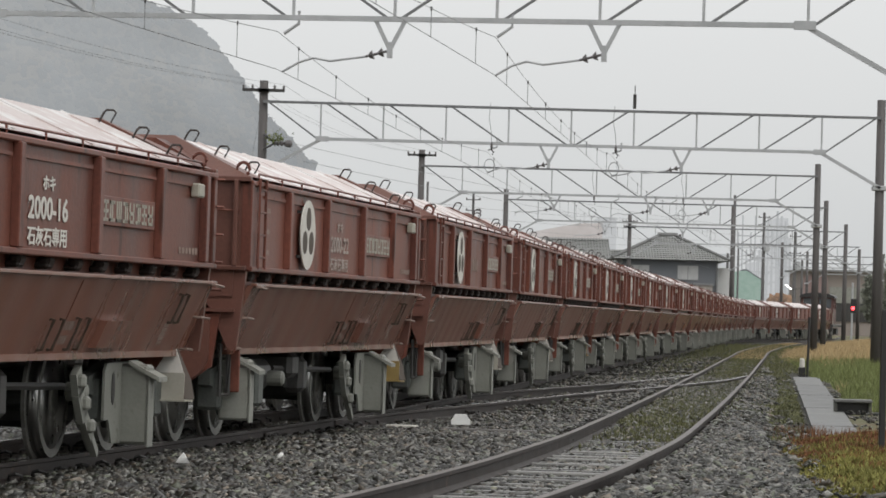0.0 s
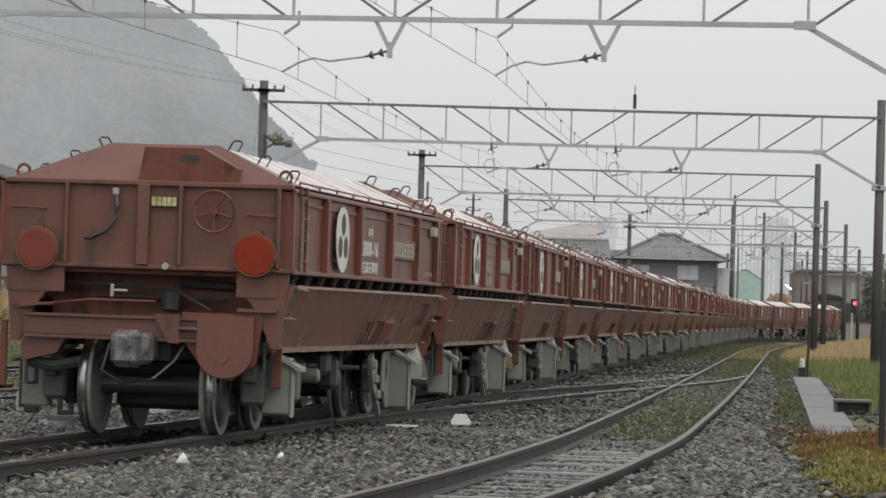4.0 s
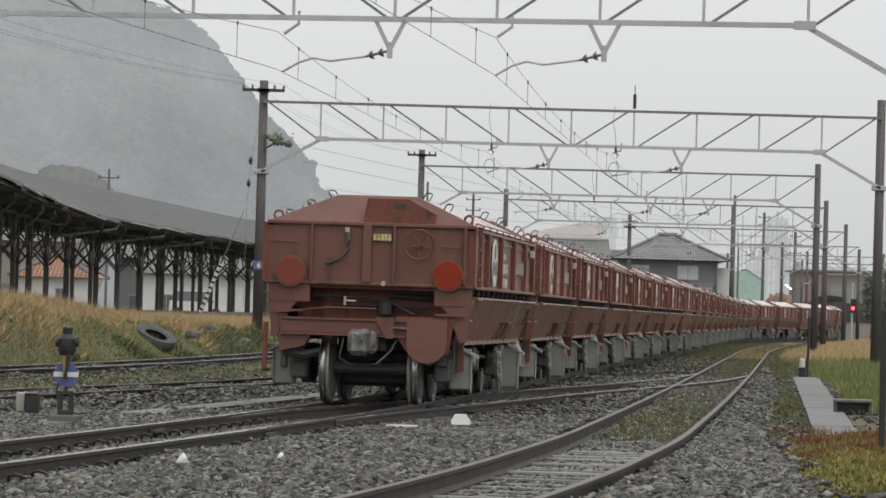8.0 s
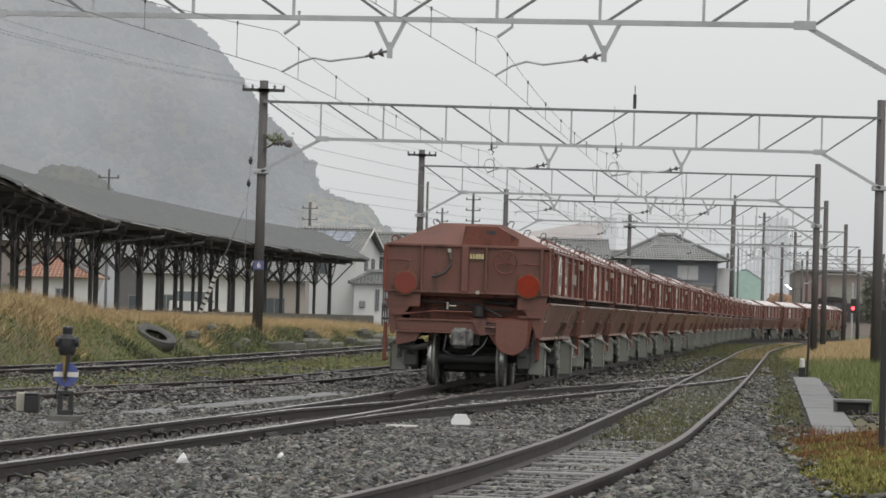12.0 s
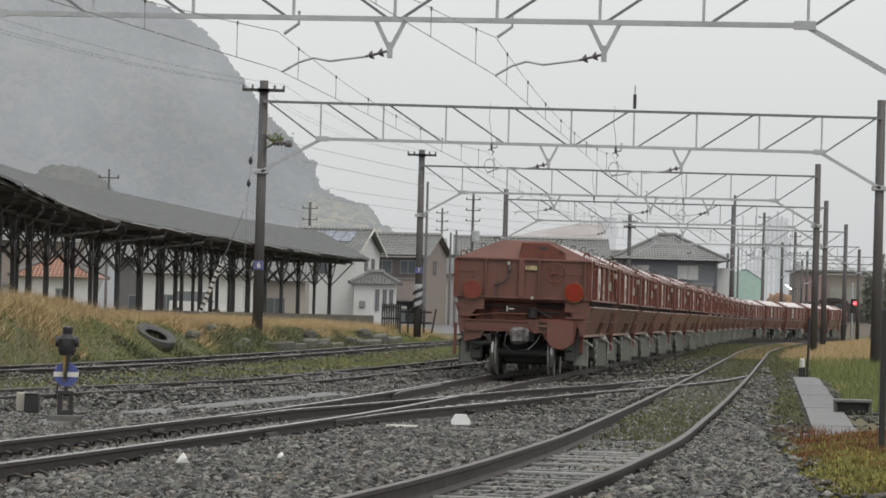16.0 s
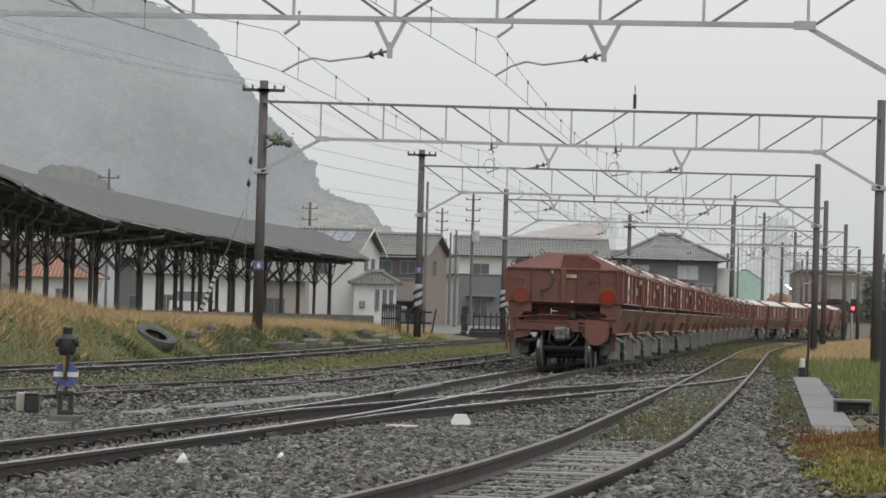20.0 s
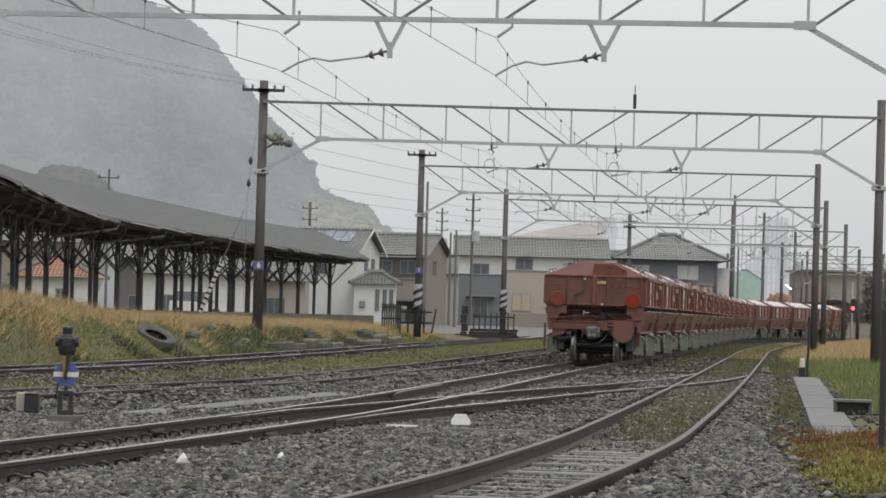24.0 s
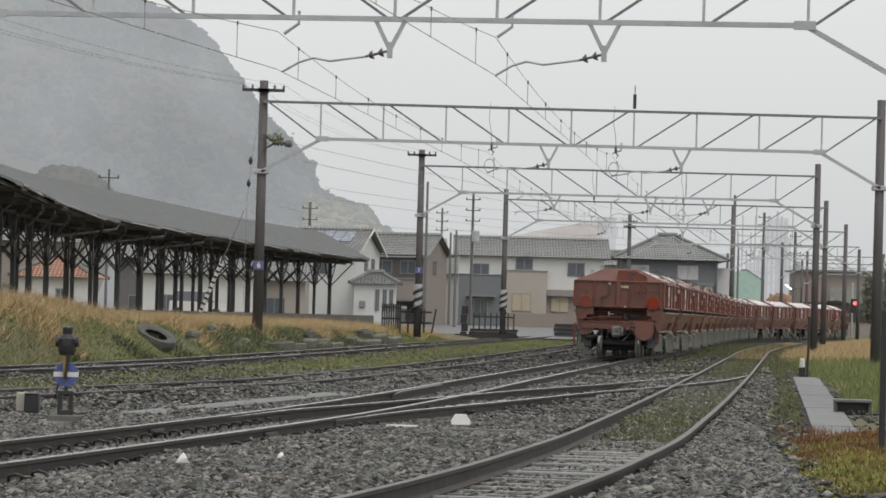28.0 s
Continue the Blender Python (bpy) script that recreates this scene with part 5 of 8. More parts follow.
def canopy():
    c = thing("platform_canopy", "long old platform canopy with dark timber frames and grey roof", "canopy")
    line = smooth_line(EAVES, 2.0)
    n = len(line)
    back = shifted(line, -5.2)
    mid = shifted(line, -2.6)
    z_e, z_r = 4.0, 5.35
    soffit = Mesh()
    for (xa, ya), (xb, yb) in zip(shifted(line, -0.25), shifted(line, -4.95)):
        soffit.v += [(xa, ya, z_e - 0.20), (xb, yb, z_e - 0.20), (xb, yb, z_e - 0.16), (xa, ya, z_e - 0.16)]
    for i in range(n - 1):
        soffit.f += [(i * 4 + k, i * 4 + (k + 1) % 4, i * 4 + 4 + (k + 1) % 4, i * 4 + 4 + k) for k in range(4)]
    part("soffit", soffit, TIMBER_DARK, c, "dark boarded underside")
    for a, b in ((line, mid), (back, mid)):
        m = Mesh()
        for (xa, ya), (xb, yb) in zip(a, b):
            m.v += [(xa, ya, z_e), (xb, yb, z_r), (xb, yb, z_r - 0.07), (xa, ya, z_e - 0.07)]
        for i in range(n - 1):
            m.f += [(i * 4 + k, i * 4 + (k + 1) % 4, i * 4 + 4 + (k + 1) % 4, i * 4 + 4 + k) for k in range(4)]
        m.f += [(0, 1, 2, 3), tuple((n - 1) * 4 + k for k in (3, 2, 1, 0))]
        part("roof_slope", m, ROOF_DARK, c, "dull grey roofing sheets")
    for k in range(0, n - 2, 3):              # gutter lengths, some sagging, some gone
        dip = random.Random(k).uniform(0.0, 0.10)
        if k % 4 != 3 and line[k][1] > 82:
            part("eaves_gutter", Mesh().tube([(x + 0.07, y, z_e - 0.05 - dip * (0.3 + i / 3)) for i, (x, y) in enumerate(line[k:k + 4])], 0.032, 6), FRAME, c, "thin bent gutter")
    for k in range(0, n - 1, 1):              # ragged sheet ends along the eaves
        rk = random.Random(k + 50)
        (xa, ya), (xb, yb) = line[k], line[k + 1]
        drop, out_ = rk.uniform(0.04, 0.13), rk.uniform(0.02, 0.07)
        part("sheet_end", Mesh().prism([(xa, ya, z_e - 0.02), (xb, yb, z_e - 0.02), (xb + out_, yb - 0.05, z_e - drop), (xa + out_, ya + 0.05, z_e - drop * rk.uniform(0.6, 1.2))], (0, 0, -0.03)), ROOF_DARK, c)
    part("fascia", swept(shifted(line, -0.15), [(-0.03, 0), (0.03, 0), (0.03, 0.10), (-0.03, 0.10)], z_e - 0.17), TIMBER_DARK, c)
    posts = smooth_line([tuple(p) for p in line[::-1]], 5.1)[1:]
    d = np.gradient(posts, axis=0)
    for k, ((x, y), (dx, dy)) in enumerate(zip(posts, d)):
        t = pose(x, y, 0, 0, 0, math.degrees(math.atan2(dy, dx)) + 90)
        part("tie_beam", Mesh().beam(t @ Vector((-4.9, 0, 3.72)), t @ Vector((-0.2, 0, 3.72)), 0.12, 0.18), TIMBER_DARK, c)
        for sx in (-1, 1):
            part("rafter", Mesh().beam(t @ Vector((-2.6 + sx * 2.5, 0, 3.95)), t @ Vector((-2.6, 0, 5.24)), 0.08, 0.12), TIMBER_DARK, c)
        for u in (-1.35, -3.9):
            w = 0.07 if k % 2 else 0.09
            post = part("post", Mesh().box(-w, w, -w, w, 0.9, 3.7, t @ Matrix.Translation((u, 0, 0)), 0.015), TIMBER_DARK, c, "dark square timber post")
            part("post_head", Mesh().prism([t @ Vector(q) for q in ((u - 0.05, -w - 0.01, 2.28), (u - 0.05, w + 0.01, 2.28), (u - 0.05, 0.46, 2.86), (u - 0.05, 0.30, 2.95), (u - 0.05, -0.30, 2.95), (u - 0.05, -0.46, 2.86))], t.to_3x3() @ Vector((0.1, 0, 0))), TIMBER_DARK, post)
            for sy in (-1, 1):
                part("brace", Mesh().beam(t @ Vector((u, sy * 0.06, 2.45)), t @ Vector((u, sy * 2.0, 3.66)), 0.045, 0.06), TIMBER_DARK, post)
                part("brace", Mesh().beam(t @ Vector((u + sy * 0.06, 0, 2.45)), t @ Vector((u + sy * 1.2, 0, 3.66)), 0.045, 0.06), TIMBER_DARK, post)
    for k in (29, 34, 39):
        (xa, ya), (xb, yb) = line[k], shifted(line, -1.3)[k - 3]
        part("rain_pipe", Mesh().tube([(xa, ya, z_e - 0.08), (xa - 0.1, ya - 0.2, z_e - 0.35), (xb, yb, 3.25), (xb, yb, 2.6)], 0.05, 6), ROOF_DARK, c, "sloping rain pipe")
    part("purlin", swept(shifted(line, -1.35), [(-0.08, 0), (0.08, 0), (0.08, 0.22), (-0.08, 0.22)], 3.62), TIMBER_DARK, c)
    part("purlin", swept(shifted(line, -3.9), [(-0.08, 0), (0.08, 0), (0.08, 0.22), (-0.08, 0.22)], 3.62), TIMBER_DARK, c)
    pf = swept(smooth_line([(x + 0.3, y) for x, y in EAVES], 3.0), [(-6.2, 0), (0.0, 0), (0.0, 1.20), (-6.2, 1.20)], -0.25)
    tagged(new("platform", pf.data("platform", PLATFORM)), "low worn concrete platform edged with dry grass", "platform", "", "structure")


canopy()


# ---- houses ----
def window(parent, x0, x1, y, z0, z1, mat=GLASS, lab="dark sliding window"):
    f = part("window", Mesh().box(x0, x1, y - 0.06, y + 0.02, z0, z1), FRAME, parent, lab)
    xm = (x0 + x1) / 2
    part("pane", Mesh().box(x0 + 0.06, xm - 0.03, y - 0.075, y - 0.05, z0 + 0.06, z1 - 0.06), mat, f)
    part("pane", Mesh().box(xm + 0.03, x1 - 0.06, y - 0.075, y - 0.05, z0 + 0.06, z1 - 0.06), mat, f)


def tiled(roof, mat, a, b, c, d, rows, t=0.05):
    """Stepped courses of tiles on a sloping quad: a, b along the eaves, d, c along the ridge. Each course is a part."""
    a, b, c, d = (Vector(p) for p in (a, b, c, d))
    nrm = (b - a).cross(d - a).normalized()
    if nrm.z < 0:
        nrm = -nrm
    for k in range(rows):
        f0, f1 = k / rows, (k + 1.15) / rows
        p = [a.lerp(d, f0), b.lerp(c, f0), b.lerp(c, min(1, f1)), a.lerp(d, min(1, f1))]
        part("tile_course", Mesh().add([p[0] + nrm * t, p[1] + nrm * t, p[2], p[3], p[0], p[1], p[2] - nrm * t, p[3] - nrm * t], [(0, 1, 2, 3), (4, 5, 1, 0), (4, 7, 6, 5), (1, 5, 6, 2), (0, 3, 7, 4)]), mat, roof)
    return roof


def house(label, x0, x1, y0, depth, eave, ridge, wall, roof=TILE, style="gable_x", over=0.6, hip=0.0, category="house"):
    h = thing("house", label, category, "houses beyond the yard")
    part("wall", Mesh().box(x0, x1, y0, y0 + depth, -0.4, eave), wall, h)
    ym = y0 + depth / 2
    a, b, c, d = (x0 - over, y0 - over, eave), (x1 + over, y0 - over, eave), (x1 + over, y0 + depth + over, eave), (x0 - over, y0 + depth + over, eave)
    if style == "gable_x":
        r0, r1 = (x0 - over + hip, ym, ridge), (x1 + over - hip, ym, ridge)
        m = part("roof", Mesh().tube([(r0[0], ym, ridge + 0.06), (r1[0], ym, ridge + 0.06)], 0.16, 6), roof, h, "tiled roof in stepped courses")
        tiled(m, roof, a, b, r1, r0, 12)
        tiled(m, roof, c, d, r0, r1, 6)
        if hip:
            tiled(m, roof, b, c, r1, r1, 8)
            tiled(m, roof, d, a, r0, r0, 8)
            for p, q in ((a, r0), (b, r1), (c, r1), (d, r0)):
                part("hip_ridge", Mesh().tube([(p[0], p[1], p[2] + 0.08), (q[0], q[1], q[2] + 0.1)], 0.13, 6), RIDGE, h, "dark ridge tiles")
            part("ridge_cap", Mesh().tube([(r0[0] - 0.15, ym, ridge + 0.16), (r1[0] + 0.15, ym, ridge + 0.16)], 0.2, 6), RIDGE, h, "dark ridge tiles")
        if not hip:
            for x in (x0, x1 - 0.12):
                part("gable", Mesh().prism([(x, y0, eave), (x, y0 + depth, eave), (x, ym, ridge - 0.15)], (0.12, 0, 0)), wall, h)
    else:
        xm = (x0 + x1) / 2
        r0, r1 = (xm, y0 - over, ridge), (xm, y0 + depth + over, ridge)
        m = part("roof", Mesh().tube([(xm, r0[1], ridge + 0.06), (xm, r1[1], ridge + 0.06)], 0.16, 6), roof, h, "tiled roof in stepped courses")
        tiled(m, roof, a, d, r1, r0, 8)
        tiled(m, roof, b, c, r1, r0, 8)
        part("gable", Mesh().prism([(x0, y0, eave), (x1, y0, eave), (xm, y0, ridge - 0.2)], (0, 0.12, 0)), wall, h)
    return h


def town():
    h = house("white plastered house with a grey tiled gable roof and solar panels", -9.5, 0, 0, 7, 5.35, 6.9, PLASTER, over=0.45)
    h.matrix_basis = pose(-6.1, 252, 0, 0, 0, -13)
    for k in range(4):
        part("solar_panel", Mesh().prism([(-3.7 + k * 0.78, 1.0, 5.98), (-2.98 + k * 0.78, 1.0, 5.98), (-2.98 + k * 0.78, 3.0, 6.72), (-3.7 + k * 0.78, 3.0, 6.72)], (0, -0.02, 0.06)), SOLAR, h, "blue-grey solar panel")
    for x0, z0, z1 in ((-8.6, 3.6, 4.6), (-6.1, 3.6, 4.6), (-3.2, 3.7, 4.6), (-8.4, 0.9, 2.5), (-5.6, 0.9, 2.2)):
        window(h, x0, x0 + 1.3, 0, z0, z1)
    for y0, z0 in ((2.6, 4.0), (4.6, 4.0)):
        part("gable_window", Mesh().box(-0.02, 0.05, y0, y0 + 0.9, z0, z0 + 0.9), GLASS, h, "small dark gable window")
    for y0, y1, zz in ((-0.5, 3.5, 0), (7.5, 3.5, 0)):
        part("barge_board", Mesh().beam((0.46, y0, 5.12), (0.46, y1, 6.95), 0.05, 0.16), WHITE, h, "white barge board")
    part("eaves_gutter", Mesh().tube([(-9.9, -0.5, 5.2), (0.45, -0.5, 5.2)], 0.07, 6), FRAME, h)
    e = house("low white annexe with a hipped tile roof and tall windows", -6.0, -3.15, 247, 5, 3.05, 3.75, PLASTER, over=0.35, hip=1.3)
    for x0 in (-4.55, -4.05, -3.6):
        window(e, x0, x0 + 0.3, 247, 1.2, 2.7)
    part("vent_hood", Mesh().box(-5.6, -5.2, 246.8, 247, 1.4, 1.9, bevel=0.05), FRAME, e)
    h = house("brown two-storey house with grey tiled roof and roofed carport", -5.6, 0, 0, 7, 5.4, 6.95, BROWNWALL, over=0.4)
    h.matrix_basis = pose(-1.25, 266, 0, 0, 0, -13)
    part("upper_cladding", Mesh().box(-5.6, -0.05, -0.05, 0.0, 3.7, 5.3), DARKBROWN, h, "dark brown upper cladding")
    part("ground_floor_front", Mesh().box(-5.6, -0.05, -0.05, 0.0, -0.4, 1.9), GREYWALL, h)
    part("storey_band", Mesh().box(-5.65, 0.04, -0.09, 0.0, 3.62, 3.72), FRAME, h)
    for x0, wd in ((-4.0, 1.5), (-1.9, 1.2)):
        window(h, x0, x0 + wd, -0.05, 4.0, 5.0)
    part("gable_window", Mesh().box(-0.02, 0.05, 2.4, 3.4, 4.0, 5.0), GLASS, h, "small dark gable window")
    part("carport_roof", Mesh().box(-4.3, 0.7, -2.6, -0.05, 2.0, 2.12), FRAME, h, "pale carport roof edge")
    for x0 in (-4.2, -2.9, 0.6):
        part("carport_post", Mesh().tube([(x0, -2.5, -0.4), (x0, -2.5, 2.0)], 0.06, 6), WHITE, h)
    part("shutter", Mesh().box(-2.85, -0.9, -2.3, -2.24, -0.4, 1.45), GREYWALL, h, "grey roller shutter")
    part("shutter_head", Mesh().box(-2.95, -0.8, -2.35, -2.2, 1.45, 1.62), WHITE, h)
    part("gutter", Mesh().tube([(-5.9, -0.45, 5.25), (0.4, -0.45, 5.25)], 0.07, 6), FRAME, h)
    part("drain_pipe", Mesh().tube([(-0.1, -0.1, 5.2), (-0.1, -0.1, 0)], 0.05, 6), FRAME, h)
    h = house("long white and beige house with a broad grey tiled roof", 1.3, 12.6, 282, 9, 5.75, 7.25, PLASTER, over=0.5)
    part("lower_cladding", Mesh().box(1.28, 4.9, 281.3, 282, -0.4, 4.25), GREYWALL, h)
    part("cladding_coping", Mesh().box(1.25, 4.92, 281.25, 282, 4.25, 4.33), FRAME, h)
    part("hood", Mesh().box(1.9, 4.2, 280.7, 281.3, 2.55, 2.65), FRAME, h)
    part("bay", Mesh().box(4.9, 8.15, 281.0, 282, -0.4, 4.6), BEIGE, h)
    part("bay_coping", Mesh().box(4.85, 8.2, 280.95, 282, 4.6, 4.7), FRAME, h)
    part("bay_band", Mesh().box(4.88, 12.6, 280.97, 282, -0.4, 1.35), BROWNWALL, h)
    part("lower_cladding", Mesh().box(8.15, 12.6, 281.5, 282, -0.4, 3.25), BROWNWALL, h)
    part("shutter_hood", Mesh().box(8.1, 12.6, 281.0, 281.6, 2.75, 2.95), FRAME, h)
    window(h, 2.35, 3.65, 281.98, 4.25, 5.15)
    window(h, 5.7, 7.05, 281.98, 4.75, 5.65)
    window(h, 9.75, 11.1, 281.98, 4.35, 5.4)
    window(h, 5.45, 6.95, 281.0, 1.5, 2.9, LIT, "lit curtained window")
    window(h, 8.5, 9.9, 281.5, 1.5, 2.75, LIT, "lit curtained window")
    window(h, 2.5, 3.6, 281.3, 1.0, 2.4)
    h = house("dark sided two-storey house with hipped tile roof and balcony", 15.0, 23.0, 302, 9, 6.15, 8.2, GREYWALL, over=0.9, hip=4.2)
    part("balcony", Mesh().box(17.0, 22.5, 300.8, 302, 2.9, 4.1), BEIGE, h, "beige balcony front")
    part("balcony_rail", Mesh().box(16.9, 22.6, 300.7, 302, 4.1, 4.25), FRAME, h)
    window(h, 15.5, 17.3, 301.98, 4.5, 5.7, CURTAIN)
    window(h, 19.6, 21.4, 301.98, 4.5, 5.75, CURTAIN)
    part("drain_pipe", Mesh().tube([(22.9, 301.9, 0), (22.9, 301.9, 6)], 0.06, 6), FRAME, h)
    part("white_wall", Mesh().box(23.05, 24.3, 303, 308, -0.4, 5.6), PLASTER, h)
    h = house("low house with an orange tiled roof behind the platform", -24.0, -20.1, 205, 7, 2.62, 3.85, PLASTER, ORANGETILE, over=0.5, hip=2.2)
    window(h, -21.9, -21.3, 205, 1.2, 2.0)
    part("side_wing", Mesh().box(-26.5, -24.0, 206, 211, -0.4, 2.1), PLASTER, h)
    part("side_roof", Mesh().prism([(-26.9, 205.6, 2.1), (-23.9, 205.6, 2.1), (-23.9, 205.6, 2.25), (-26.9, 205.6, 2.2)], (0, 5.5, 0)), TILE, h)
    house("grey house between the two, half hidden", -3.0, 3.5, 312, 7, 4.6, 6.2, FARWALL, over=0.4)
    h = house("grey roofed shed behind the white house", 12.0, 24.0, 345, 8, 6.2, 7.6, BEIGE, over=0.4)
    for x0, x1, y0, ev, wl in ((-19, -12, 230, 3.2, PLASTER), (-12.5, -9, 238, 3.0, BEIGE), (-34, -24.5, 240, 5.2, BROWNWALL), (-23.5, -19.5, 262, 4.6, POLE_FAR)):
        h = house("pale house wall seen through the canopy posts", x0, x1, y0, 7, ev, ev + 1.5, wl)
        window(h, x0 + 0.8, x0 + 2.2, y0, 0.8, 1.9)


town()


# ---- distance ----
def flat_block(name, label, x0, x1, y, z1, mat, depth=20, steps=()):
    b = thing(name, label, "building", "misty buildings", "structure")
    part("block", Mesh().box(x0, x1, y, y + depth, -1, z1), mat, b)
    for a, c, z in steps:
        part("upper_block", Mesh().box(a, c, y + 2, y + depth - 2, z1, z), mat, b)
    return b


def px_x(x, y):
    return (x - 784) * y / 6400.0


def distant():
    y = 620.0
    k = y / 6400.0
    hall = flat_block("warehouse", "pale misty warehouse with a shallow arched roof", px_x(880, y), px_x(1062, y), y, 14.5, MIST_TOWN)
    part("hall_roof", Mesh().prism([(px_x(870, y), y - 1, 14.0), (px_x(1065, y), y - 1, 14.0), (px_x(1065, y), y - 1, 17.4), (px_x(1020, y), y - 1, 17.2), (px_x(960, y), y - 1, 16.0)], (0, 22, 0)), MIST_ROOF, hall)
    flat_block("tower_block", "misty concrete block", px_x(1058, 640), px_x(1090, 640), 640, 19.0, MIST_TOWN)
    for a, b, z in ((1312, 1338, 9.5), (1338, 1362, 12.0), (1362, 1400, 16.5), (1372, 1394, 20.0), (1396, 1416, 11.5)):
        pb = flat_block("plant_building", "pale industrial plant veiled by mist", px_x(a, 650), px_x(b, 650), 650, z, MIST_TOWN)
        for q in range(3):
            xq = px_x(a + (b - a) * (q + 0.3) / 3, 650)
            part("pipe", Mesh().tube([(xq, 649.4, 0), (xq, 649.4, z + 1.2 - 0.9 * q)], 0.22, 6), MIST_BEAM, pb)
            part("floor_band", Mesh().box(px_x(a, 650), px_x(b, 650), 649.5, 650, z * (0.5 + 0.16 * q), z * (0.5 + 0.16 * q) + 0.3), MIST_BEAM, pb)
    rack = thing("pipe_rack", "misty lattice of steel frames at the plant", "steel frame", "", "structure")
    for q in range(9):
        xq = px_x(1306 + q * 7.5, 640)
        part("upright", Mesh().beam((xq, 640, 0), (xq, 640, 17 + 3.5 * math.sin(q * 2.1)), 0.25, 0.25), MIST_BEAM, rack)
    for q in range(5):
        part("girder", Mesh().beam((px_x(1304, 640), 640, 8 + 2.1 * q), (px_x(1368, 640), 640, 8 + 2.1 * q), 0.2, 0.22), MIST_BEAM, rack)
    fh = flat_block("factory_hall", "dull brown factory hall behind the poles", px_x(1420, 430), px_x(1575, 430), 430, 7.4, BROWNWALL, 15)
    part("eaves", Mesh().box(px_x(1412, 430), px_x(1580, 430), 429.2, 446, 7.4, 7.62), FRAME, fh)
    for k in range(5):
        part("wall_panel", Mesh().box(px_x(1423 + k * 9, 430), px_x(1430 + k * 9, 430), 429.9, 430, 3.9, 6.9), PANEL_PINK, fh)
    # dark strip on the closed wall in place of shaded openings
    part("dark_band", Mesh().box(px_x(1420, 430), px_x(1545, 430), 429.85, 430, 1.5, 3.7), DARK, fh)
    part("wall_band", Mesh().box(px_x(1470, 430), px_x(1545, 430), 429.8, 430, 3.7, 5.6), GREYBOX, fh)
    gb = thing("green_shed", "pale green corrugated shed with a lean-to roof, mist in its glow", "shed", "misty buildings", "structure")
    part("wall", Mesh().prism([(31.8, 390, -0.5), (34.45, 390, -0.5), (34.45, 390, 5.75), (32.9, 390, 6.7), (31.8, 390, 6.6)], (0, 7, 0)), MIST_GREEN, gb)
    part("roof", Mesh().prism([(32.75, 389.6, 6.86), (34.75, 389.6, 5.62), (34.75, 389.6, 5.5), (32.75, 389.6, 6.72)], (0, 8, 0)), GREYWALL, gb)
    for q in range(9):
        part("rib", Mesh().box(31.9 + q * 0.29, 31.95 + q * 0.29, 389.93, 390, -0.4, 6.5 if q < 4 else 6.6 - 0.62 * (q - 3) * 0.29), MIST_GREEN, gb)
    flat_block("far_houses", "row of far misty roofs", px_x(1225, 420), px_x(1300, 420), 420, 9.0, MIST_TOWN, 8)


distant()


def hill(name, profile, y, depth, mat, label, seed, jag):
    """A wooded slope: its crest follows the profile, the face runs down towards the viewer."""
    rnd = np.random.default_rng(seed)
    px = np.array(profile, float)
    xs = np.linspace(px[0, 0], px[-1, 0], 900)
    crest = np.interp(xs, px[:, 0], px[:, 1])
    tops = np.zeros(len(xs))
    for lo, hi, k in ((1.3, 3.4, 0.75), (0.5, 1.3, 0.9)):      # tree crowns, and smaller ones on them
        c = xs[0]
        crown = np.zeros(len(xs))
        while c < xs[-1]:
            w_ = rnd.uniform(lo, hi) * jag
            c += w_ * rnd.uniform(0.8, 1.5)
            crown = np.maximum(crown, np.sqrt(np.maximum(0, 1 - ((xs - c) / w_) ** 2)) * w_ * k * rnd.uniform(0.5, 1.2))
        tops += crown
    base = crest
    crest = crest + tops - 1.8 * jag
    rows = 20
    v = []
    for j in range(rows + 1):
        f = j / rows
        v.append(np.stack([xs, np.full(len(xs), y - depth * (1 - f)), -1 + (base + 1) * f + (crest - base) * f ** 5], 1))
    v = np.concatenate(v)
    n = len(xs)
    i, j = np.meshgrid(np.arange(n - 1), np.arange(rows))
    a = (j * n + i).ravel()
    ob = bulk(name, v, np.stack([a, a + 1, a + n + 1, a + n], 1), mat, label, "hill", "structure")
    ob.data.polygons.foreach_set("use_smooth", [True] * len(ob.data.polygons))
    return ob


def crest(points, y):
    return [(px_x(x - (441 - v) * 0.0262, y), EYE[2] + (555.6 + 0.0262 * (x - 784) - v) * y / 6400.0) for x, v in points]


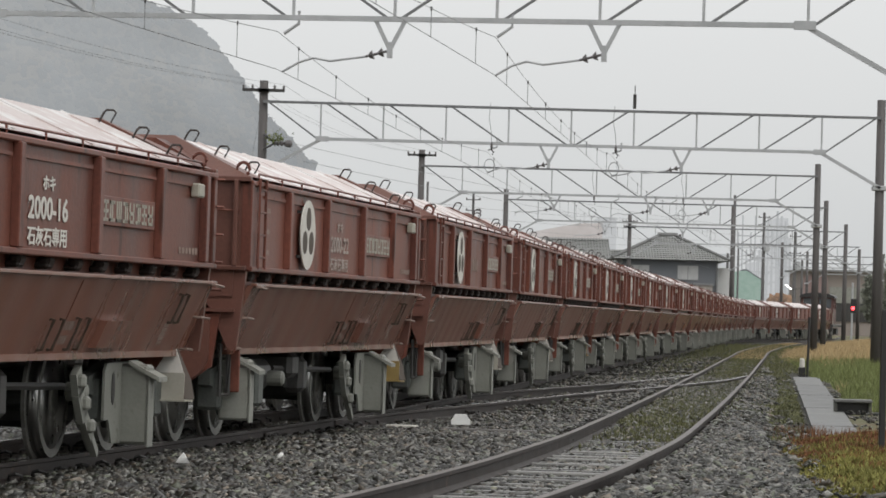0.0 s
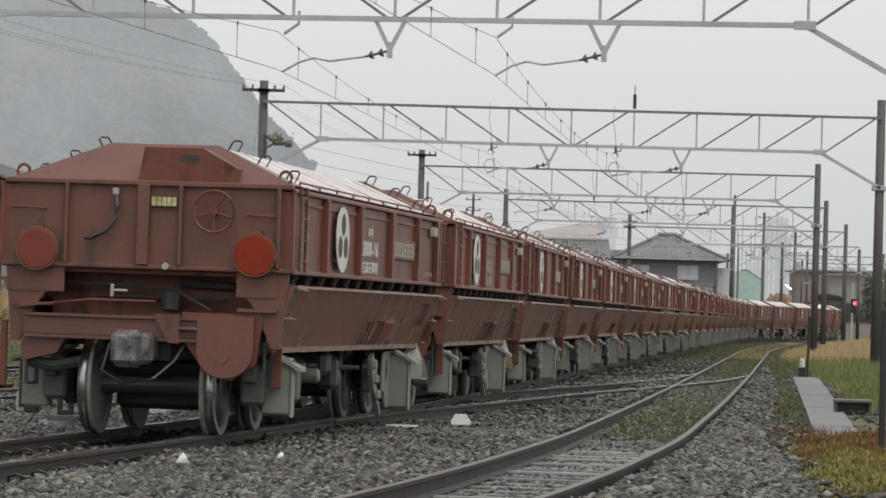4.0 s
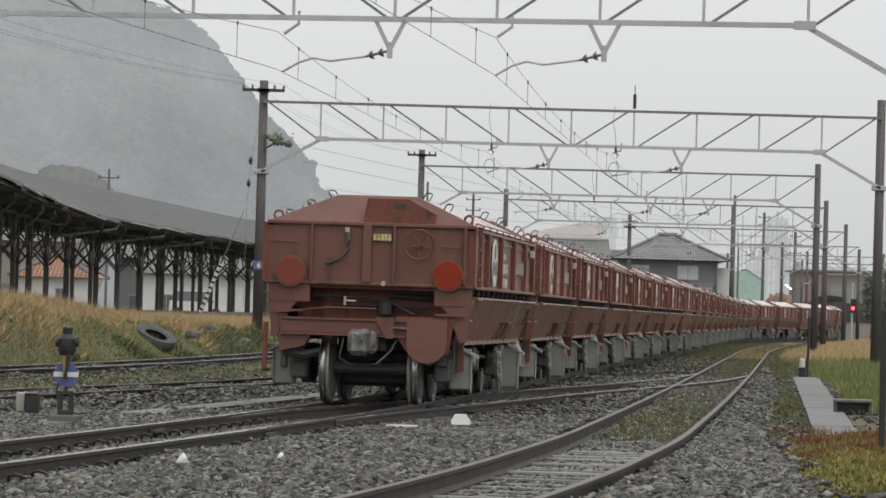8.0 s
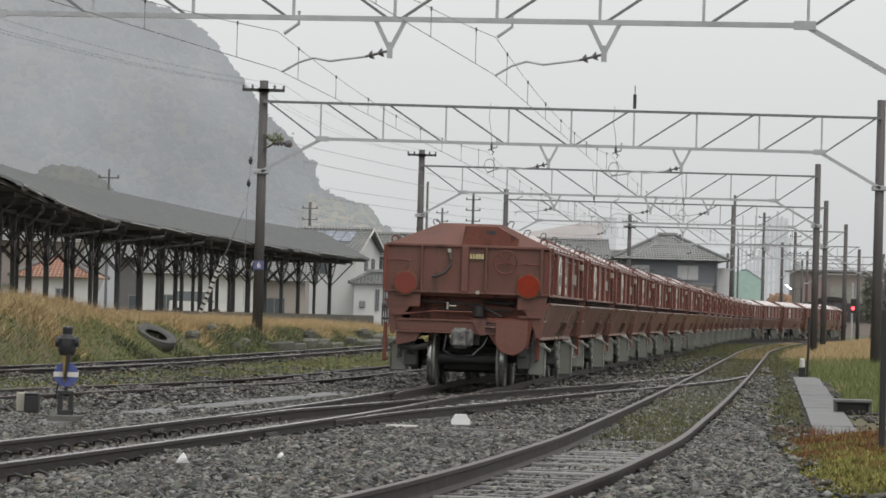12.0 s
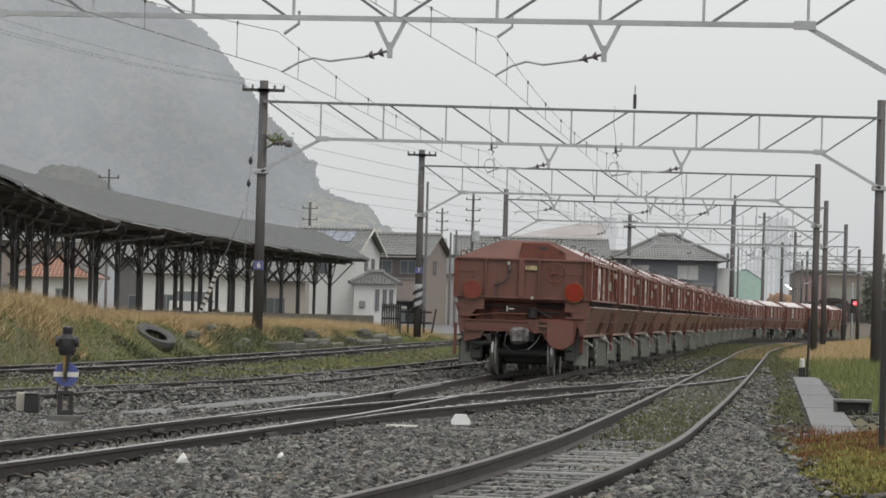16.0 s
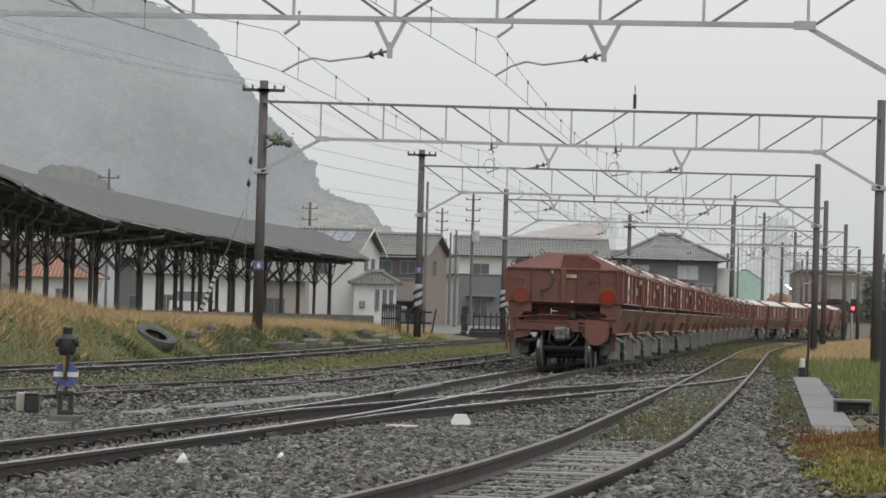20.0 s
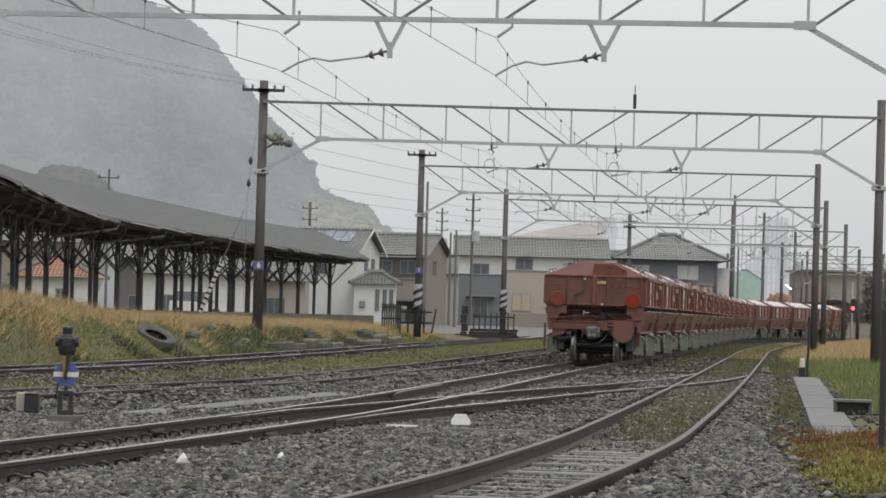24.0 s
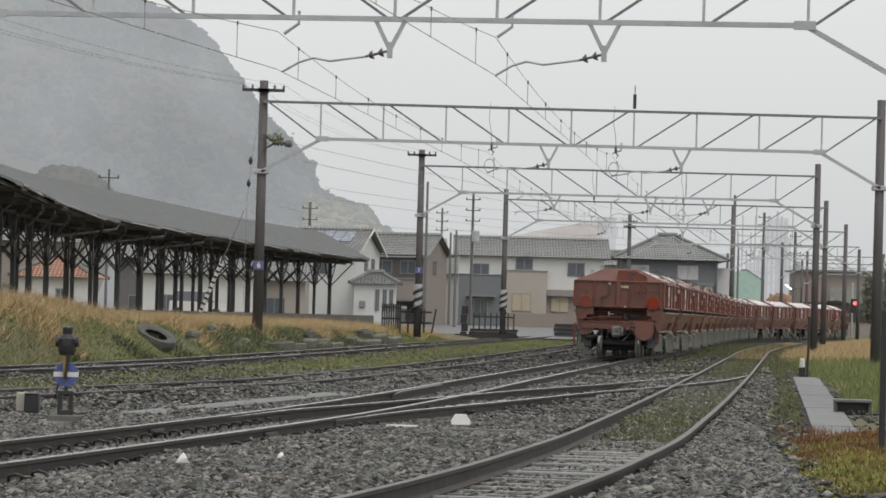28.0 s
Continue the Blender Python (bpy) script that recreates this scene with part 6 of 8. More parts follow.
def woods(name, profile, y, depth, mat, label, seed, n, lo, hi, z_low, edge=0.3):
    """Tree crowns over a slope: lumpy balls of leaves with loose sprays round them."""
    r = np.random.default_rng(seed)
    bm = bmesh.new()
    bmesh.ops.create_icosphere(bm, subdivisions=2, radius=1.0)
    ball = np.array([v.co[:] for v in bm.verts])
    tris = np.array([[v.index for v in f.verts] for f in bm.faces])
    bm.free()
    px = np.array(profile, float)
    x = r.uniform(max(px[0, 0], -130 * y / 1000), px[-1, 0], n)
    f = np.where(r.random(n) < edge, r.uniform(0.96, 1.0, n), r.random(n) ** 0.7)
    top = np.interp(x, px[:, 0], px[:, 1])
    size = r.uniform(lo, hi, n) * r.uniform(0.7, 1.0, n)
    z = -1 + (top + 1) * f - size * 0.75
    yy = y - depth * (1 - f)
    keep = (z > z_low) & (z < 100 * y / 1000)
    x, yy, z, size = x[keep], yy[keep], z[keep], size[keep]
    n = len(x)
    phase = r.uniform(0, 6.28, (n, 1, 3))
    lump = 1 + 0.16 * np.sin(ball[None] * 4.1 + phase).sum(2, keepdims=True) + r.uniform(-0.13, 0.13, (n, len(ball), 1))
    v = ball[None] * lump * size[:, None, None] * r.uniform(0.75, 1.25, (n, 1, 3)) + np.stack([x, yy, z], 1)[:, None]
    faces = (tris[None] + (np.arange(n) * len(ball))[:, None, None]).reshape(-1, 3)
    k = 26
    d = r.normal(0, 1, (n, k, 3))
    d /= np.linalg.norm(d, axis=2, keepdims=True)
    c = d * size[:, None, None] * r.uniform(0.85, 1.3, (n, k, 1)) + np.stack([x, yy, z], 1)[:, None]
    spray = (c[:, :, None] + r.normal(0, 0.13, (n, k, 3, 3)) * size[:, None, None, None]).reshape(-1, 3)
    verts = np.concatenate([v.reshape(-1, 3), spray])
    faces = np.concatenate([faces, np.arange(len(spray)).reshape(-1, 3) + n * len(ball)])
    return bulk(name, verts, faces, mat, label, "woods")


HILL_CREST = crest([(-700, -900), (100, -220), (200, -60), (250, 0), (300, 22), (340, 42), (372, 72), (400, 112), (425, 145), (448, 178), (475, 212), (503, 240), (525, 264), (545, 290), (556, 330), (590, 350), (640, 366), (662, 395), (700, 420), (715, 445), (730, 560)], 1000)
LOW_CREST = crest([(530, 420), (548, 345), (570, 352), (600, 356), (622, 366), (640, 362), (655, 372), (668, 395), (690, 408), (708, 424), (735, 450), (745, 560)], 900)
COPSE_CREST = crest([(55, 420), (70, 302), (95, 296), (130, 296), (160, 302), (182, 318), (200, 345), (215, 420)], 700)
hill("backdrop_hill", HILL_CREST, 1000, 90, WOODS_HILL, "steep wooded hill, rain mist put in its emission", 4, 0.4)
hill("backdrop_hill_low", LOW_CREST, 900, 60, WOODS_LOW, "lower wooded ridge, thinner mist put in its emission", 9, 0.35)
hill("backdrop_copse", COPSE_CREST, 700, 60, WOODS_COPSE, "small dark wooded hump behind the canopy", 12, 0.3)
woods("hill_woods", HILL_CREST, 1000, 90, WOODS_HILL, "autumn woods on the steep hill, mist put in their emission", 31, 7000, 0.9, 2.1, 14)
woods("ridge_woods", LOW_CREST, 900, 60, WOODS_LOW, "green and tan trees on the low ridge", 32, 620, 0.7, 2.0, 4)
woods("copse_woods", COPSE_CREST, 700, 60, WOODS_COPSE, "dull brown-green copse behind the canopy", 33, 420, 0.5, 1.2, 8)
woods("autumn_bush", [(35.6, 2.0), (36.2, 3.9), (37.2, 4.5), (38.3, 4.4), (38.7, 2.0)], 400, 2, AUTUMN, "rust-brown autumn bush beyond the line, mist in its emission", 34, 60, 0.25, 0.6, 0, 0.4)


def loop_hanger(x, y, z):
    t = thing("loop_hanger", "hooked insulator with a wire loop below the portal beam", "insulator", "loop hangers", at=pose(x, y, z))
    part("rod", Mesh().tube([(0, 0, 0), (0, 0, -0.22), (0.07, 0, -0.28), (0.02, 0, -0.36)], 0.022, 6), DARK, t)
    part("insulator", Mesh().lathe([(0.02, -0.02), (0.05, -0.05), (0.03, -0.09), (0.05, -0.13), (0.02, -0.17)], "z", 8), PORCELAIN, t)
    part("loop", Mesh().tube([(-0.05 + 0.15 * math.cos(a), 0, -0.68 + 0.19 * math.sin(a)) for a in (k * math.pi / 8 for k in range(16))], 0.012, 5, closed=True), WIRE, t)
    part("tail_wire", Mesh().tube([(-0.06, 0, 1.15), (-0.09, 0, 0.7), (-0.02, 0, 0.3), (0, 0, 0)], 0.008, 4), WIRE, t)


loop_hanger(1.34, 105.8, 6.2)
loop_hanger(4.98, 105.8, 6.2)
loop_hanger(6.2, 149.8, 6.2)
loop_hanger(9.9, 149.8, 6.2)


# ---- ballast ----
def rail_distance(x, y, line):
    return np.abs(x - np.interp(y, line[:, 1], line[:, 0]))


def stones(n, y0, y1, size, seed, spread=1.05):
    """Centres of loose stones over the yard between y0 and y1, kept clear of grass, rails and the pale sleepers."""
    r = np.random.default_rng(seed)
    y = y0 + (y1 - y0) * r.random(n) ** 0.85
    x = (r.random(n) * 2 - 1) * (0.128 * y * spread + 0.3)
    keep = np.ones(n, bool)
    side = x - np.interp(y, MAIN[:, 1], MAIN[:, 0])
    for off in (-0.566, 0.566):               # the rail foot and its clips lie free
        keep &= ~((side - off > 0) & (side - off < 0.15) & (y > 22) & (y < 50)) | (r.random(n) < 0.4)
    for line in (MAIN, RIGHT, LINE_B):
        d = rail_distance(x, y, line)
        keep &= (np.abs(d - 0.566) > 0.05) | (r.random(n) < 0.03)
    inside = rail_distance(x, y, RIGHT) < 0.75
    keep &= ~inside | (r.random(n) < np.interp(y, [22, 33, 38, 46], [0.36, 0.42, 0.65, 0.8]))
    c = np.interp(y, LINE_C[:, 1], LINE_C[:, 0])
    keep &= x > c - 1.2
    trough = np.interp(y, [35.2, 37.2, 39.7, 45.5, 51.6, 57.5], [-4.6, -4.3, -3.93, -3.03, -2.1, -1.25])
    keep &= (np.abs(x - trough) > 0.19) | (y < 35) | (y > 57.5) | (r.random(n) < 0.42)
    lane = np.interp(y, [41.6, 86.0], [4.58, 8.69])
    keep &= (np.abs(x - lane) > 0.30) | (y < 41) | (y > 87)
    weedy = x > np.interp(y, [20, 40, 60, 80, 100], [2.4, 3.6, 5.6, 7.4, 9.0])
    keep &= ~weedy | (r.random(n) < 0.10)
    between = (x > np.interp(y, LINE_C[:, 1], LINE_C[:, 0]) + 0.7) & (x < np.interp(y, LINE_B[:, 1], LINE_B[:, 0]) - 0.8)
    keep &= ~between | (r.random(n) < 0.25)
    for cx, cy, rr in ((0.235, 38.1, 0.2), (-0.38, 38.0, 0.25), (0.25, 37.05, 0.24), (0.75, 36.95, 0.24), (-3.98, 38.6, 0.12), (-4.6, 40.3, 0.2)):
        keep &= np.hypot(x - cx, (y - cy) * 0.55) > rr
    ends = x - np.interp(y, BRANCH[:, 1], BRANCH[:, 0])
    keep &= ~((ends > 0.5) & (ends < 1.05) & (y > 38.5) & (y < 53)) | (r.random(n) < 0.2)
    x, y, inside = x[keep], y[keep], inside[keep]
    hump = 0.035 * np.sin(x * 2.1 + y * 0.31) * np.sin(y * 0.83 + x) + 0.02
    z = -0.165 + hump + r.random(len(x)) * 0.03
    m_x, r_x = np.interp(y, MAIN[:, 1], MAIN[:, 0]) + 0.75, np.interp(y, RIGHT[:, 1], RIGHT[:, 0]) - 0.8
    f = np.clip((x - m_x) / np.maximum(r_x - m_x, 0.1), 0, 1)
    z = z + np.where((x > m_x) & (x < r_x), 0.055 * np.sin(math.pi * f) ** 0.7 * np.interp(y, [25, 36, 44], [1, 1, 0.3]), 0)
    for line in (LINE_B, LINE_C):
        z = z + np.clip((1.5 - rail_distance(x, y, line)) / 0.5, 0, 1) * 0.05
    main_in = rail_distance(x, y, MAIN) < 0.5
    z = np.where(inside, np.where(rail_distance(x, y, RIGHT) > 0.62, -0.150, np.interp(y, [22, 36, 42, 50], [-0.172, -0.166, -0.15, -0.14])), z)
    z = np.where(main_in, -0.15, z)
    d = rail_distance(x, y, RIGHT)
    z = z + np.clip((1.7 - d) / 0.7, 0, 1) * np.where(d < 0.62, np.interp(y, [38, 46, 60], [0, 0.045, 0.07]), np.interp(y, [24, 34, 45, 60], [0.055, 0.06, 0.07, 0.08]))
    s = size * r.uniform(0.55, 1.35, len(x))
    return np.stack([x, y, z], 1), s, r


def ballast(name, centres, s, r, mat, label):
    n = len(centres)
    base = np.array([(1, 0, 0), (-1, 0, 0), (0, 1, 0), (0, -1, 0), (0, 0, 1), (0, 0, -1)], float)
    v = (base[None] * r.uniform(0.55, 1.1, (n, 6, 1)) + r.uniform(-0.33, 0.33, (n, 6, 3))) * s[:, None, None] * r.uniform(0.55, 1.15, (n, 1, 3)) * np.array([1.35, 0.85, 0.44])
    ang = r.uniform(0, 2 * math.pi, n)
    tilt = r.uniform(-1.0, 1.0, n)
    ca, sa, ct, st = np.cos(ang), np.sin(ang), np.cos(tilt), np.sin(tilt)
    y1, z1 = v[:, :, 1] * ct[:, None] - v[:, :, 2] * st[:, None], v[:, :, 1] * st[:, None] + v[:, :, 2] * ct[:, None]
    x2, y2 = v[:, :, 0] * ca[:, None] - y1 * sa[:, None], v[:, :, 0] * sa[:, None] + y1 * ca[:, None]
    v = np.stack([x2, y2, z1], 2) + centres[:, None]
    f = np.array([(0, 2, 4), (2, 1, 4), (1, 3, 4), (3, 0, 4), (2, 0, 5), (1, 2, 5), (3, 1, 5), (0, 3, 5)])
    faces = (f[None] + (np.arange(n) * 6)[:, None, None]).reshape(-1, 3)
    return bulk(name, v.reshape(-1, 3), faces, mat, label, "ballast")


for seed, n, y0, y1, size in ((11, 125000, 20, 42, 0.050), (12, 100000, 40, 78, 0.050), (13, 45000, 76, 150, 0.055)):
    ballast("ballast", *stones(n, y0, y1, size, seed), BALLAST, "broken grey and brown ballast stones, wet")


# ---- grass and weeds ----
def blades(name, x, y, z, h, width, r, mat, label, lean=0.5):
    """Narrow leaning blades."""
    n = len(x)
    a = r.uniform(0, 2 * math.pi, n)
    bend = r.uniform(0.1, 1.0, n) * lean * h
    d = r.uniform(0, 2 * math.pi, n)
    w = width * r.uniform(0.6, 1.3, n)
    p0 = np.stack([x - np.cos(a) * w, y - np.sin(a) * w, z], 1)
    p1 = np.stack([x + np.cos(a) * w, y + np.sin(a) * w, z], 1)
    p2 = np.stack([x + np.cos(d) * bend, y + np.sin(d) * bend, z + h], 1)
    v = np.stack([p0, p1, p2], 1).reshape(-1, 3)
    f = np.arange(n * 3).reshape(-1, 3)
    return bulk(name, v, f, mat, label, "grass")


def patches(x, y, scale, seed):
    return np.array([noise.noise((a * scale, b * scale, seed)) for a, b in zip(x, y)])


def bank_grass():
    r = np.random.default_rng(21)
    n = 270000
    y = 56 + 109 * r.random(n) ** 1.25
    c = np.interp(y, LINE_C[:, 1], LINE_C[:, 0])
    x = c - 1.0 - r.random(n) ** 1.25 * np.interp(y, [56, 66, 80, 120, 165], [6.5, 6.5, 6.3, 7.2, 7.8])
    z = ground_height(x, y)
    q = patches(x, y, 0.35, 3.0)
    rel = np.clip((c - 1.05 - x) / 1.7, 0, 1)
    high = (rel + q * 1.1 + r.uniform(-0.25, 0.25, n) > 0.82)
    bare = (q < -0.42) & (r.random(n) < 0.7)
    for mask, mat, hgt, lab, nm in ((high & ~bare, GRASS_DRY, 0.22, "tall dry straw-coloured grass on the bank", "dry_grass"), (~high & ~bare, GRASS_GREEN, 0.14, "short green grass on the bank foot", "grass")):
        blades(nm, x[mask], y[mask], z[mask] - 0.02, hgt * r.uniform(0.5, 1.35, mask.sum()) * np.where(q[mask] > 0.15, 1.25, 0.85), 0.0085, r, mat, lab, 2.2)


def bank_tufts():
    """Tall bunches of dry grass on the bank's top and against the platform, dark weeds among the stones."""
    r = np.random.default_rng(26)
    eave_x = lambda q: np.interp(q, [p[1] for p in EAVES], [p[0] for p in EAVES])
    cy = np.concatenate([62 + 95 * r.random(620) ** 1.2, r.uniform(82, 190, 520)])
    c = np.interp(cy, LINE_C[:, 1], LINE_C[:, 0])
    cx = np.where(np.arange(len(cy)) < 620, c - 2.4 - r.random(len(cy)) * np.interp(cy, [62, 90, 160], [3.4, 4.0, 3.0]), eave_x(cy) + 0.45 + r.random(len(cy)) * 1.3)
    k = 46
    spread = r.uniform(0.10, 0.34, len(cy))
    x = (cx[:, None] + r.normal(0, 1, (len(cy), k)) * spread[:, None]).ravel()
    y = (cy[:, None] + r.normal(0, 1, (len(cy), k)) * spread[:, None] * 2).ravel()
    h = (r.uniform(0.22, 0.48, len(cy))[:, None] * r.uniform(0.5, 1.2, (len(cy), k))).ravel()
    ok = x > eave_x(y) + 0.34
    blades("dry_grass", x[ok], y[ok], ground_height(x[ok], y[ok]) - 0.02, h[ok], 0.007, r, GRASS_DRY, "tall bunches of golden dry grass", 0.9)
    n = 26000
    y = 60 + 82 * r.random(n)
    c = np.interp(y, LINE_C[:, 1], LINE_C[:, 0])
    x = c - 1.05 - r.random(n) * np.interp(y, [60, 84, 100, 140], [0.5, 1.0, 1.35, 1.0])
    q = patches(x, y, 0.55, 19.0)
    m = q > np.interp(y, [60, 84, 95, 140], [0.35, 0.15, -0.12, 0.0])
    blades("bank_weeds", x[m], y[m], ground_height(x[m], y[m]) + r.uniform(0, 0.10, m.sum()), 0.11 * r.uniform(0.4, 1.6, m.sum()), 0.022, r, IVY, "dark low weeds among the bank stones", 1.4)


def strip_grass():
    """Thin growth between the two left tracks and round the siding."""
    r = np.random.default_rng(22)
    n = 60000
    y = r.uniform(44, 190, n)
    a, b = np.interp(y, LINE_C[:, 1], LINE_C[:, 0]) + 0.75, np.interp(y, LINE_B[:, 1], LINE_B[:, 0]) - 0.7
    x = a + (b - a) * r.random(n)
    q = patches(x, y, 0.30, 7.0)
    m = (q > r.uniform(-0.55, 0.12, n)) & (b > a + 0.3)
    g = m & (r.random(n) < 0.66)
    blades("grass", x[g], y[g], np.full(g.sum(), -0.18), 0.12 * r.uniform(0.5, 1.4, g.sum()), 0.010, r, GRASS_GREEN, "low green weeds between the tracks", 1.8)
    g2 = m & ~g
    blades("dry_grass", x[g2], y[g2], np.full(g2.sum(), -0.18), 0.08 * r.uniform(0.5, 1.4, g2.sum()), 0.009, r, GRASS_DRY, "dry weeds between the tracks", 2.0)


def side_grass():
    """The verge beyond the siding: dry far off, green by the pole, rust-red weeds in front."""
    r = np.random.default_rng(23)
    n = 120000
    y = r.uniform(30, 230, n)
    left = np.interp(y, [30, 42, 60, 78, 90, 120, 150, 230], [3.5, 4.95, 6.75, 8.45, 9.2, 11.4, 14.4, 24.6])
    x = left + r.random(n) ** 1.15 * np.interp(y, [30, 100, 230], [3.0, 7, 10])
    q = patches(x, y, 0.22, 11.0)
    dry = (y > 118 + 30 * q) | (q > 0.42)
    z = -0.19 + np.clip((x - left - 0.6) / 3.0, 0, 1) * np.interp(y, [30, 60, 150], [0.05, 0.12, 0.35])
    clear = ~((x > 5.3) & (x < 6.6) & (y > 47) & (y < 53.4))
    dry, y_ok = dry & clear, (y > 48) & clear
    for mask, mat, hgt, nm, lab in ((dry & (y > 52), GRASS_DRY, 0.26, "dry_grass", "dry straw-coloured verge grass"), (~dry & y_ok, GRASS_GREEN, 0.20, "grass", "fresh green verge grass")):
        blades(nm, x[mask], y[mask], z[mask], hgt * r.uniform(0.4, 1.4, mask.sum()), 0.011, r, mat, lab, 0.9)
    # low leafy weeds in front
    n = 170000
    y = r.uniform(27, 43, n)
    left = np.interp(y, [27, 31, 36, 40, 43], [2.5, 2.75, 3.2, 3.65, 4.9])
    x = left + r.random(n) ** 0.8 * 3.2
    q = patches(x, y, 1.3, 5.0)
    grow = np.clip((x - left) / 0.8, 0.25, 1) * np.interp(y, [27, 36, 46], [1.0, 1.0, 0.55])
    rust = q + np.interp(y, [29, 33, 37, 41], [-0.35, -0.22, 0.1, 0.4]) + r.uniform(-0.4, 0.4, n) > 0.0
    for mask, mat, lab in ((rust, WEED_RUST, "rust-red autumn weeds beside the siding"), (~rust, WEED_GREEN, "yellow-green weeds beside the siding")):
        k = mask.sum()
        blades("weeds", x[mask], y[mask], -0.18 + r.uniform(0, 0.14, k) * grow[mask], 0.035 * grow[mask] * r.uniform(0.4, 1.8, k), 0.0085, r, mat, lab, 1.2)
    # sprigs that lean over the walkway's end
    n = 2600
    x, y = r.uniform(3.7, 5.6, n), r.uniform(39.5, 42.6, n)
    m = patches(x, y, 2.2, 8.0) > -0.05
    blades("weeds", x[m], y[m], np.full(m.sum(), -0.17), 0.10 * r.uniform(0.5, 1.7, m.sum()), 0.006, r, WEED_RUST, "thin red-brown sprigs by the walkway", 0.6)
    # dry growth between the far rails of the siding
    n = 9000
    y = r.uniform(118, 215, n)
    x = np.interp(y, RIGHT[:, 1], RIGHT[:, 0]) + r.uniform(-0.5, 0.5, n)
    blades("dry_grass", x, y, np.full(n, -0.12), 0.10 * r.uniform(0.5, 1.5, n), 0.014, r, GRASS_DRY, "rust-tinged dry grass between the siding's rails", 1.2)
    # sparse growth in the siding
    n = 45000
    y = r.uniform(35, 66, n)
    x = np.interp(y, RIGHT[:, 1], RIGHT[:, 0]) + r.uniform(-0.5, 2.3, n)
    m = (np.abs(np.abs(x - np.interp(y, RIGHT[:, 1], RIGHT[:, 0])) - 0.566) > 0.07) & (patches(x, y, 0.6, 15.0) > r.uniform(-0.35, 0.35, n))
    m &= (x < np.interp(y, [35, 38, 41.6, 86.0], [2.9, 3.6, 4.25, 8.3])) & (r.random(n) < np.interp(y, [35, 41, 48, 58, 66], [0.08, 0.35, 0.8, 0.7, 0.2]))
    blades("grass", x[m], y[m], -0.15 + np.interp(y[m], [38, 46, 60], [0, 0.05, 0.07]), 0.035 * r.uniform(0.5, 1.6, m.sum()), 0.012, r, GRASS_OLIVE, "mossy low growth over the siding", 2.0)
    n = 45000
    y = r.uniform(38, 190, n)
    x = np.interp(y, RIGHT[:, 1], RIGHT[:, 0]) + r.normal(0.2, 0.85, n) * np.interp(y, [38, 90, 190], [0.8, 1.0, 2.2])
    m = (np.abs(np.abs(x - np.interp(y, RIGHT[:, 1], RIGHT[:, 0])) - 0.566) > 0.07) & ((x < np.interp(y, [38, 41.6, 86.0], [3.6, 4.25, 8.3])) | (y > 88))
    blades("grass", x[m], y[m], -0.15 + np.interp(y[m], [38, 46, 60], [0, 0.04, 0.05]), 0.05 * r.uniform(0.5, 1.6, m.sum()) * np.interp(y[m], [38, 120, 190], [1, 1.5, 2.5]), 0.010, r, GRASS_OLIVE, "sparse green growth along the siding")


bank_grass()
bank_tufts()
strip_grass()
side_grass()


# ---- yard things ----
def point_indicator(x, y):
    t = thing("point_indicator", "black point indicator lamp with a blue white-barred disc", "railway signal", at=pose(x, y, -0.04) @ Matrix.Scale(1.05, 4))
    part("base_slab", Mesh().box(-0.17, 0.16, -0.15, 0.15, -0.12, 0.0, bevel=0.012), OLD_CONCRETE, t, "worn concrete base")
    for sx in (-1, 1):
        part("foot", Mesh().box(sx * 0.055 - 0.022, sx * 0.055 + 0.022, -0.06, 0.06, 0.0, 0.235, bevel=0.006), BLACKPAINT, t)
    part("foot_top", Mesh().box(-0.077, 0.077, -0.065, 0.065, 0.20, 0.245, bevel=0.008), BLACKPAINT, t)
    part("foot_base", Mesh().box(-0.077, 0.077, -0.07, 0.07, 0.0, 0.05, bevel=0.006), BLACKPAINT, t)
    part("rod", Mesh().tube([(0, 0, 0.24), (0, 0, 0.62)], 0.016, 8), BLACKPAINT, t)
    d = part("disc", Mesh().lathe([(0.124, -0.006), (0.126, 0.0), (0.124, 0.006)], "y", 30, (0.0, -0.03, 0.41)), BLUE, t, "blue disc with a white bar")
    part("bar", Mesh().box(-0.127, 0.127, -0.042, -0.036, 0.385, 0.435), WHITE, d)
    part("arrow_blade", Mesh().prism([(-0.035, -0.10, 0.60), (-0.010, -0.10, 0.60), (-0.008, -0.06, 0.42), (-0.022, -0.06, 0.33), (-0.030, -0.08, 0.42)], (0.010, 0.02, 0)), YELLOW, t, "yellow edge-on arrow blade")
    part("arrow_stay", Mesh().beam((0.03, -0.07, 0.62), (-0.005, -0.07, 0.36), 0.03, 0.02), BLACKPAINT, t)
    part("rod_link", Mesh().tube([(-0.07, -0.02, 0.36), (-0.10, -0.02, 0.20), (-0.15, 0, 0.08)], 0.008, 5), BLACKPAINT, t)
    l = part("lamp", Mesh().lathe([(0.0, 0.60), (0.075, 0.605), (0.09, 0.65), (0.095, 0.72), (0.10, 0.77), (0.065, 0.81), (0.05, 0.82), (0.055, 0.88), (0.045, 0.895), (0.0, 0.90)], "z", 16), BLACKPAINT, t)
    for sx in (-1, 1):
        part("lens", Mesh().lathe([(0.05, sx * 0.06), (0.055, sx * 0.115), (0.04, sx * 0.12)], "x", 14, (0, 0, 0.74)), BLACKPAINT, l)
    part("lens", Mesh().lathe([(0.045, -0.06), (0.048, -0.10), (0.03, -0.102)], "y", 14, (0, 0, 0.73)), BLACKPAINT, l, "dark lens")


point_indicator(-3.98, 38.6)

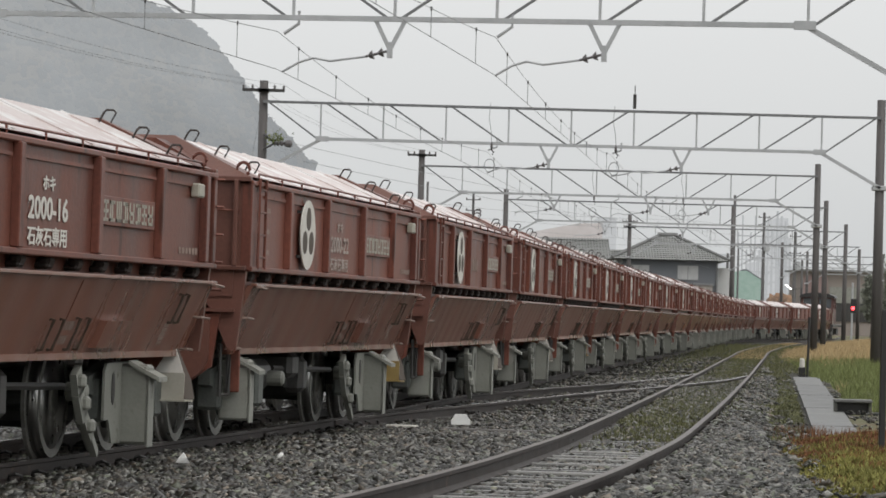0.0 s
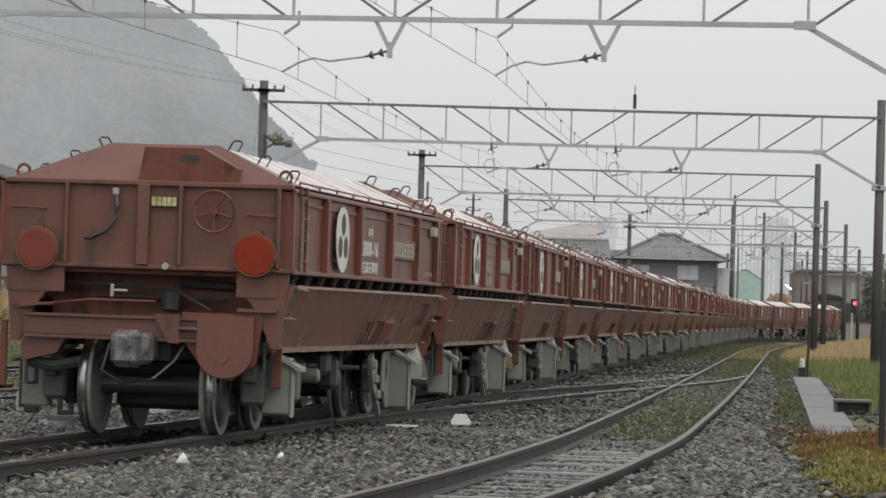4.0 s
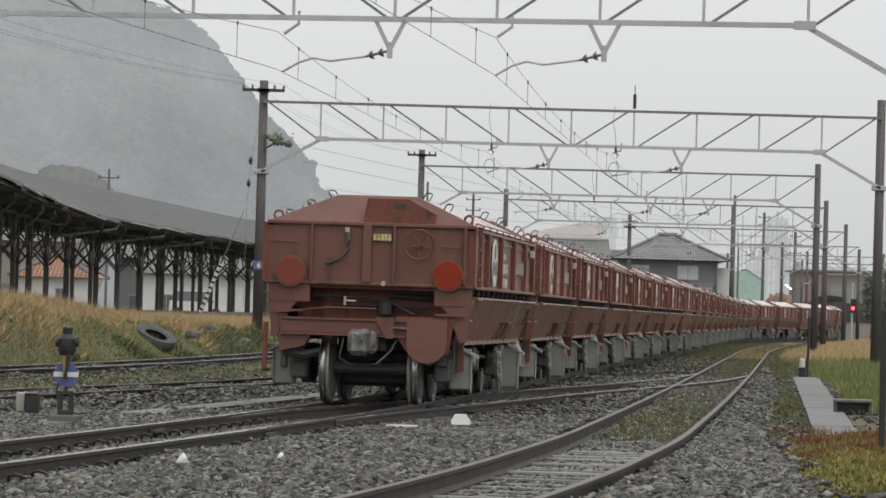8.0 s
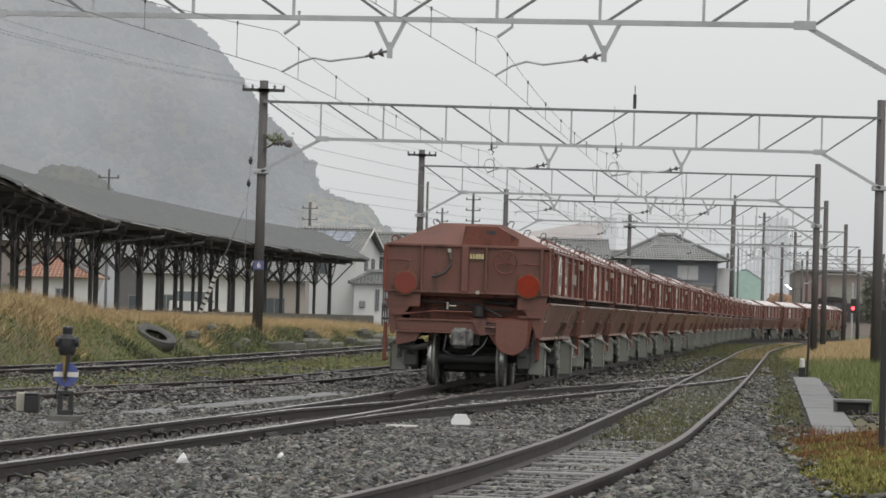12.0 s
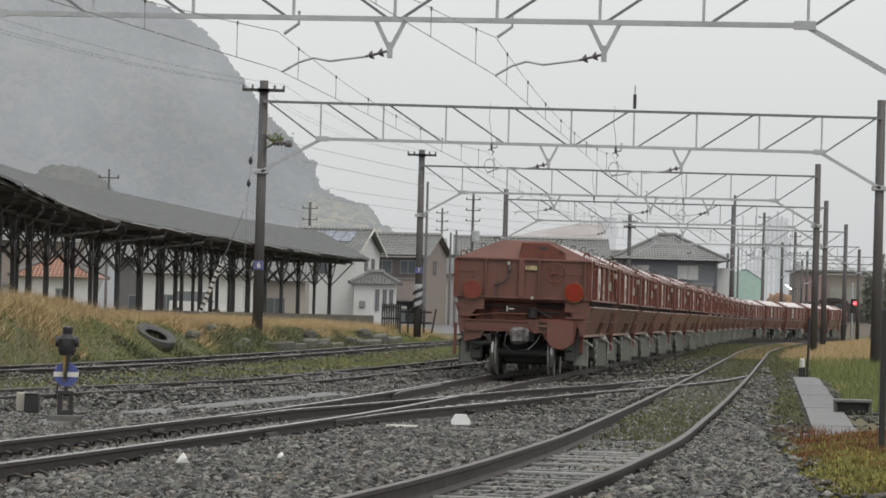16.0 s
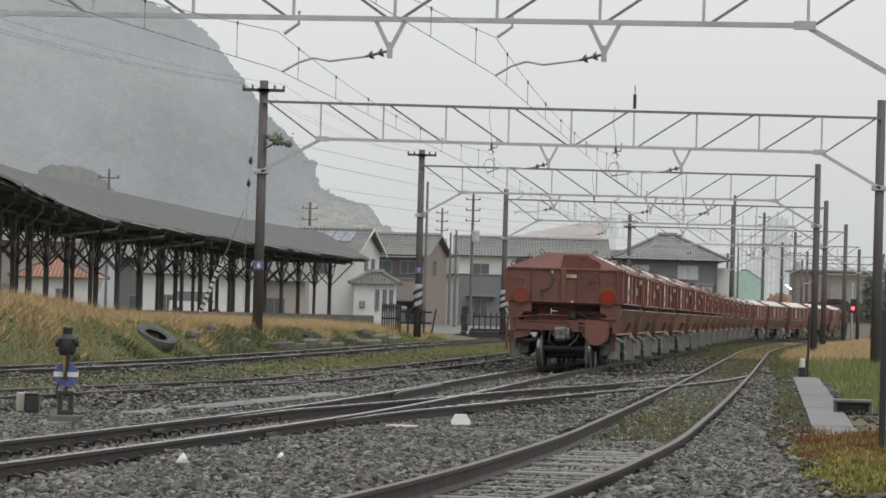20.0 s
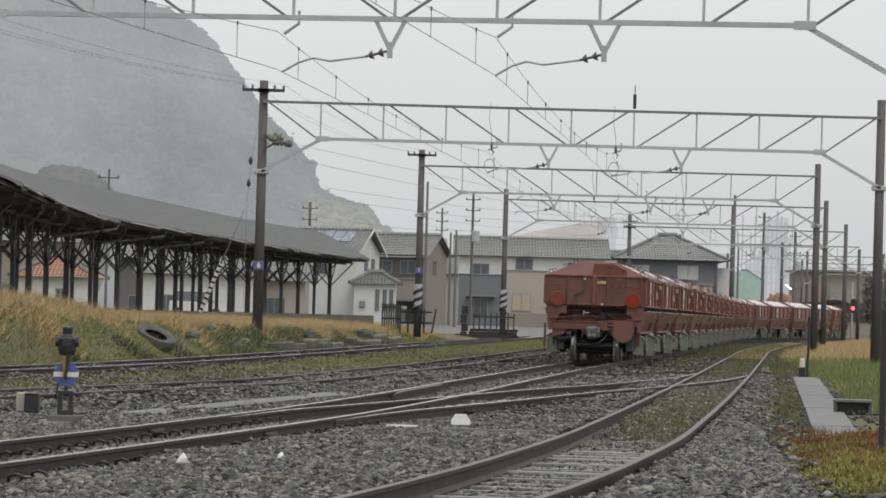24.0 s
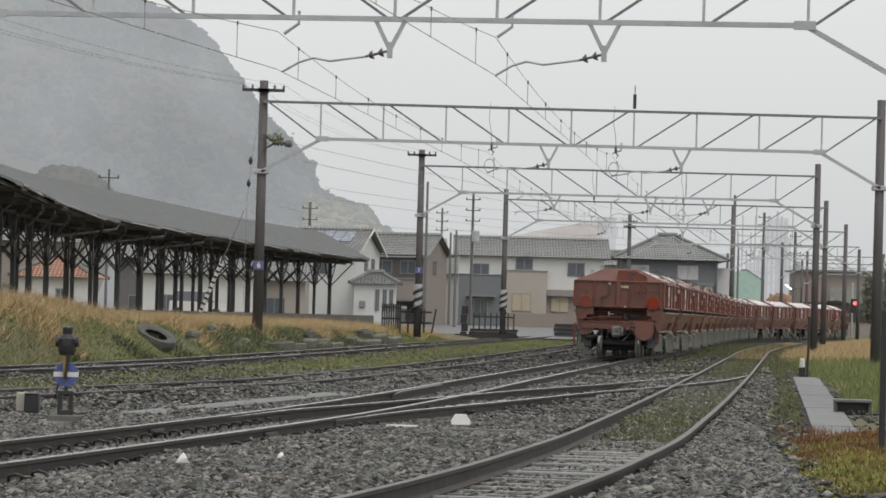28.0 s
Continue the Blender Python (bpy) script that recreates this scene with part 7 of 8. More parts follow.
b = thing("relay_box", "small rusty black box on the ballast", "box", at=pose(-4.515, 40.2, -0.075) @ Matrix.Scale(1.0, 4))
part("body", Mesh().box(-0.08, 0.08, -0.1, 0.1, 0.0, 0.20, bevel=0.012), BLACKPAINT, b)
part("lid", Mesh().box(-0.085, 0.085, -0.105, 0.105, 0.20, 0.215, bevel=0.005), BLACKPAINT, b)
c = thing("marker_stone", "low pale concrete stone beside the track", "stone", at=pose(-4.655, 40.35, -0.075) @ Matrix.Scale(1.15, 4))
part("body", Mesh().box(-0.045, 0.045, -0.05, 0.05, 0.0, 0.19, bevel=0.012), CREAM, c)

m = thing("clearance_marker", "white painted clearance marker block on a timber", "marker", at=pose(0.235, 38.1, -0.015) @ Matrix.Scale(0.92, 4))
part("block", Mesh().prism([(-0.108, -0.05, 0.0), (0.108, -0.05, 0.0), (0.112, -0.05, 0.045), (0.065, -0.05, 0.115), (-0.065, -0.05, 0.115), (-0.112, -0.05, 0.045)], (0, 0.14, 0)), BRIGHT, m, "white paint, bright")
m = thing("timber_baulk", "dark wet timber baulk lying in the ballast", "timber", at=pose(0.50, 37.0, -0.12, 0, 0, -10))
part("baulk", Mesh().box(-0.52, 0.52, -0.10, 0.10, 0.0, 0.10, bevel=0.015), SLEEPER, m)
m = thing("white_plank", "white painted plank lying flat by the turnout", "plank", at=pose(-0.38, 38.0, -0.06, 0, 0, -20))
part("plank", Mesh().box(-0.155, 0.155, -0.075, 0.075, 0.0, 0.028, bevel=0.006), WHITE, m)
for x, y, s in ((-1.99, 28.3, 0.085), (-1.28, 29.6, 0.06)):
    q = thing("white_stone", "white broken limestone lump on the ballast", "stone", "dropped limestone", at=pose(x, y, -0.075))
    part("lump", Mesh().add([(-s * 0.62, -0.03, 0), (s * 0.68, -0.03, 0), (s * 0.42, -0.04, s * 0.45), (s * 0.05, -0.02, s), (-s * 0.35, -0.03, s * 0.5), (0, s * 0.7, 0), (0.02, s * 0.4, s * 0.7)],
                           [(0, 1, 2), (0, 2, 4), (2, 3, 4), (1, 5, 2), (2, 5, 6), (2, 6, 3), (3, 6, 4), (4, 6, 5), (4, 5, 0), (0, 5, 1)]), BRIGHT, q)

# turnout fittings
cr = thing("check_rail", "short rusty check rail beside the main rail", "rail", kind="structure")
for off, y0, y1 in ((-0.48, 52, 60), (0.47, 30.5, 36.5)):
    ln = shifted(MAIN, off)
    ln = ln[(ln[:, 1] > y0) & (ln[:, 1] < y1)]
    cb_ = part("bar", swept(ln, RAIL_WEB, -0.01, 0.9), RAIL_RUST, cr)
    part("worn_top", swept(ln, RAIL_HEAD, -0.009, 0.9), RAIL_DULL, cb_, "worn wet top")
bars = thing("turnout_timbers", "row of dark turnout timbers with pale wet ends", "sleepers", kind="structure")
for k in range(16):
    y = 38.5 + k * 0.95
    x = float(np.interp(y, BRANCH[:, 1], BRANCH[:, 0]))
    o = part("timber", Mesh().box(-1.7, 1.25, -0.11, 0.11, -0.14, 0.02, bevel=0.015), SLEEPER, bars)
    o.matrix_basis = pose(x - 0.1, y, -0.155, 0, 0, -7)
    e = part("chair", Mesh().box(0.62, 0.86, -0.05, 0.05, 0.015, 0.04, bevel=0.008), SLEEPER_PALE, o, "pale wet base plate")
pl = thing("slide_plates", "pale wet slide plates of the turnout", "rail plates", kind="structure")
for x, y in ((-0.46, 44.2), (-0.3, 44.9), (-0.1, 46.1), (0.05, 47.0), (0.22, 48.0), (0.40, 48.9), (0.59, 49.9), (0.76, 50.8), (0.93, 51.8)):
    o = part("plate", Mesh().box(-0.13, 0.13, -0.07, 0.07, -0.05, 0.02, bevel=0.006), STEEL, pl)
    o.matrix_basis = pose(x, y, -0.092, 0, 0, -9)
tr = thing("cable_trough", "pale flat concrete trough lids along the ballast", "cable trough", kind="structure")
tl = smooth_line([(-4.25, 35.2), (-3.95, 37.2), (-3.58, 39.7), (-2.68, 45.5), (-1.75, 51.6), (-0.9, 57.5)], 1.0)
for k in range(len(tl) - 1):
    a, bb = tl[k], tl[k + 1]
    o = part("lid", Mesh().box(-0.23, 0.23, -0.49, 0.49, 0.0, 0.05, bevel=0.008), CONCRETE, tr)
    o.matrix_basis = pose((a[0] + bb[0]) / 2 - 0.35, (a[1] + bb[1]) / 2, -0.155, 0, 0, math.degrees(math.atan2(bb[1] - a[1], bb[0] - a[0])) - 90)

# clips that hold the near rails
clips = thing("rail_fastenings", "row of dark spring clips along the rail foot", "rail clips", kind="structure")
arc = Mesh().tube([(-0.05, 0.03, 0.0), (-0.045, -0.01, 0.04), (0.0, -0.03, 0.055), (0.045, -0.01, 0.04), (0.05, 0.03, 0.0)], 0.014, 5).data("clip", DARK)
for off in (-0.566 + 0.11, 0.566 + 0.11):
    ln = shifted(MAIN, off)
    ln = smooth_line([tuple(p) for p in ln[::4]], 0.62)
    for (x, y), (x2, y2) in zip(ln, ln[1:]):
        if 23 < y < 52:
            o = part("clip", arc, None, clips)
            o.matrix_basis = pose(x, y, -0.128, 0, 0, math.degrees(math.atan2(y2 - y, x2 - x)) - 75) @ Matrix.Scale(0.95, 4)

# bolted joints of the near rails
joints = thing("rail_joints", "bolted fishplates joining the main rails", "fishplates", kind="structure")
for off, y in ((-0.566, 35.0), (0.566, 35.0), (-0.566, 47.0), (0.566, 47.4)):
    ln = shifted(MAIN, off)
    k = int(np.argmin(np.abs(ln[:, 1] - y)))
    (x, y0), (x2, y2) = ln[k], ln[k + 1]
    o = part("fishplate", Mesh().box(0.012, 0.042, -0.30, 0.30, -0.108, -0.048, bevel=0.008), RAIL_RUST, joints, "rusty bolted fishplate")
    o.matrix_basis = pose(x, y0, 0, 0, 0, math.degrees(math.atan2(y2 - y0, x2 - x)) - 90)
    for q in (-0.21, -0.07, 0.07, 0.21):
        part("bolt", Mesh().lathe([(0.018, 0.042), (0.018, 0.066), (0.01, 0.07)], "x", 6, (0, q, -0.078)), DARK, o)

# walkway of concrete lids, and what stands by it
wk = thing("concrete_walkway", "row of wet concrete lids beside the verge", "walkway", kind="structure")
edges = [41.6, 45.2, 54.8, 64.6, 75.0, 86.0]
for a, bb in zip(edges, edges[1:]):
    xl = lambda y: np.interp(y, [41.6, 86.0], [4.34, 8.40])
    xr = lambda y: np.interp(y, [41.6, 86.0], [4.83, 8.98])
    part("lid", Mesh().prism([(xl(a), a + 0.08, -0.20), (xr(a) + 0.03, a + 0.05, -0.20), (xr(bb) + 0.03, bb - 0.08, -0.20), (xl(bb), bb - 0.05, -0.20)], (0, 0, 0.075)), CONCRETE, wk)
part("cross_kerb", Mesh().box(3.80, 4.42, 43.1, 43.45, -0.2, -0.11, bevel=0.01), OLD_CONCRETE, wk)
cv = thing("drain_culvert", "low concrete drain with a dark mouth beside the walkway", "culvert", at=pose(6.08, 53.0, -0.19, 0, 0, -4))
part("slab", Mesh().box(-0.30, 0.26, -0.22, 0.25, 0.20, 0.245, bevel=0.01), CONCRETE, cv)
for x in (-0.29, 0.21):
    part("cheek", Mesh().box(x, x + 0.04, -0.18, 0.22, 0.0, 0.20), OLD_CONCRETE, cv)
# black block fills the mouth in place of its inner shade
part("back", Mesh().box(-0.25, 0.21, -0.02, 0.22, 0.0, 0.20), BLACKPAINT, cv, "black block put in for the shade inside")
ps = thing("marker_post", "short post with white top and black foot", "post", at=pose(8.91, 89, -0.19))
part("foot", Mesh().box(-0.085, 0.085, -0.08, 0.08, 0.0, 0.26, bevel=0.015), BLACKPAINT, ps)
part("top", Mesh().lathe([(0.060, 0.26), (0.065, 0.3), (0.062, 0.44), (0.045, 0.475), (0.0, 0.48)], "z", 14), WHITE, ps, "white rounded top")
rod = thing("thin_post", "thin black iron post beside the walkway", "post", at=pose(8.99, 88.5, -0.19))
part("rod", Mesh().tube([(0, 0, 0), (0.02, 0, 1.5)], 0.032, 7), BLACKPAINT, rod)
ed = thing("steel_post", "dark square steel post at the verge", "post", at=pose(4.34, 35.4, -0.2))
part("shaft", Mesh().box(-0.03, 0.03, -0.03, 0.03, 0.0, 1.5, bevel=0.005), BLACKPAINT, ed)

# the bank: ring, rubble, stakes
rg = thing("old_tyre", "weathered grey-black lorry tyre lying tilted on the grassy bank", "tyre", at=pose(-6.74, 85.5, 0.42, 17, 22, 0) @ Matrix.Scale(1.06, 4))
part("ring", Mesh().lathe([(0.26, -0.13), (0.34, -0.16), (0.44, -0.15), (0.475, -0.10), (0.475, 0.05), (0.44, 0.09), (0.34, 0.075), (0.27, 0.05), (0.255, 0.03), (0.40, -0.02), (0.41, -0.08), (0.26, -0.13)], "z", 40), RUBBER, rg, smooth=True)
part("bead", Mesh().tube([(0.275 * math.cos(t), 0.275 * math.sin(t), 0.045) for t in (k * math.pi / 15 for k in range(30))], 0.02, 6, closed=True), RUBBER, rg)
part("tread_edge", Mesh().tube([(0.455 * math.cos(t), 0.455 * math.sin(t), 0.08) for t in (k * math.pi / 20 for k in range(40))], 0.014, 5, closed=True), RUBBER, rg)
rn = random.Random(5)


def boulder(s, flat, rn):
    """A rough block: a box whose edges are cut and corners pushed about."""
    m = Mesh()
    pts, fs = [], [(0, 1, 2, 3, 4, 5)]
    for lv, (z, k) in enumerate(((-0.25, 0.9), (0.25, 1.05), (0.7, 0.95), (1.0, 0.6))):
        for j in range(6):
            a = j * math.pi / 3 + 0.3 + rn.uniform(-0.2, 0.2)
            pts.append((s * k * math.cos(a) * rn.uniform(0.85, 1.1), s * 0.75 * k * math.sin(a) * rn.uniform(0.85, 1.1), s * flat * (z + rn.uniform(-0.08, 0.08))))
        if lv:
            o = lv * 6
            fs += [(o - 6 + j, o - 6 + (j + 1) % 6, o + (j + 1) % 6, o + j) for j in range(6)]
    fs.append(tuple(range(18, 24)))
    fs[0] = (5, 4, 3, 2, 1, 0)
    return m.add(pts, fs)


wall_stones = thing("stone_edging", "crumbling mossy stone edging along the bank foot", "stone wall")
y = 97.0
while y < 139:
    run = rn.uniform(1.0, 3.0)
    c0, c1 = (float(np.interp(v, LINE_C[:, 1], LINE_C[:, 0])) for v in (y, y + run))
    off, top = rn.uniform(1.28, 1.42), rn.uniform(0.10, 0.34)
    if rn.random() < 0.85:
        o = part("stone", Mesh().box(-0.16, 0.16, 0.0, run, -0.25, top, bevel=rn.uniform(0.03, 0.07)), RUBBLE, wall_stones)
        o.matrix_basis = pose(c0 - off, y, 0.0, rn.uniform(-1.5, 1.5), rn.uniform(-5, 5), -math.degrees(math.atan2(c1 - c0, run)) + rn.uniform(-3, 3))
    y += run + rn.uniform(0.05, 0.5)
for k in range(20):
    y = rn.uniform(96, 124)
    c0 = float(np.interp(y, LINE_C[:, 1], LINE_C[:, 0]))
    low = k % 2 == 0
    x = c0 - (rn.uniform(1.1, 1.45) if low else rn.uniform(1.65, 1.95))
    s = rn.uniform(0.07, 0.14) if low else rn.uniform(0.13, 0.25)
    rb = thing("rubble_stone", "mossy grey rubble stone on the bank foot", "stone", "rubble along the bank", at=pose(x, y, float(ground_height(np.array(x), np.array(y))) - 0.03, rn.uniform(-10, 10), rn.uniform(-10, 10), rn.uniform(-25, 25)))
    part("stone", boulder(s, rn.uniform(0.55, 0.95), rn), RUBBLE, rb)
for x, y, z, s in ((-5.75, 84, 0.44, 0.19), (-3.5, 97, 0.44, 0.2), (-2.37, 112, 0.40, 0.24), (-5.7, 90, 0.62, 0.13)):
    rb = thing("boulder", "weathered boulder lying in the bank grass", "stone", "boulders on the bank", at=pose(x, y, z))
    part("stone", boulder(s, 0.85, rn), RUBBLE, rb)


def guy_guard(x, y, z, x2, z2):
    g = thing("guy_wire", "guy wire in a black and white striped guard", "guy wire")
    a, bb = Vector((x, y, z)), Vector((x2, y, z2))
    top = a + (bb - a) * 2.1
    part("wire", Mesh().tube([a, top], 0.012, 5), WIRE, g)
    sl = part("guard", Mesh().tube([a, bb], 0.06, 8), WHITE, g)
    for k in range(9):
        p, q = a.lerp(bb, (k + 0.25) / 9), a.lerp(bb, (k + 0.75) / 9)
        part("stripe", Mesh().tube([p + Vector((-0.0, 0, 0.02)), q], 0.065, 8), BLACKPAINT, sl)


guy_guard(-7.2, 108, 1.0, -6.62, 2.45)


def pole_stripes(x, y, z0, z1, n):
    g = thing("warning_wrap", "black and white spiral warning wrap round a pole", "warning wrap")
    part("sleeve", Mesh().tube([(x, y, z0), (x, y, z1)], 0.165, 14), STEEL, g)
    for k in range(n):
        zc = z0 + (z1 - z0) * (k + 0.5) / n
        pts = [(x + 0.158 * math.cos(t), y + 0.158 * math.sin(t), zc + 0.22 * t / math.pi) for t in (j * math.pi / 8 for j in range(-15, 2))]
        part("stripe", Mesh().tube(pts, 0.075, 6), BLACKPAINT, g)


pole_stripes(-0.98, 150.0, 1.35, 2.35, 3)
pole_stripes(3.25, 190.5, 1.5, 2.5, 3)


def pole_plate(x, y, z, digit):
    t = thing("pole_number_plate", "faded blue plate with a white numeral on the pole", "plate", "pole plates", at=pose(x, y, z))
    part("plate", Mesh().box(-0.15, 0.15, -0.02, 0.0, -0.13, 0.13, bevel=0.004), PURPLE, t)
    o = part("numeral", lettering(digit, 0.22, WHITE, "numeral"), None, t)
    o.matrix_basis = pose(0, -0.026, 0, 90, 0, 0)


pole_plate(-5.38, 105.83, 2.42, "6")
pole_plate(-0.98, 149.82, 2.92, "7")


# cross-arms, aerials and wires on the portal poles
def cross_arm(x, y, z, half, label="pole cross-arm with small insulators"):
    t = thing("cross_arm", label, "cross-arm", "pole cross-arms", at=pose(x, y, z))
    part("arm", Mesh().box(-half, half, -0.20, -0.14, -0.045, 0.045), DARK, t)
    part("strap", Mesh().box(-0.16, 0.16, -0.2, 0.16, -0.06, 0.06, bevel=0.01), DARK, t)
    for k in (-1, -0.55, 0.55, 1):
        part("insulator", Mesh().lathe([(0.02, 0.04), (0.045, 0.06), (0.03, 0.09), (0.045, 0.12), (0.02, 0.15)], "z", 8, (k * half * 0.95, -0.17, 0)), PORCELAIN, t)


cross_arm(-5.38, 106, 7.55, 0.62)
cross_arm(-0.98, 150, 7.70, 0.60)
cross_arm(12.3, 239, 7.55, 0.5)
cross_arm(12.3, 239, 7.2, 0.4)
sp = thing("finial_rod", "short dark rod standing on the portal beam", "rod", at=pose(5.5, 105.83, 7.3))
part("rod", Mesh().tube([(0, 0, 0), (0, 0, 0.42)], 0.05, 8).tube([(0, 0, 0.42), (0, 0, 0.68)], 0.015, 6), DARK, sp)
si = thing("strain_insulator", "string of grey strain insulators beside the pole", "insulator", at=pose(-5.05, 105.8, 6.0))
part("string", Mesh().lathe([(0.03, 0.0), (0.09, 0.04), (0.04, 0.10), (0.09, 0.14), (0.04, 0.20), (0.09, 0.24), (0.04, 0.30), (0.10, 0.36), (0.12, 0.5), (0.05, 0.56)], "x", 10), PORCELAIN, si)
part("bracket", Mesh().tube([(-0.3, 0, 0.25), (0.05, 0, 0.02)], 0.035, 6).tube([(-0.3, 0, -0.2), (0.05, 0, 0.02)], 0.03, 6), DARK, si)
tf = np.random.default_rng(77)
twig = tf.normal(0, 1, (150, 3)) * np.array([0.13, 0.08, 0.09]) + np.array([-4.95, 105.75, 6.16])
leaf = (twig[:, None] + tf.normal(0, 0.035, (150, 3, 3))).reshape(-1, 3)
bulk("leaf_tuft", leaf, np.arange(450).reshape(-1, 3), GRASS_GREEN, "tuft of green leaves caught on the strain insulator", "plant", "")
for x0, x1, z0, z1 in ((-5.98, -1.55, 7.72, 7.85), (-4.78, -0.4, 7.72, 7.85), (-5.7, -1.3, 7.72, 7.85)):
    pts = [(x0 + (x1 - x0) * t, 106 + 44 * t - 0.17, z0 + (z1 - z0) * t - 1.6 * t * (1 - t)) for t in (k / 10 for k in range(11))]
    wire("feeder_wire", pts, 0.0045, "thin sagging feeder wire between poles")
    pts = [(x0 - 8.2 * t, 106 - 43.6 * t - 0.17, z0 - 1.6 * t * (1 - t)) for t in (k / 10 for k in range(11))]
    wire("feeder_wire", pts, 0.0045, "thin sagging feeder wire between poles")
for dz, xo in ((0.0, 0.0), (-0.5, 0.25)):
    pts = [(-4.4 + xo + 30 * t, 106 + 133 * t, 6.0 + dz - 2.2 * t * (1 - t) + 1.2 * t) for t in (k / 12 for k in range(13))]
    wire("feeder_wire", pts, 0.006, "thin sagging wire running along the tracks")


def utility_pole(x, y, z, arms=2, r=0.14):
    t = thing("utility_pole", "utility pole with cross-arms and wires, greyed by painted mist", "utility pole", "utility poles")
    part("pole", Mesh().tube([(x, y, -0.5), (x, y, z)], r, 8, r * 0.7), POLE_FAR, t)
    for k in range(arms):
        zz = z - 0.5 - 0.8 * k
        part("arm", Mesh().box(x - 0.55, x + 0.55, y - 0.2, y - 0.13, zz, zz + 0.07), POLE_FAR, t)
        for dx in (-0.5, 0.5):
            part("insulator", Mesh().lathe([(0.03, 0.07), (0.06, 0.1), (0.04, 0.2)], "z", 6, (x + dx, y - 0.15, zz)), PORCELAIN, t)
    if arms > 1:
        part("transformer", Mesh().lathe([(0.24, -0.45), (0.28, -0.4), (0.28, 0.35), (0.2, 0.45)], "z", 10, (x + 0.25, y - 0.32, z - 3.2)), STEEL, t)


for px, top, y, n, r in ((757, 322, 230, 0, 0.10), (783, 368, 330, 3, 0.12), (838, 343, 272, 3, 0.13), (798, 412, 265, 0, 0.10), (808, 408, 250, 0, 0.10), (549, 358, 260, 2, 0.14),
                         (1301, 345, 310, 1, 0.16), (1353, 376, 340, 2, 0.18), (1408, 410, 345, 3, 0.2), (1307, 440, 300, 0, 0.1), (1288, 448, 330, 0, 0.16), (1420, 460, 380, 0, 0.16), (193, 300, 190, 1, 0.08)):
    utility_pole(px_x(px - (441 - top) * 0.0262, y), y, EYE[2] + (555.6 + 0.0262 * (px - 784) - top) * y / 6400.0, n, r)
for y, z, xa, xb in ((272, 10.4, -9, 22), (272, 9.6, -9, 22), (330, 9.9, -2, 30), (330, 9.2, -2, 30), (260, 8.6, -12, 3)):
    pts = [(xa + (xb - xa) * t, y + 60 * t, z - 2.4 * t * (1 - t)) for t in (k / 10 for k in range(11))]
    wire("street_wire", pts, 0.011, "sagging street wire beyond the yard")


# fences and clutter at the far end of the bank
def fence(x0, x1, y, z, n, h, lean=0.0):
    f = thing("fence", "black slatted fence at the end of the bank", "fence", "black fences")
    for zz in (0.35 * h, 0.85 * h):
        part("rail", Mesh().box(x0, x1, y - 0.03, y + 0.03, z + zz - 0.04, z + zz + 0.04), BLACKPAINT, f)
    for k in range(n):
        x = x0 + (x1 - x0) * k / (n - 1)
        part("slat", Mesh().beam((x, y, z - 0.1), (x + lean * (1 if k == n - 1 else 0), y, z + h), 0.07, 0.09), BLACKPAINT, f)


gw = thing("stay_wire", "thin stay wire with two small dark insulators beside the pole", "stay wire")
part("wire", Mesh().tube([(-5.5, 105.8, 6.6), (-5.64, 105.8, 5.75), (-5.77, 105.8, 4.39), (-5.8, 105.8, 1.2)], 0.006, 4), WIRE, gw)
for x, z in ((-5.70, 5.47), (-5.74, 4.81)):
    part("insulator", Mesh().lathe([(0.01, -0.12), (0.05, -0.06), (0.06, 0.03), (0.02, 0.12)], "z", 8, (x, 105.8, z)), DARK, gw)
fence(-2.45, -1.7, 150.6, 0.55, 9, 0.95)
fence(-1.7, -0.38, 150.2, 0.42, 5, 0.9, 0.16)
fence(1.7, 3.8, 189, -0.1, 8, 1.35)
for x0, x1, y, z0, z1, mat, lab in ((1.02, 1.42, 190, -0.2, 1.6, BLACKPAINT, "black equipment cabinet by the crossing"), (1.5, 4.1, 192, -0.2, 0.42, RAIL_RUST, "stack of dark sleepers by the crossing"),
                                    (0.7, 3.9, 186, -0.2, 0.16, RAIL_RUST, "low stack of old timbers"), (6.7, 8.6, 215, -0.2, 0.75, BLACKPAINT, "low dark equipment box"), (-1.6, 0.1, 168, -0.1, 0.12, CONCRETE, "pale planks on the ground")):
    t = thing("yard_stack" if mat is not BLACKPAINT else "equipment_cabinet", lab, "yard equipment", "yard equipment")
    k = 4
    for j in range(k):
        part("layer", Mesh().box(x0 + 0.05 * (j % 2), x1 - 0.06 * ((j + 1) % 2), y, y + 0.8, z0 + (z1 - z0) * j / k, z0 + (z1 - z0) * (j + 1) / k - 0.015, bevel=0.01), mat, t)
rd = bulk("road", [(-1.0, 200, -0.1), (14, 208, -0.1), (16, 262, 0.35), (-12, 262, 0.35)], [(0, 1, 2, 3)], CONCRETE, "pale wet street beyond the yard", "road", "structure")


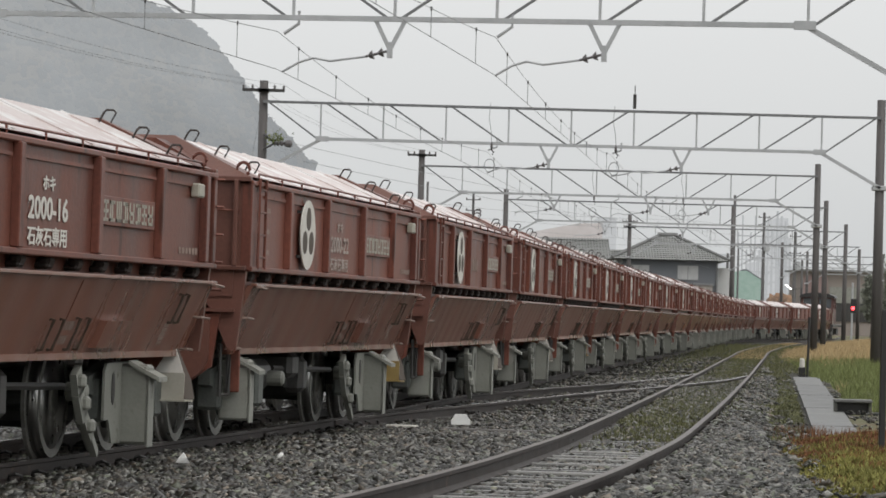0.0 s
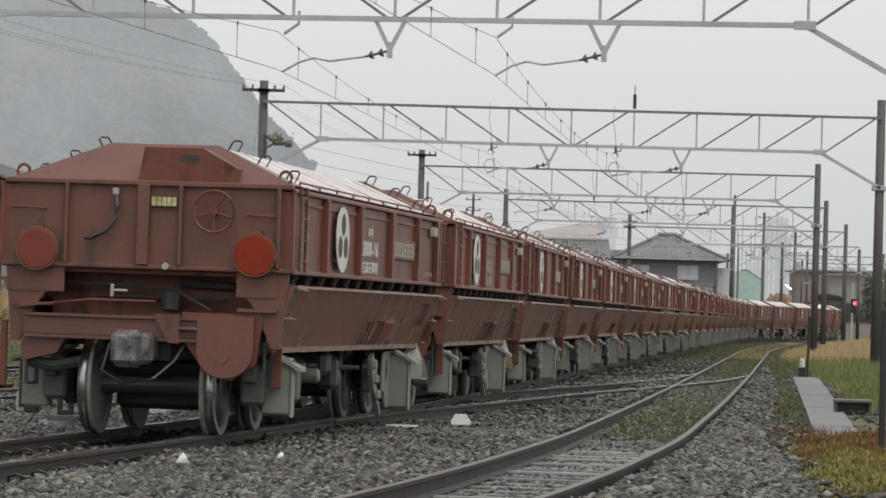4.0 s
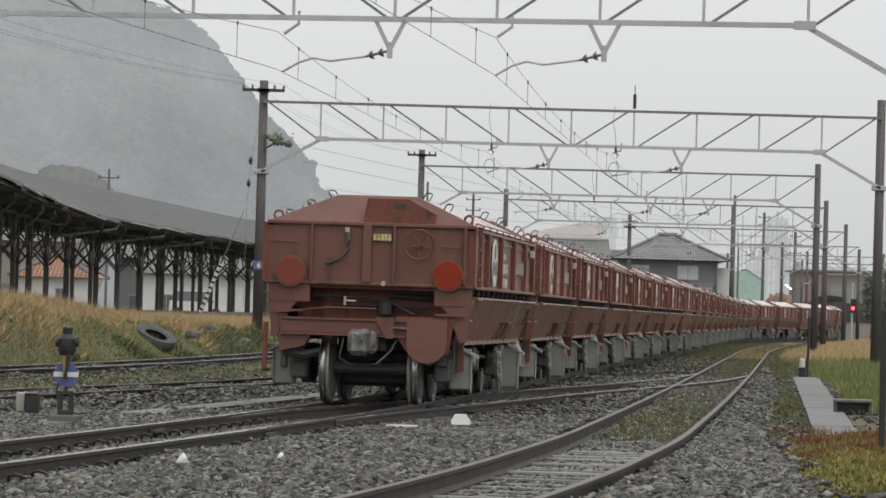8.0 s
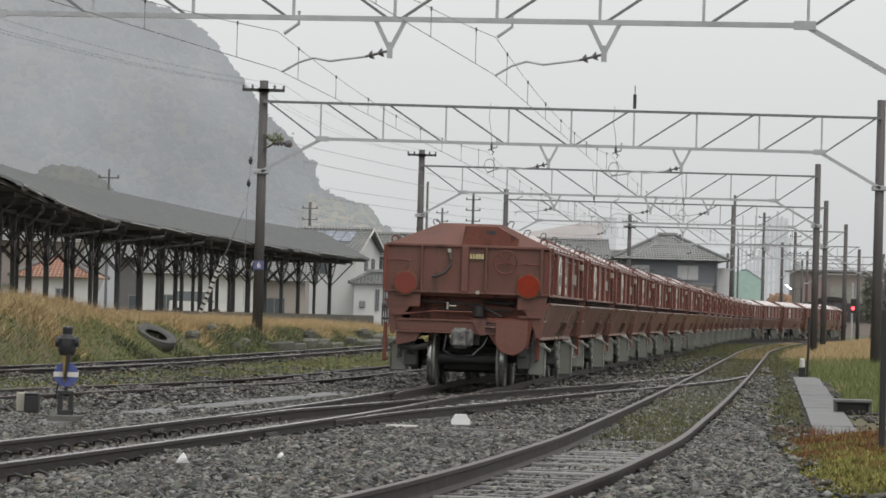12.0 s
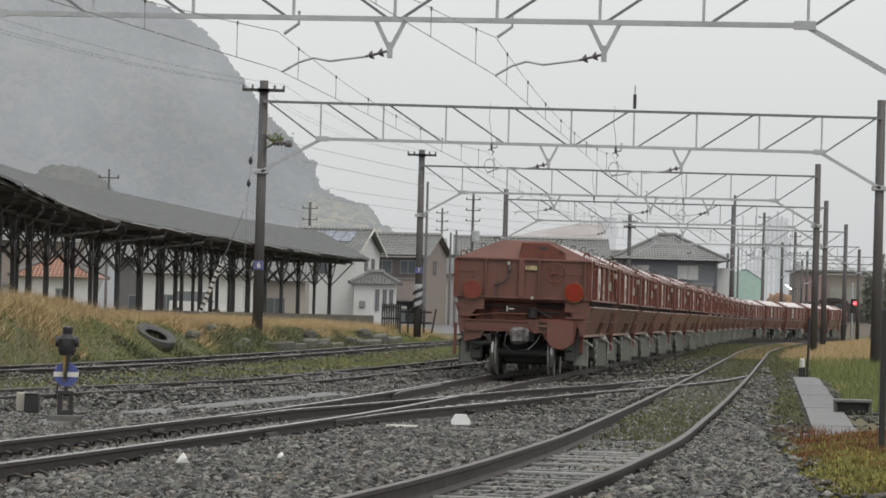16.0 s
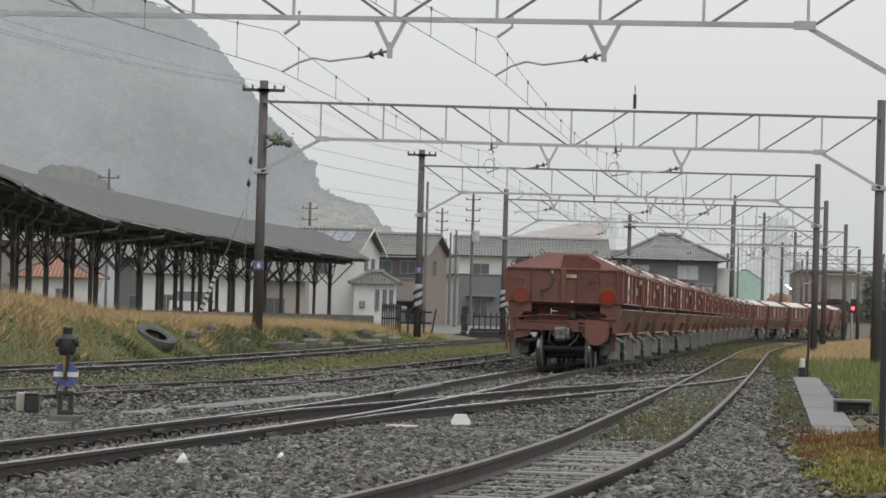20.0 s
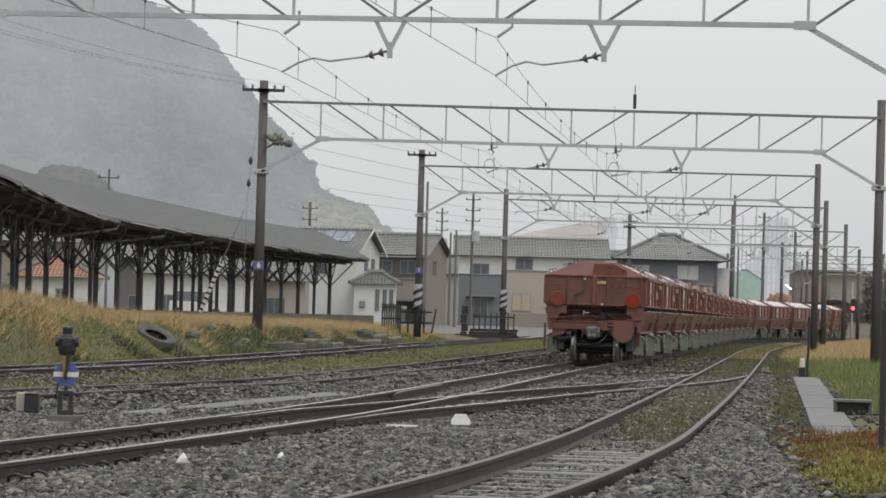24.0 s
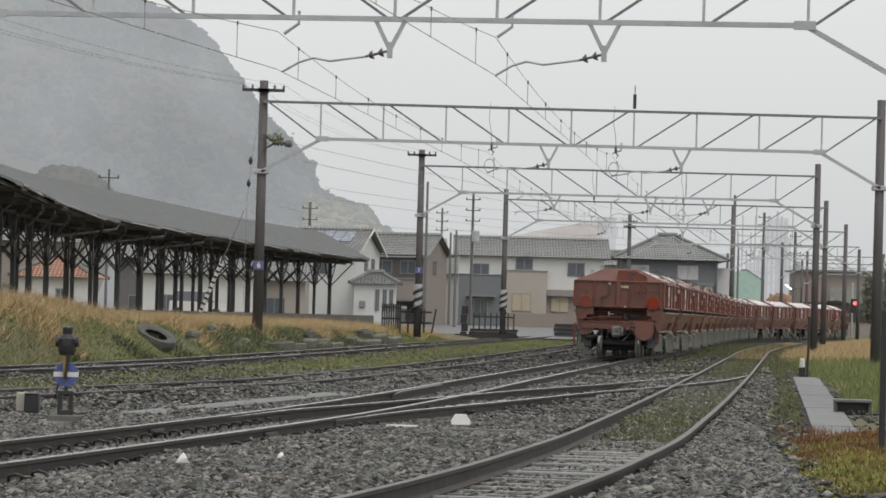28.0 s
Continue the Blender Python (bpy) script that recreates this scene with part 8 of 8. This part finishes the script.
# white car behind the platform
def car(x, y, z, turn, paint):
    t = thing("parked_car", "small white parked car beyond the platform", "car", at=pose(x, y, z, 0, 0, turn))
    part("body", Mesh().prism([(-1.7, -0.7, 0.25), (1.7, -0.7, 0.25), (1.7, -0.7, 0.8), (1.05, -0.7, 0.9), (-1.65, -0.7, 0.95)], (0, 1.4, 0)), paint, t)
    cab = part("cabin", Mesh().prism([(-1.6, -0.65, 0.92), (1.0, -0.65, 0.9), (0.5, -0.6, 1.5), (-1.35, -0.6, 1.52)], (0, 1.25, 0)), GLASS, t)
    part("roof", Mesh().box(-1.36, 0.5, -0.6, 0.62, 1.5, 1.56, bevel=0.03), paint, t)
    for x0 in (-1.1, 1.1):
        for sy in (-1, 1):
            part("wheel", Mesh().lathe([(0.18, sy * 0.6), (0.28, sy * 0.62), (0.28, sy * 0.72), (0.16, sy * 0.73)], "y", 14, (x0, 0, 0.28)), BLACKPAINT, t)


car(-14.5, 215, 0.55, 4, PLASTER)

# right-hand distance: signal, lamp, cabinets, dark trees
sg = thing("railway_signal", "level crossing signal with two red lamps that blink in turn", "railway signal", at=pose(37.35, 329, -0.2))
part("mast", Mesh().tube([(0, 0, 0), (0, 0, 5.2)], 0.09, 8), STEEL, sg)
hd = part("signal_head", Mesh().box(-0.17, 0.43, -0.3, -0.1, 2.45, 3.72, bevel=0.04), BLACKPAINT, sg)
for x, z in ((0.05, 2.85), (0.21, 3.32)):
    part("dark_lens", Mesh().lathe([(0.15, -0.32), (0.16, -0.30)], "y", 14, (x, 0, z)), BLACKPAINT, hd)
LIT_LENS = part("lit_lens", Mesh().lathe([(0.0, -0.05), (0.14, -0.03), (0.16, 0.0)], "y", 14), SIGNAL_RED, sg, "lit red lamp")
lp = thing("street_lamp", "lit white tube lamp on a bracket", "street lamp", at=pose(32.6, 340, 4.55, 0, 0, 0))
part("tube", Mesh().tube([(-0.32, 0, 0.23), (0.25, 0, -0.22)], 0.065, 8), LAMP_WHITE, lp, "lit white tube")
part("arm", Mesh().tube([(0.25, 0, -0.22), (1.2, 0.2, -0.1), (1.2, 0.2, -4.7)], 0.06, 6), DARK, lp)
cb = thing("control_cabinet", "pale grey control cabinet by the signal", "cabinet", at=pose(39.3, 318, -0.2))
part("body", Mesh().box(-0.6, 0.6, -0.3, 0.3, 0.0, 1.9, bevel=0.03), STEEL, cb)
part("door", Mesh().box(-0.5, 0.5, -0.33, -0.30, 0.1, 1.8, bevel=0.01), STEEL, cb)


def leafy(name, x, y, z, rx, rz, n, seed, label):
    """A tree: tapered trunk, limbs and a crown of many small leaf clumps with gaps."""
    r = np.random.default_rng(seed)
    t = thing(name, label, "tree", "dark trees")
    tr_ = Mesh().tube([(x, y, -0.3), (x + 0.1, y, z * 0.45), (x - 0.05, y, z * 0.8)], 0.22, 8, 0.07)
    part("trunk", tr_, POLE, t)
    for k in range(5):
        a = r.uniform(0, 6.28)
        part("limb", Mesh().tube([(x, y, z * (0.35 + 0.08 * k)), (x + math.cos(a) * rx * 0.6, y + math.sin(a) * rx * 0.6, z * (0.55 + 0.08 * k))], 0.09, 6, 0.03), POLE, t)
    d = r.normal(0, 1, (n, 3))
    d /= np.linalg.norm(d, axis=1)[:, None]
    c = d * r.uniform(0.45, 1.0, (n, 1)) * np.array([rx, rx, rz]) * (1 + 0.25 * np.sin(d[:, :1] * 5 + d[:, 2:] * 7)) + np.array([x, y, z])
    s = r.uniform(0.10, 0.26, n)
    q = r.normal(0, 1, (n, 3, 3))
    v = c[:, None] + q * s[:, None, None]
    o = bulk("crown", v.reshape(-1, 3), np.arange(n * 3).reshape(-1, 3), FOLIAGE, "", "", "")
    o.parent = t


for k, (x, y, z, rx, rz) in enumerate(((40.5, 340, 4.2, 0.9, 1.7), (43.9, 346, 5.0, 2.4, 3.2), (42.2, 352, 2.6, 1.3, 1.5))):
    leafy("tree", x, y, z, rx, rz, 1300, 40 + k, "leafy tree beyond the signal, haze put in its leaf colour")


# ---- writing on the wagons ----
for wg, number, mat in ((train[0], "2000-16", WHITE), (train[1], "2000-22", DULLWHITE)):
    for text, size, z, stretch in (("ホキ", 0.11, 1.945, 1.5), (number, 0.21, 1.775, 1.42), ("石灰石専用", 0.135, 1.585, 1.48)):
        o = part("lettering", lettering(text, size, mat), None, wg)
        o.matrix_basis = pose(HALF + 0.003, -0.24, z, 90, 0, 90) @ Matrix.Diagonal((stretch, 1, 1, 1))
for wg in train[2:12]:
    for k in range(4):
        o = part("lettering_bar", Mesh().box(HALF - 0.002, HALF + 0.003, -0.62 + k * 0.22, -0.48 + k * 0.22, 1.70, 1.85), STENCIL, wg)


# ---- train motion ----
LENGTH = np.concatenate([[0], np.cumsum(np.hypot(*np.diff(MAIN, axis=0).T))])
START = float(np.interp(19.9, MAIN[:, 1], LENGTH))      # where the train's tail stands at 0 s
SPEED = 3.105


def on_main(s):
    return Vector((float(np.interp(s, LENGTH, MAIN[:, 0])), float(np.interp(s, LENGTH, MAIN[:, 1])), 0.0))


LEAD = [(0, 0.0), (3, 0.05), (5.5, 0.17), (7, 0.44), (8, 0.72), (9, 1.0), (10, 1.14), (12, 1.2), (15, 1.0), (18, 0.8), (24, 0.75), (26, 0.5), (28, 0.15)]


def travelled(t):
    """The way the train has gone: nearly even, a little ahead in the middle."""
    return SPEED * t + float(np.interp(t, [a for a, _ in LEAD], [b for _, b in LEAD]))


def wagon_pose(s):
    a, b = on_main(s - BOGIE), on_main(s + BOGIE)
    m = (a + b) / 2
    return pose(m.x, m.y, 0.0, 0, 0.4, math.degrees(math.atan2(b.y - a.y, b.x - a.x)) - 90)


def motions():
    times = [k * 1.0 for k in range(29)]
    for i, wg in enumerate(train):
        walk(wg, [(t, wagon_pose(START + travelled(t) + BODY_END + PITCH * i)) for t in times])
    walk(engine, [(t, wagon_pose(START + travelled(t) + PITCH * len(train) + 5.3)) for t in times])
    # the crossing's two lamps blink in turn, each for 0.6 s
    low, high = pose(0.05, -0.36, 2.85), pose(0.21, -0.36, 3.32)
    blink = [(0.0, low)]
    for k in range(24):
        t = 0.15 + 1.2 * k
        blink += [(t - 0.04, low), (t, high)] + ([(t + 0.56, high), (t + 0.6, low)] if t + 0.6 < 28 else [])
    walk(LIT_LENS, blink + [(28.0, high)])
    # the wheels of the rear wagons roll with the train
    turns = [0.2 * k for k in range(141)]
    for wg in train[:7]:
        for ws in wg.children:
            if ws.name.startswith("wheelset"):
                walk(ws, [(t, pose(0, ws.location.y, 0.43, -math.degrees(travelled(t) / 0.43))) for t in turns])


motions()
